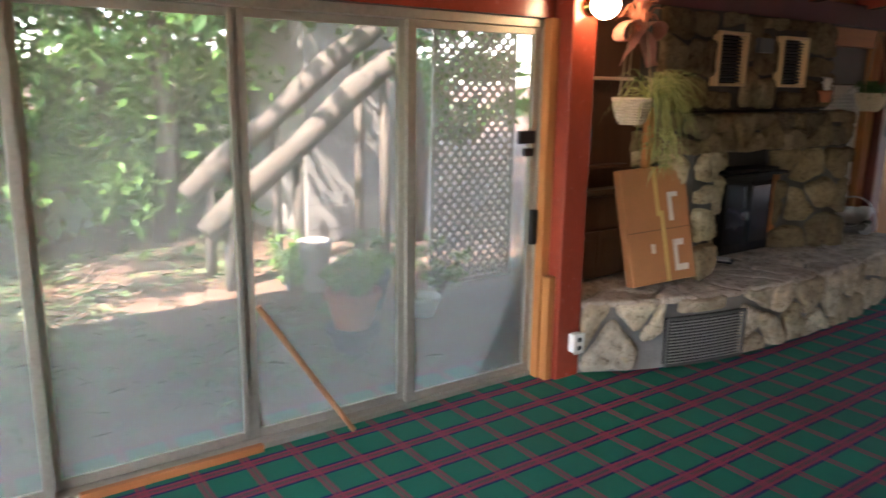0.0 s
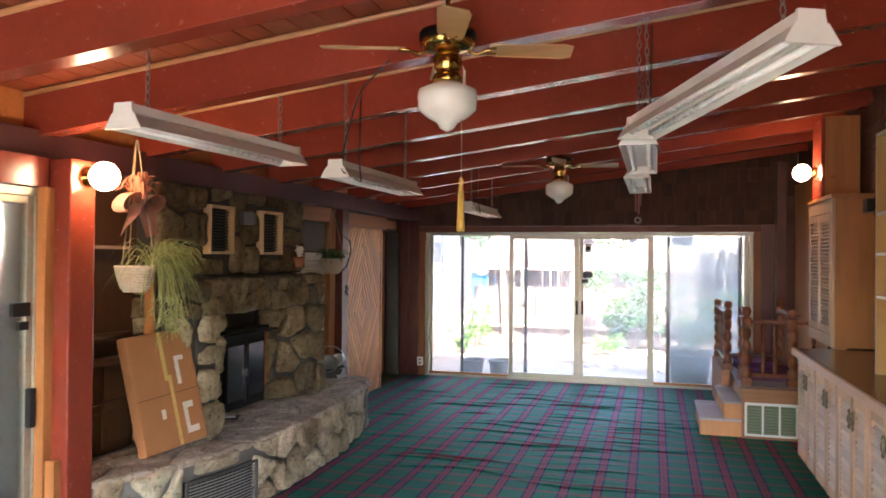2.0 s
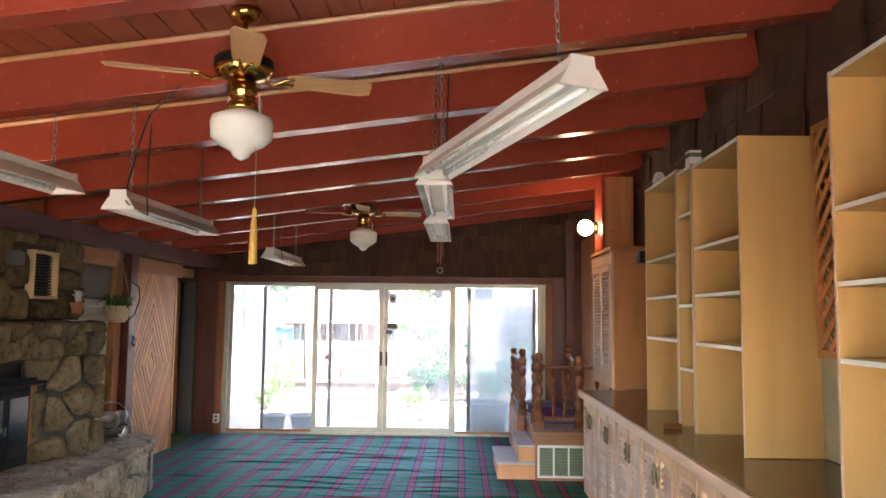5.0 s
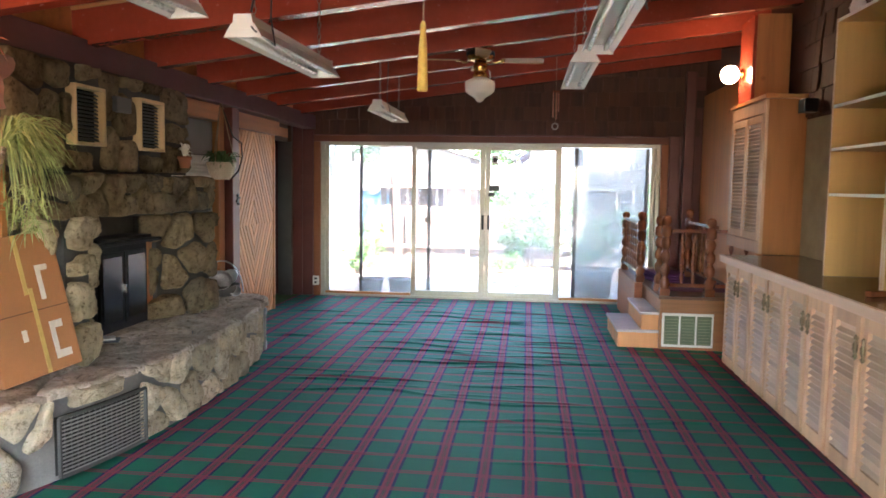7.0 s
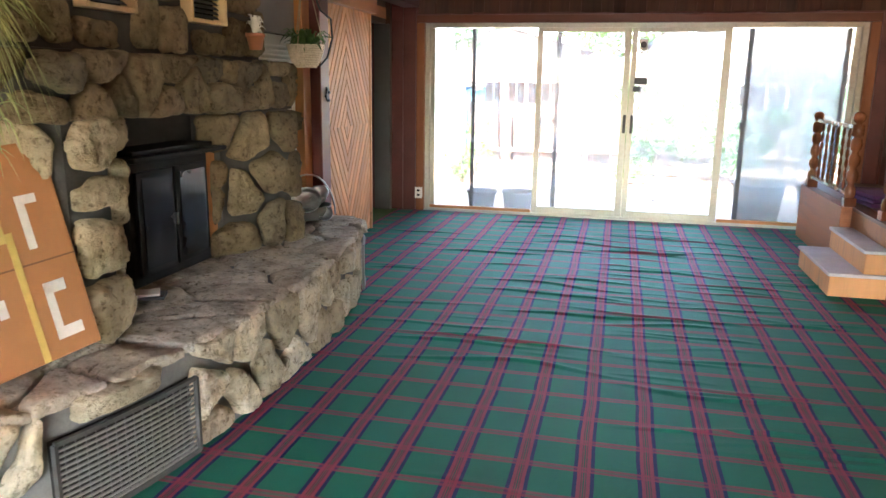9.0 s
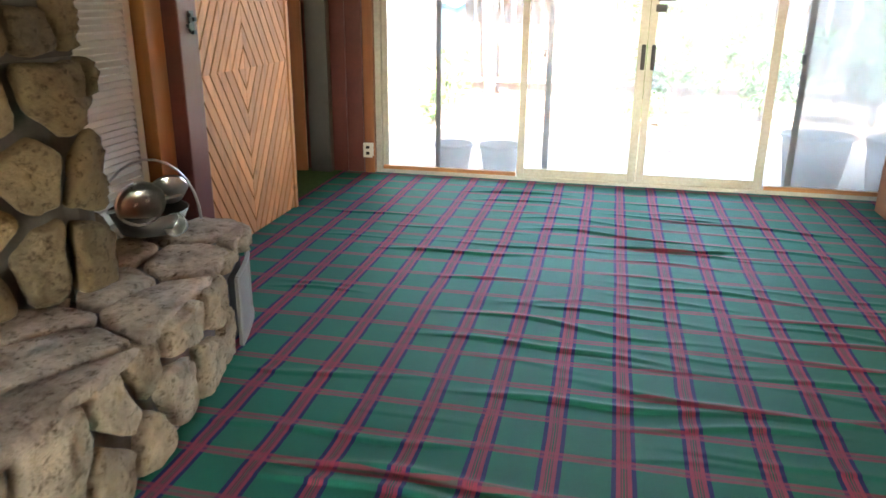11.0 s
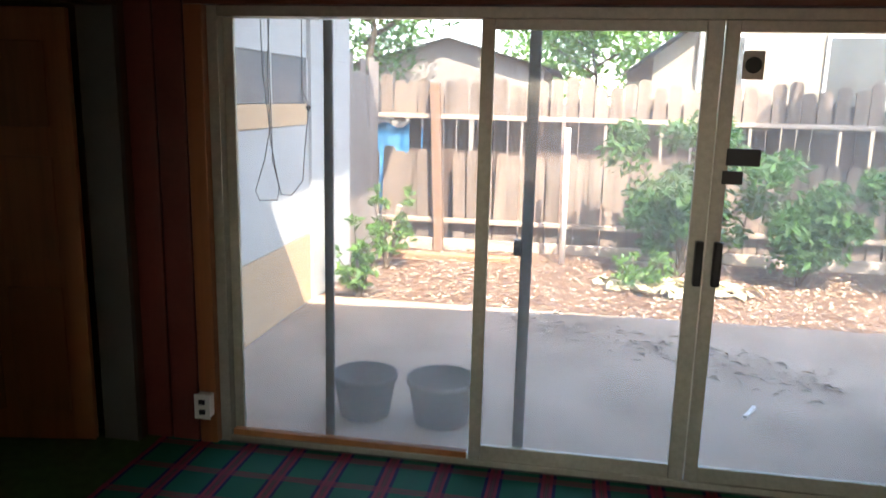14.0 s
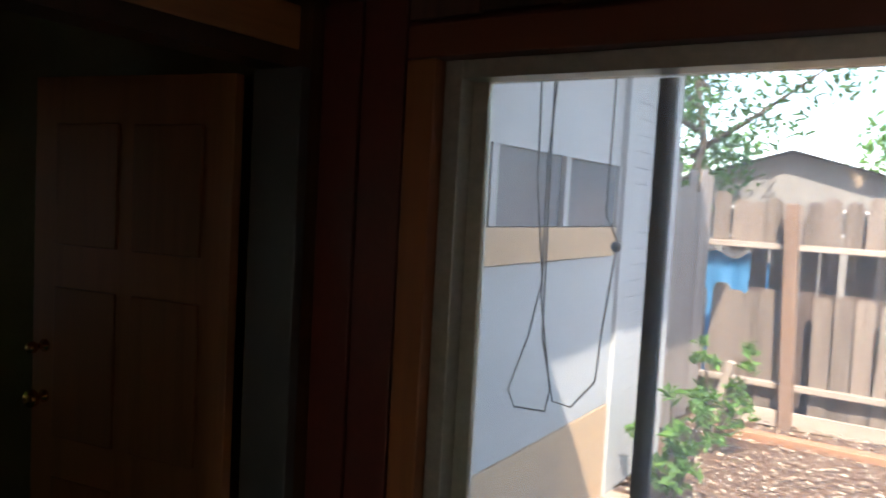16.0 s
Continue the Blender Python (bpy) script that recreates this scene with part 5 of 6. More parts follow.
railing((3.905, -1.60), (3.895, -0.50), 0.60, 1.12, 6, "short spindle railing along the landing's edge")
railing((4.03, -2.60), (4.34, -2.60), 0.60, 1.10, 2, "short spindle railing at the landing's front", 0.02, 5)
railing((4.43, -2.60), (4.83, -2.60), 0.60, 1.10, 2, "short spindle railing between the landing and the cupboard", 0.02, 5)
railing((4.50, -1.14), (4.50, -2.30), 0.60, 1.12, 5, "spindle railing across the landing")
folded = thing("folded_cloth", "folded purple cloth lying on the landing", "cloth", pose(4.16, -1.55, 0.513, 0, 0, 8))
for k in range(3):
    part("fold", B(-0.16 + 0.008 * k, -0.2, 0.032 * k, 0.16, 0.2 - 0.01 * k, 0.03 + 0.032 * k, bevel=0.012), paint("purple_cloth", (0.09, 0.02, 0.12), 0.95, 0.25, 8, 0.2), folded)


# ---- lamps and fans ----
GLOBE = glow("lit_globe", (1.0, 0.66, 0.38), 2.8)


def globe_lamp(m, label):
    g = thing("globe_lamp", label, "wall lamp", m, group="globe lamps")
    bm = bmesh.new()
    lathe(bm, [(0.055, 0), (0.055, 0.012), (0.035, 0.02), (0.03, 0.05), (0.04, 0.055)], 20, Matrix.Rotation(radians(90), 4, "Y"))
    part("socket", bm, BRASS, g, "brass lamp base", True)
    bm = bmesh.new()
    bmesh.ops.create_uvsphere(bm, u_segments=28, v_segments=18, radius=0.077, matrix=Matrix.Translation((0.112, 0, 0)))
    part("globe", bm, GLOBE, g, "lit opal glass globe", True)


globe_lamp(pose(0.226, -6.87, 2.10), "lit opal globe lamp on the terracotta post")
globe_lamp(pose(4.529, -2.85, 2.47, 0, 0, 180), "lit opal globe lamp on the pine box")

CHAIN = metal("chain_steel", (0.35, 0.33, 0.30), 0.4)


def chain(parent, a, b, n=None):
    a, b = Vector(a), Vector(b)
    n = n or max(3, int((b - a).length / 0.034))
    bm = bmesh.new()
    d = (b - a) / n
    for k in range(n):
        c = a + d * (k + 0.5)
        ax = Vector((1, 0, 0)) if k % 2 else Vector((0, 1, 0))
        h = d.length * 0.62
        pts = [c + ax * 0.009 * math.cos(t) + Vector((0, 0, 1)) * h * math.sin(t) for t in [2 * math.pi * j / 8 for j in range(9)]]
        tube(bm, pts, 0.0025, 4, cap=False)
    return part("chain", bm, CHAIN, parent)


def shop_light(near, far, z, label="white enamel twin-tube shop light hung on chains", cord=False, tilt=0.0):
    (ax, ay), (bx, by) = near, far
    ln = math.hypot(bx - ax, by - ay)
    yaw = math.degrees(math.atan2(-(bx - ax), by - ay))
    L = thing("shop_light", label, "shop light", pose((ax + bx) / 2, (ay + by) / 2, z, tilt, 0, yaw), group="shop lights")
    h = ln / 2
    prof = [(-0.088, 0.0), (-0.05, 0.05), (0.05, 0.05), (0.088, 0.0), (0.085, -0.004), (0.047, 0.044), (-0.047, 0.044), (-0.085, -0.004)]
    bm = bmesh.new()
    a, b = [bm.verts.new((x, -h, zz)) for x, zz in prof], [bm.verts.new((x, h, zz)) for x, zz in prof]
    for k in range(8):
        bm.faces.new((a[k], a[(k + 1) % 8], b[(k + 1) % 8], b[k]))
    part("reflector", bm, WHITE, L)
    part("housing", B(-0.04, -h, 0.056, 0.04, h, 0.092, bevel=0.004), WHITE, L)
    for s in (-1, 1):
        bm = slab(bmesh.new(), [(-0.090, -0.006), (0.090, -0.006), (0.054, 0.054), (0.046, 0.056), (0.042, 0.096), (-0.042, 0.096), (-0.046, 0.056), (-0.054, 0.054)], lambda u, v, k: Vector((u, s * (h + 0.002 + k), v)), 0.012)
        part("end_cap", bm, WHITE, L)
        bm = bmesh.new()
        tube(bm, [(0.045 * s, -h + 0.04, 0.016), (0.045 * s, h - 0.04, 0.016)], 0.0125, 10)
        part("tube", bm, paint("tube_glass", (0.85, 0.85, 0.82), 0.25, 0.05), L, "white fluorescent tube", True)
        y = s * (h - 0.12)
        wx = (ax + bx) / 2 - math.sin(radians(yaw)) * y
        top = under(wx) + DEPTH - z
        chain(L, (0, y, 0.092), (0, y, top))
    if cord:
        bm = bmesh.new()
        tube(bm, [(0, -h + 0.02, 0.08), (0.06, -h - 0.03, 0.02), (0.10, -h + 0.12, -0.02), (0.05, -h + 0.2, 0.12), (0.06, -h + 0.2, under((ax + bx) / 2) - z + 0.1)], 0.004, 6)
        part("cord", bm, BLACK, L, "black electric cord", True)


shop_light((3.57, -7.86), (3.07, -6.76), 2.268, tilt=-4)
shop_light((3.07, -6.60), (3.07, -5.36), 2.225, cord=True)
shop_light((3.03, -5.02), (3.03, -3.79), 2.235)
shop_light((1.175, -7.75), (1.26, -6.535), 2.18)
shop_light((1.44, -6.36), (1.47, -5.13), 2.13, cord=True)
shop_light((1.34, -2.90), (1.34, -1.66), 2.15, cord=True)


def ceiling_fan(x, y, drop, turn, label):
    """A brass ceiling fan with a schoolhouse lamp; drop: from ceiling to the lamp's tip."""
    z = under(x) + DEPTH
    f = thing("ceiling_fan", label, "ceiling fan", pose(x, y, z), group="ceiling fans")
    bm = bmesh.new()
    lathe(bm, [(0.002, 0.0), (0.068, -0.002), (0.072, -0.02), (0.05, -0.045), (0.022, -0.06)], 28)
    part("canopy", bm, BRASS, f, smooth=True)
    k = drop - 0.66
    bm = bmesh.new()
    lathe(bm, [(0.011, -0.05), (0.011, -0.20 - k)], 12)
    part("downrod", bm, BRASS, f, smooth=True)
    o = -0.19 - k
    bm = bmesh.new()
    lathe(bm, [(0.02, o), (0.07, o - 0.008), (0.118, o - 0.02), (0.122, o - 0.045), (0.118, o - 0.085), (0.10, o - 0.10), (0.05, o - 0.11)], 32)
    part("motor", bm, BRASS, f, smooth=True)
    bm = bmesh.new()
    lathe(bm, [(0.121, o - 0.028), (0.1235, o - 0.03), (0.1235, o - 0.062), (0.121, o - 0.064)], 32)
    part("motor_band", bm, SOOT, f, "dark vented band", True)
    bm = bmesh.new()
    lathe(bm, [(0.05, o - 0.11), (0.062, o - 0.13), (0.058, o - 0.18), (0.045, o - 0.195), (0.06, o - 0.21), (0.068, o - 0.23), (0.06, o - 0.245)], 24)
    part("switch_housing", bm, BRASS, f, smooth=True)
    bm = bmesh.new()
    lathe(bm, [(0.06, o - 0.243), (0.075, o - 0.252), (0.125, o - 0.275), (0.13, o - 0.30), (0.125, o - 0.36), (0.09, o - 0.39), (0.045, o - 0.415), (0.03, o - 0.44), (0.004, o - 0.452)], 32)
    part("glass_shade", bm, paint("opal_glass", (0.82, 0.80, 0.72), 0.15, 0.06), f, "opal schoolhouse glass shade", True)
    for j in range(4):
        m = Matrix.Rotation(radians(turn + 90 * j), 4, "Z") @ Matrix.Translation((0, 0, o - 0.105)) @ Matrix.Rotation(radians(-11), 4, "X")
        bm = bmesh.new()
        tube(bm, [m @ Vector(p) for p in ((0.09, 0, 0.0), (0.13, 0, -0.012), (0.17, 0.018, 0.002), (0.21, 0.026, 0.004))], 0.008, 6)
        tube(bm, [m @ Vector(p) for p in ((0.09, 0, 0.0), (0.13, 0, -0.012), (0.17, -0.018, 0.002), (0.21, -0.026, 0.004))], 0.008, 6)
        part("blade_iron", bm, BRASS, f, "curled brass blade arm", True)
        bm = bmesh.new()
        out_l = [(0.18, -0.045), (0.22, -0.055), (0.50, -0.066), (0.54, -0.05), (0.545, 0.05), (0.50, 0.066), (0.22, 0.055), (0.18, 0.045)]
        slab(bm, out_l, lambda u, v, w: m @ Vector((u, v, 0.006 + w)), 0.006)
        part("blade", bm, wood("blade_oak", (0.48, 0.27, 0.12), "x", 0.4, 0.2), f, "pale oak fan blade")
    bm = bmesh.new()
    tube(bm, [(0.075, -0.03, o - 0.18), (0.09, -0.05, o - 0.22)], 0.002, 5)
    box(bm, 0.085, -0.06, o - 0.27, 0.088, -0.03, o - 0.20)
    part("paper_tag", bm, WHITE, f, "small paper tag")
    return z + o


zf = ceiling_fan(2.28, -7.08, 0.665, 18, "brass ceiling fan with pale blades and an opal lamp")
ceiling_fan(2.28, -3.13, 0.70, 6, "brass ceiling fan with pale blades and an opal lamp")
tas = thing("pull_cord", "thin pull cord with a yellow tassel under a fan", "pull cord", pose(2.35, -7.10, 0))
bm = bmesh.new()
tube(bm, [(-0.02, 0.02, zf - 0.20), (0, 0, zf - 0.45), (0, 0, 2.02)], 0.002, 5)
part("cord", bm, CORD, tas)
bm = bmesh.new()
lathe(bm, [(0.004, 2.03), (0.010, 2.02), (0.009, 1.99), (0.014, 1.95), (0.017, 1.84), (0.018, 1.80)], 12)
part("tassel", bm, paint("yellow_tassel", (0.62, 0.38, 0.08), 0.8, 0.3, 60, 0.4), tas, "yellow thread tassel", True)


def wind_chime():
    w = thing("wind_chime", "small hanging wind chime with a round pendant", "wind chime", pose(2.97, -1.84, 0))
    top = under(2.97) + DEPTH
    bm = bmesh.new()
    tube(bm, [(0, 0, top), (0, 0, 2.13)], 0.002, 5)
    part("cord", bm, CORD, w)
    bm = bmesh.new()
    lathe(bm, [(0.035, 2.44), (0.04, 2.445), (0.04, 2.455), (0.01, 2.46)], 16)
    part("disc", bm, SPINDLE, w)
    for k in range(5):
        a = 2 * math.pi * k / 5
        bm = bmesh.new()
        tube(bm, [(0.03 * math.cos(a), 0.03 * math.sin(a), 2.44), (0.03 * math.cos(a), 0.03 * math.sin(a), 2.25 - 0.02 * k)], 0.006, 8)
        part("chime", bm, metal("copper_pipe", (0.5, 0.25, 0.18), 0.3), w, smooth=True)
    bm = bmesh.new()
    tube(bm, [(0.03 * math.cos(2 * math.pi * k / 20), 0, 2.10 + 0.03 * math.sin(2 * math.pi * k / 20)) for k in range(21)], 0.008, 6)
    part("pendant", bm, CHAIN, w, smooth=True)


wind_chime()
bm = bmesh.new()
tube(bm, [(1.95, -6.92, 2.60), (1.75, -6.75, 2.52), (1.6, -6.5, 2.47), (1.5, -6.35, 2.36), (1.45, -6.3, 2.25)], 0.005, 6)
solid("electric_cord", bm, BLACK, "black electric cord draped under the beams", "cord", smooth=True)


# ---- outside ----
def litter_ground():
    m = Mat("yard_soil", 0.95, spec=0.15)
    v = m.coords()
    a, b, c = m.noise(v, 1.1, 6), m.noise(v, 14, 6, 0.7), m.noise(v, 70, 3)
    col = m.ramp(m.math("ADD", m.math("MULTIPLY", a, 0.4), m.math("MULTIPLY", b, 0.6)), [(0.32, (0.075, 0.045, 0.03)), (0.48, (0.165, 0.095, 0.063)), (0.68, (0.27, 0.185, 0.13))])
    m.color(m.mix(0.5, col, m.ramp(c, [(0.3, (0.6, 0.6, 0.6)), (0.7, (1.2, 1.2, 1.2))]), "MULTIPLY"))
    return m.bump(b, 0.8, 0.03).m


def concrete():
    m = Mat("patio_concrete", 0.85, spec=0.2)
    v = m.coords()
    a, b = m.noise(v, 1.4, 6), m.noise(v, 45, 4)
    col = m.ramp(a, [(0.3, (0.27, 0.195, 0.135)), (0.7, (0.46, 0.35, 0.26))])
    m.color(m.mix(0.6, col, m.ramp(b, [(0.35, (0.7, 0.68, 0.66)), (0.6, (1.1, 1.1, 1.1))]), "MULTIPLY"))
    return m.bump(b, 0.3, 0.005).m


bm = bmesh.new()
xs = [-400, -80] + [-14 + 0.5 * k for k in range(57)] + [80, 400]
ys = [-400, -80] + [-16 + 0.5 * k for k in range(75)] + [80, 400]
grid = []
for y in ys:
    row = []
    for x in xs:
        inside = -0.3 < x < 5.4 and -11.8 < y < 3.0
        z = -0.12 + (0.05 * noise.noise((x * 0.6, y * 0.6, 0.3)) if not inside and abs(x) < 20 and abs(y) < 22 else 0)
        row.append(bm.verts.new((x, y, z - (0.3 if inside and y < 0 else 0))))
    grid.append(row)
for a, b in zip(grid, grid[1:]):
    for k in range(len(xs) - 1):
        bm.faces.new((a[k], a[k + 1], b[k + 1], b[k]))
setting("ground", bm, litter_ground(), "reddish bare yard soil strewn with leaf litter", "ground", smooth=True)
# Added slab, never in view: it throws sunlight up to the ceiling.
setting("patio_back", B(-1.6, -17.0, -0.4, 6.5, -11.85, -0.06, bevel=0.01), concrete(), "unseen concrete slab added to bounce sunlight into the room", "patio")
setting("patio", B(-0.55, 0.125, -0.4, 7.0, 2.95, -0.07, bevel=0.01), concrete(), "stained concrete patio slab", "patio")


def chips(name, n, x0, x1, y0, y1, z, colours, seed, size, label, keep=None):
    """Scattered leaf litter and wood chips, one joined mesh."""
    r = random.Random(seed)
    bm = bmesh.new()
    for _ in range(n):
        x, y, s, a = r.uniform(x0, x1), r.uniform(y0, y1), r.uniform(*size), r.uniform(0, 6.28)
        if keep and not keep(x, y, r):
            continue
        t = Matrix.Translation((x, y, z + r.uniform(0.0, 0.025))) @ Matrix.Rotation(a, 4, "Z") @ Matrix.Rotation(r.uniform(-0.6, 0.6), 4, "X")
        vs = [bm.verts.new(t @ Vector(p)) for p in ((-s, 0, 0), (0, -s * 0.4, s * 0.15), (s, 0, 0.0), (0, s * 0.4, s * 0.15))]
        bm.faces.new(vs)
    m = Mat(name + "_colour", 0.9, spec=0.1)
    g = m.n("NewGeometry")
    m.color(m.ramp(g.outputs["Random Per Island"], [(k / max(1, len(colours) - 1), c) for k, c in enumerate(colours)]))
    ob = part(name, bm, m.m, None)
    tagged(ob, label, "leaf litter", kind="stuff")


chips("leaf_litter", 12000, -0.8, 6.5, 2.7, 5.5, -0.10, [(0.38, 0.27, 0.18), (0.17, 0.10, 0.06), (0.58, 0.49, 0.37), (0.26, 0.13, 0.08)], 61, (0.008, 0.032), "dry brown leaves and wood chips on the soil")
chips("dead_leaves", 900, 1.2, 3.4, 1.3, 3.0, -0.068, [(0.25, 0.2, 0.14), (0.14, 0.1, 0.07), (0.32, 0.28, 0.2)], 62, (0.015, 0.05), "dry leaves swept together on the patio", lambda x, y, r: abs((x - 2.1) * 0.6 + (y - 2.3)) < r.uniform(0, 0.5))
chips("ground_cover", 4200, -4.8, -0.5, -11.6, -7.2, -0.075, [(0.05, 0.10, 0.03), (0.09, 0.15, 0.05), (0.14, 0.17, 0.07), (0.10, 0.08, 0.05)], 64, (0.03, 0.085), "low green weeds and leaves on the yard soil", lambda x, y, r: noise.noise((x * 0.9, y * 0.9, 2.0)) > r.uniform(-0.5, 0.25))
chips("yard_litter", 2000, -9, -1.9, -13, -5, -0.11, [(0.22, 0.15, 0.09), (0.10, 0.07, 0.04), (0.3, 0.22, 0.14)], 63, (0.03, 0.07), "brown leaf litter under the trees")

chips("dry_brush", 700, 1.9, 3.5, 3.7, 4.5, -0.08, [(0.52, 0.46, 0.30), (0.36, 0.32, 0.18), (0.62, 0.56, 0.42)], 65, (0.05, 0.16), "heap of pale dry brush below the shrubs", lambda x, y, r: math.hypot((x - 2.6) / 0.75, (y - 4.1) / 0.35) < r.uniform(0.3, 1.1))
solid("white_stick", B(-0.09, -0.012, 0, 0.09, 0.012, 0.018, bevel=0.005), WHITE, "short white stick lying on the patio slab", "stick", m=pose(2.69, 1.10, -0.069, 0, 0, 62))

# weathered board fence
FENCE = wood("weathered_board", (0.20, 0.15, 0.115), "z", 0.9, 0.55)
# Darker tone for the back row, seen between upper and lower boards.
FENCED = wood("dark_back_board", (0.09, 0.06, 0.045), "z", 0.95, 0.4)


def fence():
    f = thing("board_fence", "weathered grey-brown board fence with crooked boards", "fence")
    r = random.Random(77)

    def shape(h, w, mat):
        bm = bmesh.new()
        poly = [(0, 0), (w - 0.006, 0), (w - 0.006, h - 0.04), (w - 0.035, h), (0.03, h), (0, h - 0.04)]
        slab(bm, poly, lambda u, v, k: Vector((u, -k, v)), 0.018)
        return mesh_of("board", bm, mat)

    upper = [shape(h, 0.145, FENCE) for h in (0.40, 0.44, 0.47)]
    lower = [shape(h, 0.15, FENCE) for h in (1.12, 1.15, 1.10)]
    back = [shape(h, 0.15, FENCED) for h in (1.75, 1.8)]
    x = -1.15
    while x < 8.5:
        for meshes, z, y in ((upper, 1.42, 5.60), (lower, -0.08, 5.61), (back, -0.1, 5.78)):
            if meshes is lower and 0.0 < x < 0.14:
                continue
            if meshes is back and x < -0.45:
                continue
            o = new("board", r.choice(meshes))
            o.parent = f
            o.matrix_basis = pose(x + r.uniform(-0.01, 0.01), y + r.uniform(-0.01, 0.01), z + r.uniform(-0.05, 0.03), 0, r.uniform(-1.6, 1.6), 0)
        x += 0.152 + (0.02 if r.random() < 0.25 else 0)
    R = wood("pale_rail", (0.38, 0.30, 0.23), "x", 0.9, 0.35)
    for z, x0, x1 in ((1.42, -0.75, 8.5), (0.20, -0.75, 8.5)):
        part("rail", B(x0, 5.50, z, x1, 5.59, z + 0.05, bevel=0.006), R, f, "pale sunlit rail")
    part("ground_board", B(-0.6, 5.46, -0.12, 8.5, 5.50, 0.02, bevel=0.006), R, f)
    bm = bmesh.new()
    box(bm, 0, -0.05, -0.2, 0.11, 0.05, 1.82, 0.01)
    part("fence_post", bm, wood("brown_post", (0.19, 0.115, 0.075), "z", 0.9), f, "leaning brown fence post", m=pose(0.04, 5.46, 0, 0, -2.5, 0))
    bm = bmesh.new()
    box(bm, 0, -0.05, -0.15, 0.07, 0.05, 0.42, 0.01)
    part("brace", bm, R, f, m=pose(-0.5, 5.40, 0, 0, 14, 0))
    y = 3.55
    while y < 5.5:
        o = new("board", r.choice(back))
        o.parent = f
        o.matrix_basis = pose(-0.66 + 0.02 * r.random(), y, 0.1 + r.uniform(0, 0.18), 0, r.uniform(-1, 1), -96)
        o.data = r.choice(side)
        y += 0.17


side = []
for h in (1.75, 1.9):
    bm = bmesh.new()
    box(bm, 0, -0.02, -0.2, 0.15, 0, h, 0.004)
    side.append(mesh_of("board", bm, wood("grey_board", (0.24, 0.20, 0.17), "z", 0.95, 0.4)))
fence()
solid("dirt_plank", B(-0.35, 4.85, -0.13, 1.0, 4.98, -0.05, bevel=0.008), wood("red_plank", (0.40, 0.20, 0.11), "x", 0.9), "reddish plank lying in front of the fence", "plank")
bm = bmesh.new()
rows = [[bm.verts.new((-1.3 + 0.1 * i, 6.25 + 0.08 * math.sin(2.3 * i + 0.7 * j) + 0.03 * j, -0.15 + 0.16 * j + (0.05 * math.sin(1.7 * i) if j == 9 else 0))) for i in range(12)] for j in range(10)]
for a, b in zip(rows, rows[1:]):
    for k in range(11):
        bm.faces.new((a[k], a[k + 1], b[k + 1], b[k]))
bmesh.ops.solidify(bm, geom=bm.faces[:], thickness=0.012)
solid("blue_tarp", bm, paint("blue_tarp_plastic", (0.08, 0.30, 0.52), 0.45, 0.2), "crumpled sky-blue tarp hanging behind the fence", "tarp", smooth=True)
bm = bmesh.new()
tube(bm, [(1.56, 4.95, -0.15), (1.55, 4.95, 1.38)], 0.032, 12)
solid("white_pole", bm, WHITE, "white metal pole standing in the yard", "pole", smooth=True)


# side wing of the house
def wing():
    w = thing("house_wing", "white side wing with a window band and tan boards", "house")
    SID = paint("white_siding", (0.46, 0.45, 0.43), 0.7, 0.1, 2.0, 0.1)
    TAN = wood("tan_board", (0.55, 0.36, 0.20), "y", 0.8, 0.25)
    bm = bmesh.new()
    box(bm, -2.2, 0.125, -0.2, -0.57, 3.95, 1.40)
    box(bm, -2.2, 0.125, 1.95, -0.57, 3.95, 3.1)
    box(bm, -2.2, 2.86, 1.40, -0.57, 3.95, 1.95)
    box(bm, -2.2, 0.125, 1.40, -0.57, 0.5, 1.95)
    part("wall", bm, SID, w)
    part("lower_board", B(-0.568, 0.13, -0.07, -0.55, 2.82, 0.50, bevel=0.003), TAN, w, "tan plywood board")
    part("upper_panel", B(-0.568, 0.13, 0.505, -0.556, 2.82, 1.415, bevel=0.003), SID, w)
    part("band_board", B(-0.568, 0.13, 1.42, -0.54, 2.75, 1.585, bevel=0.004), TAN, w, "tan board under the windows")
    part("corner_board", B(-0.568, 2.825, -0.1, -0.53, 2.98, 3.1, bevel=0.004), SID, w)
    win = thing("window", "", "")
    win.parent = w
    part("pane", B(-0.60, 0.5, 1.59, -0.59, 2.84, 1.95), paint("grey_window", (0.16, 0.17, 0.18), 0.12), win)
    for y in (1.25, 2.02, 2.80):
        part("mullion", B(-0.592, y, 1.59, -0.56, y + 0.06, 1.95, bevel=0.003), SID, win)
    me = mesh_of("siding_lap", B(-0.57, 2.985, 0, -0.545, 3.95, 0.10, bevel=0.002), SID)
    for k in range(31):
        o = new("siding_lap", me)
        o.parent = w
        o.matrix_basis = pose(0, 0, -0.08 + 0.102 * k) @ Matrix.Rotation(0.0, 4, "Y")
    # Overhang out of view, made wide enough to shade the upper wall.
    part("eave", B(-2.4, 0.126, 3.11, 0.18, 4.2, 3.22), SID, w)


wing()

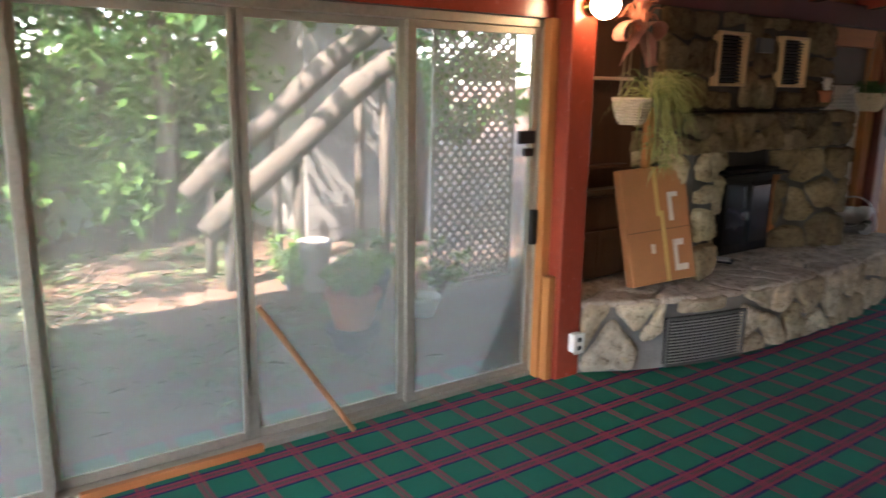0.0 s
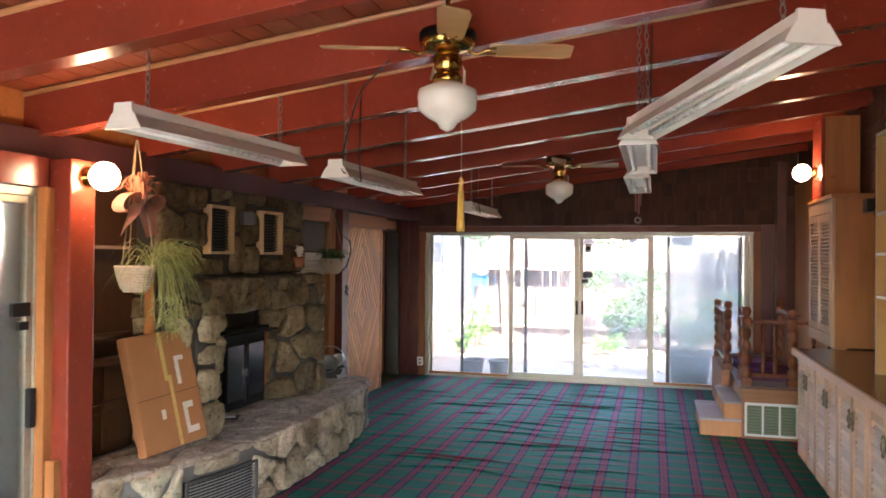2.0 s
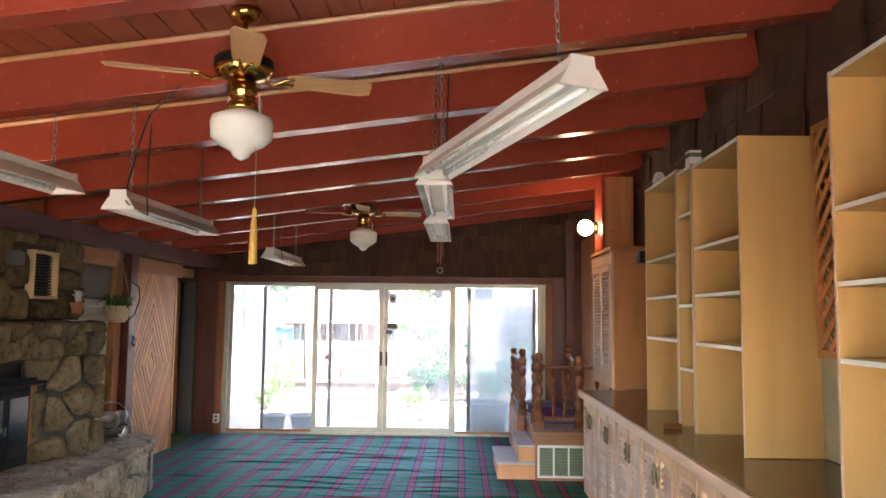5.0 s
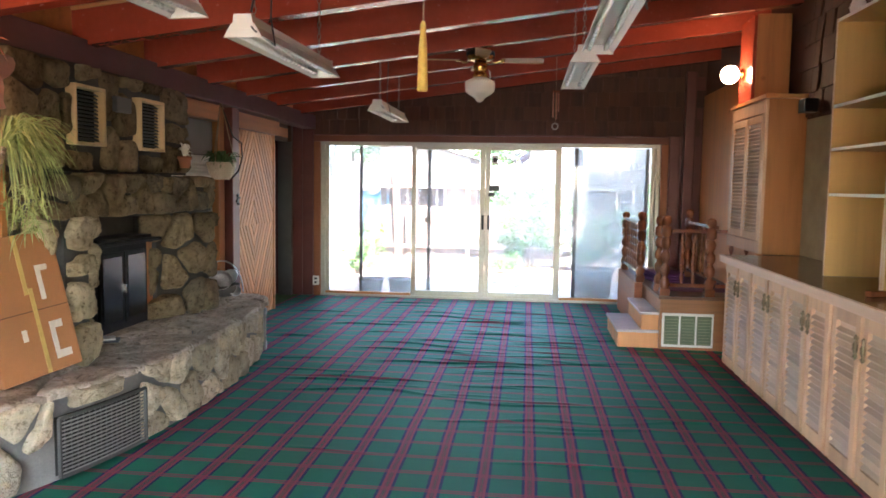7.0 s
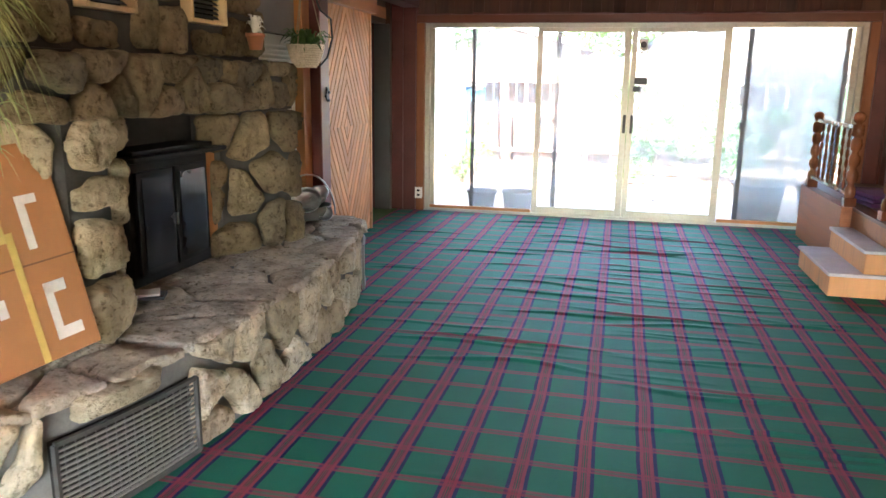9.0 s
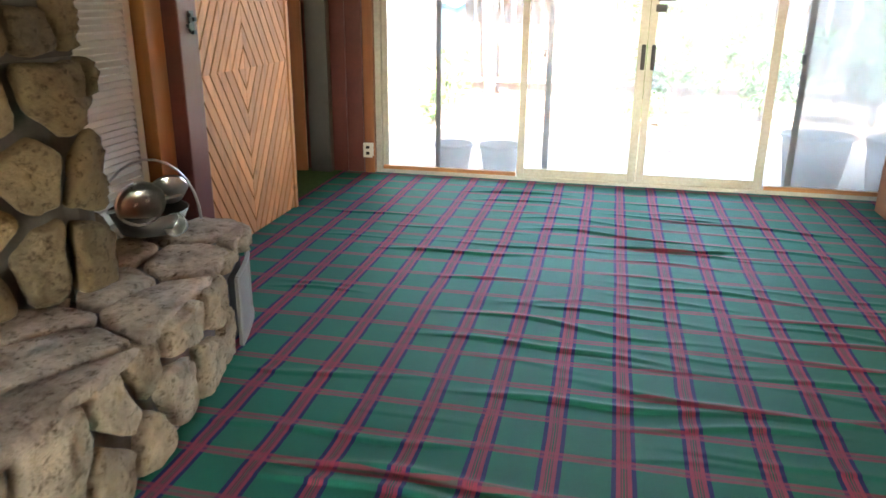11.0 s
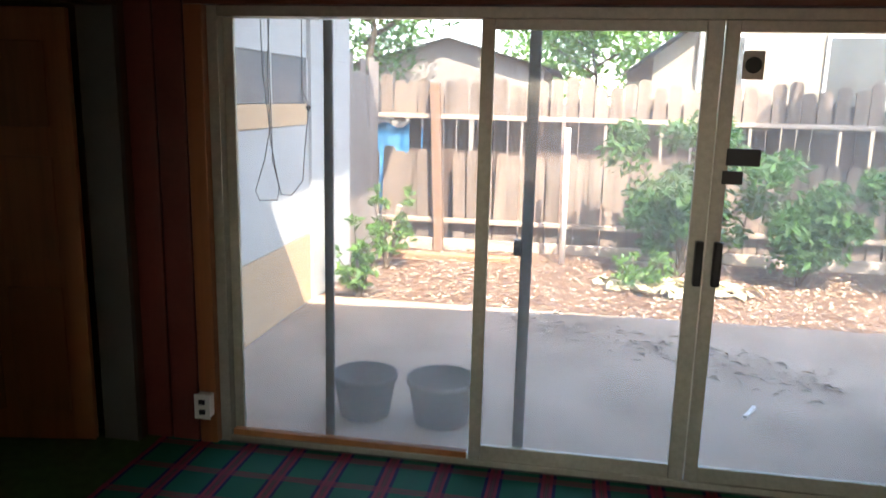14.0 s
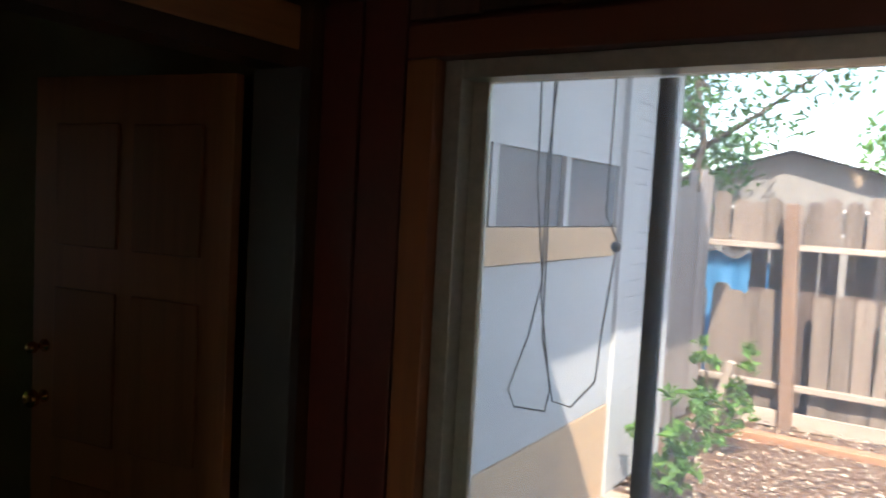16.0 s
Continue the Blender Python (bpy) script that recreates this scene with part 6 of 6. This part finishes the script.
# black cords hanging outside the glass
bm = bmesh.new()
tube(bm, [(0.145, 0.22, 2.66), (0.165, 0.22, 1.75), (0.195, 0.22, 1.5), (0.165, 0.22, 1.35), (0.115, 0.22, 1.20), (0.135, 0.22, 1.155), (0.225, 0.22, 1.16), (0.235, 0.22, 1.22), (0.195, 0.22, 1.45), (0.190, 0.22, 1.8), (0.245, 0.22, 2.66)], 0.0026, 6)
solid("hanging_wire", bm, BLACK, "black wire loop hanging outside the glass", "wire", smooth=True)
bm = bmesh.new()
tube(bm, [(0.365, 0.22, 2.66), (0.355, 0.22, 1.68), (0.385, 0.22, 1.62), (0.385, 0.22, 1.58), (0.365, 0.22, 1.4), (0.355, 0.22, 1.26), (0.295, 0.22, 1.185), (0.245, 0.22, 1.19), (0.205, 0.22, 1.35), (0.200, 0.22, 1.7), (0.185, 0.22, 2.66)], 0.0026, 6)
bmesh.ops.create_uvsphere(bm, u_segments=8, v_segments=6, radius=0.014, matrix=Matrix.Translation((0.386, 0.22, 1.60)))
solid("hanging_wire", bm, BLACK, "knotted black wire hanging outside the glass", "wire", smooth=True)


def tub(x, y, r, h, label):
    t = thing("plastic_tub", label, "tub", pose(x, y, -0.07), group="patio tubs")
    bm = bmesh.new()
    lathe(bm, [(r * 0.8, 0), (r, h - 0.03), (r * 1.06, h - 0.03), (r * 1.06, h), (r * 0.97, h), (r * 0.78, 0.03)], 24)
    part("tub_wall", bm, paint("slate_plastic", (0.045, 0.045, 0.05), 0.7, spec=0.1), t, smooth=True)


tub(0.55, 0.62, 0.17, 0.24, "dark slate plastic tub on the patio")
tub(0.98, 0.62, 0.18, 0.25, "dark slate plastic tub on the patio")
tub(3.62, 0.62, 0.27, 0.46, "large slate plastic tub on the patio")
tub(4.27, 0.66, 0.25, 0.44, "large slate plastic tub on the patio")


# foliage
def foliage(name, cols):
    m = Mat(name, 0.55, spec=0.3)
    g = m.n("NewGeometry")
    m.color(m.ramp(g.outputs["Random Per Island"], [(k / (len(cols) - 1), c) for k, c in enumerate(cols)]))
    t = m.n("BsdfTranslucent")
    t.inputs["Color"].default_value = (*dark(cols[-1], 1.6), 1)
    mx = m.n("MixShader", Fac=0.35)
    m.l(m.b.outputs[0], mx.inputs[1]), m.l(t.outputs[0], mx.inputs[2])
    m.l(mx.outputs[0], m.t.nodes["Material Output"].inputs["Surface"])
    return m.m


LEAF = foliage("leaf_green", [(0.05, 0.11, 0.02), (0.09, 0.19, 0.035), (0.16, 0.30, 0.06)])
LEAFB = foliage("leaf_deep_green", [(0.022, 0.06, 0.016), (0.04, 0.10, 0.022), (0.07, 0.16, 0.035)])
BARK = wood("bark", (0.10, 0.075, 0.055), "z", 0.95, 0.5, 0.6)


def leaves(bm, centre, radius, n, size, r, flat=0.7):
    for _ in range(n):
        d = Vector((r.gauss(0, 1), r.gauss(0, 1), r.gauss(0, 1))).normalized() * radius * r.random() ** 0.45
        p = Vector(centre) + Vector((d.x, d.y, d.z * flat))
        s = size * r.uniform(0.6, 1.3)
        t = Matrix.Translation(p) @ Euler((r.uniform(-1, 1), r.uniform(-1, 1), r.uniform(0, 6.28))).to_matrix().to_4x4()
        vs = [bm.verts.new(t @ Vector(q)) for q in ((-s, 0, 0), (-0.1 * s, -0.42 * s, 0.08 * s), (s, 0, -0.1 * s), (-0.1 * s, 0.42 * s, 0.08 * s))]
        bm.faces.new(vs)


def tree(x, y, h, spread, n, seed, size=0.09, material=None, low=0.35, name="tree", label="leafy green tree with a dark trunk"):
    r = random.Random(seed)
    t = thing(name, label, "tree", pose(x, y, -0.15))
    bm = bmesh.new()
    bend = [Vector((0.12 * h * 0.1 * r.uniform(-1, 1) * k, 0.012 * h * r.uniform(-1, 1) * k, h * 0.8 * k / 5)) for k in range(6)]
    tube(bm, bend, [0.035 * h * (1 - 0.15 * k) * 0.5 for k in range(6)], 10)
    tips = []
    for k in range(9):
        z = h * (low + 0.5 * k / 9)
        a = r.uniform(0, 6.28)
        base = bend[min(5, int(z / (h * 0.8) * 5))]
        ln = spread * r.uniform(0.5, 1.0) * (1.1 - 0.5 * k / 9)
        end = Vector((base.x + ln * math.cos(a), base.y + ln * math.sin(a), z + ln * r.uniform(0.2, 0.7)))
        mid = (Vector((base.x, base.y, z)) + end) / 2 + Vector((0, 0, -0.05 * ln))
        tube(bm, [Vector((base.x, base.y, z - 0.1)), mid, end], [0.009 * h, 0.006 * h, 0.002 * h], 6)
        tips += [end, mid]
    part("trunk", bm, BARK, t, smooth=True)
    tips += [Vector((r.gauss(0, spread * 0.4), r.gauss(0, spread * 0.4), h * r.uniform(0.7, 1.0))) for _ in range(6)]
    bm = bmesh.new()
    for p in tips:
        leaves(bm, p, spread * r.uniform(0.28, 0.45), n // len(tips), size, r)
    tagged(part("crown", bm, material or LEAF, t), kind="stuff")


def shrub(x, y, h, w, n, seed, size=0.045, material=None, label="leafy green shrub"):
    r = random.Random(seed)
    s = thing("shrub", label, "shrub", pose(x, y, -0.12))
    bm = bmesh.new()
    tops = []
    for k in range(12):
        a, ln = r.uniform(0, 6.28), w * r.uniform(0.2, 0.9)
        end = Vector((ln * math.cos(a), ln * math.sin(a) * 0.7, h * r.uniform(0.35, 1.0)))
        tube(bm, [Vector((0, 0, 0)), end * 0.5 + Vector((0, 0, 0.1 * h)), end], [0.012, 0.008, 0.003], 5)
        tops += [end, end * 0.6]
    part("stems", bm, BARK, s)
    bm = bmesh.new()
    for p in tops:
        leaves(bm, p, w * r.uniform(0.2, 0.36), n // len(tops), size, r)
    tagged(part("crown", bm, material or LEAF, s), kind="stuff")


shrub(-0.18, 3.0, 0.75, 0.26, 420, 1, 0.05, label="young green bush growing beside the wing")
shrub(-0.25, 4.3, 1.0, 0.3, 400, 2, 0.05, label="young green bush before the fence")
shrub(2.75, 4.7, 1.6, 0.85, 3600, 3, 0.06, LEAFB, label="large green shrub before the fence")
shrub(3.9, 4.6, 1.25, 0.85, 3000, 4, 0.06, LEAFB, label="wide green shrub before the fence")
shrub(2.3, 4.1, 0.35, 0.35, 420, 5, 0.04, label="low pale green weeds in the sun")
shrub(5.2, 4.4, 1.6, 0.9, 1500, 6, 0.06, LEAFB, label="large green shrub before the fence")
# Crown out of view, placed along the sun's direction to shade the fence.
tree(7.3, 3.3, 6.8, 2.3, 6500, 26, 0.13, LEAFB, 0.55, label="broad green tree shading the end of the fence")
tree(-2.2, 10.5, 6.2, 2.3, 6000, 21, 0.085, LEAFB)
tree(-6.5, 13.0, 7.0, 2.8, 3000, 22, 0.15)
tree(2.2, 21.0, 5.2, 3.2, 3600, 23, 0.16, label="distant round green tree")
tree(5.5, 24.0, 5.6, 3.4, 3200, 24, 0.17, label="distant round green tree")
tree(-7.5, 24.0, 6.5, 3.6, 3000, 25, 0.17, label="distant round green tree")


# neighbours' houses
def gable_house(x0, x1, y0, y1, eave, ridge, wall_mat, roof_mat, label, windows):
    h = thing("neighbour_house", label, "house", pose(0, 0, 0))
    xm = (x0 + x1) / 2
    bm = bmesh.new()
    poly = [(x0, -0.2), (x1, -0.2), (x1, eave), (xm, ridge), (x0, eave)]
    a, b = [bm.verts.new((x, y0, z)) for x, z in poly], [bm.verts.new((x, y1, z)) for x, z in poly]
    bm.faces.new(a), bm.faces.new(b)
    for k in range(5):
        bm.faces.new((a[k], a[(k + 1) % 5], b[(k + 1) % 5], b[k]))
    part("wall", bm, wall_mat, h)
    for s, xe in ((-1, x0), (1, x1)):
        d = Vector((xe - xm, 0, eave - ridge)).normalized()
        e = Vector((xe, 0, eave)) + d * 0.35
        bm = bmesh.new()
        vs = [bm.verts.new((xm, y0 - 0.3, ridge + 0.03)), bm.verts.new((e.x, y0 - 0.3, e.z + 0.03)), bm.verts.new((e.x, y1 + 0.3, e.z + 0.03)), bm.verts.new((xm, y1 + 0.3, ridge + 0.03))]
        f = bm.faces.new(vs)
        bmesh.ops.solidify(bm, geom=[f], thickness=-0.12)
        part("roof", bm, roof_mat, h)
    for wx, wz, ww, wh in windows:
        w = part("window", B(wx, y0 - 0.05, wz, wx + ww, y0 - 0.01, wz + wh, bevel=0.006), WHITE, h)
        part("pane", B(wx + 0.05, y0 - 0.056, wz + 0.05, wx + ww - 0.05, y0 - 0.052, wz + wh - 0.05), paint("house_window", (0.05, 0.055, 0.06), 0.1), w)


ROOFING = paint("roof_shingle", (0.13, 0.11, 0.10), 0.95, 0.35, 8)
gable_house(-3.4, 0.9, 14.0, 20.0, 2.35, 2.95, paint("grey_wall", (0.26, 0.23, 0.20), 0.9), ROOFING, "low grey-brown neighbouring house behind the fence", ((-2.5, 1.3, 0.5, 0.6), (-0.6, 1.4, 0.7, 0.5)))
gable_house(2.75, 8.5, 9.0, 15.0, 2.35, 4.6, paint("beige_stucco", (0.32, 0.27, 0.20), 0.9, 0.12, 3), ROOFING, "beige stucco neighbouring house beyond the fence", ((3.5, 1.6, 0.6, 1.1), (5.2, 1.6, 0.9, 1.1)))
bm = bmesh.new()
tube(bm, [(3.35, 8.85, 2.95), (3.42, 8.9, 2.75), (3.42, 8.92, 0)], 0.04, 8)
solid("downspout", bm, WHITE, "white downspout on the beige house", "downspout", smooth=True)

# ---- yard beside the sliding door ----
for k, (x, y, h, sp, n) in enumerate(((-6.0, -11.5, 7.5, 2.6, 4200), (-5.6, -7.6, 8.0, 2.8, 4200), (-8.2, -9.4, 9.0, 3.2, 4000), (-7.5, -4.6, 8.5, 3.0, 3600), (-4.2, -13.6, 8.0, 2.8, 3600), (-9.5, -13.0, 9.0, 3.4, 3200), (-11.5, -7.0, 9.5, 3.6, 3000), (-4.0, -5.2, 7.0, 2.6, 3600))):
    tree(x, y, h, sp, n, 100 + k, 0.13, LEAFB if k % 2 else LEAF, 0.32)
for k, (x, y, h, w) in enumerate(((-5.2, -9.6, 1.5, 0.9), (-5.6, -8.4, 1.9, 0.9), (-4.9, -10.8, 1.2, 0.9), (-6.6, -10.2, 2.2, 1.2), (-6.8, -8.9, 2.4, 1.2), (-6.4, -12.2, 2.0, 1.2), (-7.0, -7.0, 2.4, 1.2), (-2.7, -7.35, 0.5, 0.35), (-2.4, -6.6, 0.6, 0.4), (-1.9, -6.3, 0.5, 0.35))):
    shrub(x, y, h, w, 1500 if w > 0.5 else 500, 200 + k, 0.06 if w > 0.5 else 0.035, LEAF if k % 2 else LEAFB, "green undergrowth beneath the trees" if w > 0.5 else "small green garden plant")


def woodland(name, n, x0, x1, y0, y1, z0, z1, seed, size, material, label):
    """Far and high foliage nobody could count: clumps of leaves."""
    r = random.Random(seed)
    bm = bmesh.new()
    for _ in range(n // 45):
        c = (r.uniform(x0, x1), r.uniform(y0, y1), z0 + (z1 - z0) * r.random() ** 1.2)
        leaves(bm, c, r.uniform(0.35, 0.85), 45, size, r, 0.6)
    tagged(part(name, bm, material, None), label, "woodland", kind="stuff")


woodland("woodland", 30000, -14.0, -7.0, -19.0, -1.0, 0.2, 8.5, 301, 0.13, LEAFB, "dense green woodland beyond the yard")
woodland("woodland", 18000, -7.5, -4.4, -15.0, -6.4, 0.3, 5.0, 302, 0.085, LEAF, "sunlit green leaves under the trees")
# Three canopies above the view, added to shade and dapple the yard.
woodland("woodland", 4500, -9.0, -2.2, -18.0, -9.5, 5.0, 8.5, 303, 0.16, LEAFB, "dense green tree canopy over the yard")
woodland("woodland", 2200, -8.0, -2.0, -9.5, -3.5, 4.6, 8.0, 304, 0.16, LEAF, "dense green tree canopy over the yard")
woodland("woodland", 1300, -5.0, 0.3, -17.0, -11.9, 4.4, 7.2, 305, 0.16, LEAFB, "dense green tree canopy beside the house")
woodland("woodland", 13000, -7.5, -4.2, -14.0, -5.0, 3.0, 7.5, 306, 0.10, LEAF, "sunlit green leaves of the yard trees")
woodland("woodland", 22000, -17.0, -11.5, -22.0, 4.0, 0.0, 11.0, 307, 0.30, LEAFB, "dense dark green woodland far behind the yard")


def garden_shed():
    """A low shed of dim lapped boards behind the garden stair."""
    g = thing("garden_shed", "dim grey-brown lap-board shed behind the garden", "shed")
    SHED = wood("shed_board", (0.24, 0.21, 0.18), "y", 0.9, 0.4)
    part("wall", B(-6.2, -6.35, -0.2, -4.43, -5.0, 2.6), SHED, g)
    me = mesh_of("board", B(-4.425, -6.36, 0, -4.40, -5.0, 0.14, bevel=0.004), SHED)
    for k in range(19):
        o = new("board", me)
        o.parent = g
        o.matrix_basis = pose(0, 0, -0.1 + 0.143 * k)
    part("roof", B(-6.5, -6.6, 2.62, -4.2, -4.8, 2.74, bevel=0.01), ROOFING, g)


garden_shed()
LOG = wood("pale_log", (0.095, 0.075, 0.058), "y", 0.9, 0.4, 0.6)
for k, (dx, dz) in enumerate(((0, 0), (-0.5, 0.25))):
    lg = thing("log_rail", "pale weathered log sloping up beside a garden stair", "log", group="stair logs")
    bm = bmesh.new()
    tube(bm, [(-3 + dx, -7.95, 0.42 + dz), (-3.03 + dx, -7.6, 0.72 + dz), (-2.98 + dx, -7.1, 1.12 + dz), (-3.03 + dx, -6.5, 1.62 + dz), (-3 + dx, -6.1, 1.9 + dz), (-3.02 + dx, -5.6, 2.34 + dz)], [0.10, 0.115, 0.10, 0.125, 0.11, 0.10], 12)
    part("log", bm, LOG, lg, smooth=True)
    for y, z in ((-7.75, 0.6), (-7.1, 1.1), (-6.2, 1.85)):
        bm = bmesh.new()
        tube(bm, [(-3 + dx, y, -0.2), (-3 + dx, y, z + dz)], 0.05, 8)
        part("log_post", bm, LOG, lg, smooth=True)
LATTICE = paint("white_lattice", (0.80, 0.78, 0.74), 0.7, 0.15)
lat = lattice_panel(-6.35, -5.45, -0.05, 2.25, -2.0, 0.10, LATTICE, "white garden lattice panel standing in the yard", "garden_lattice")


def garden_pot(x, y, r, h, c, label, plant=True, seed=1):
    p = thing("garden_pot", label, "pot", pose(x, y, -0.10), group="garden pots")
    bm = bmesh.new()
    lathe(bm, [(r * 0.65, 0), (r * 0.95, h * 0.82), (r * 1.08, h * 0.82), (r * 1.08, h), (r * 0.95, h), (r * 0.9, h * 0.85)], 22)
    part("pot", bm, paint("pot_clay", c, 0.8), p, smooth=True)
    if plant:
        bm = bmesh.new()
        leaves(bm, (0, 0, h + 0.08), r * 1.1, 160, 0.04, random.Random(seed))
        tagged(part("plant", bm, LEAF, p), kind="stuff")


garden_pot(-1.05, -7.62, 0.17, 0.20, (0.03, 0.03, 0.03), "dark pot standing below a clay pot", False)
pot2 = thing("clay_pot", "terracotta pot with a green plant on a dark pot", "pot", pose(-1.05, -7.62, 0.095))
bm = bmesh.new()
lathe(bm, [(0.12, 0), (0.17, 0.2), (0.19, 0.2), (0.19, 0.25), (0.165, 0.25), (0.16, 0.21)], 22)
part("pot", bm, paint("terracotta_pot", (0.40, 0.15, 0.08), 0.8), pot2, smooth=True)
bm = bmesh.new()
leaves(bm, (0, 0, 0.36), 0.2, 260, 0.045, random.Random(9))
tagged(part("plant", bm, LEAF, pot2), kind="stuff")
garden_pot(-1.9, -7.0, 0.16, 0.3, (0.10, 0.16, 0.14), "blue-green glazed pot in the yard", True, 2)
garden_pot(-1.5, -6.75, 0.13, 0.16, (0.6, 0.58, 0.54), "small white pot in the yard", False, 3)
garden_pot(-2.6, -7.15, 0.14, 0.45, (0.32, 0.27, 0.22), "tall pale stone urn in the yard", False, 4)
bm = bmesh.new()
bmesh.ops.create_icosphere(bm, subdivisions=3, radius=0.2)
for v in bm.verts:
    v.co *= 1 + 0.2 * noise.noise(v.co * 4)
    v.co.z *= 0.6
solid("pale_boulder", bm, STONE, "pale rounded boulder among the garden plants", "boulder", m=pose(-2.3, -7.0, 0.0), smooth=True)
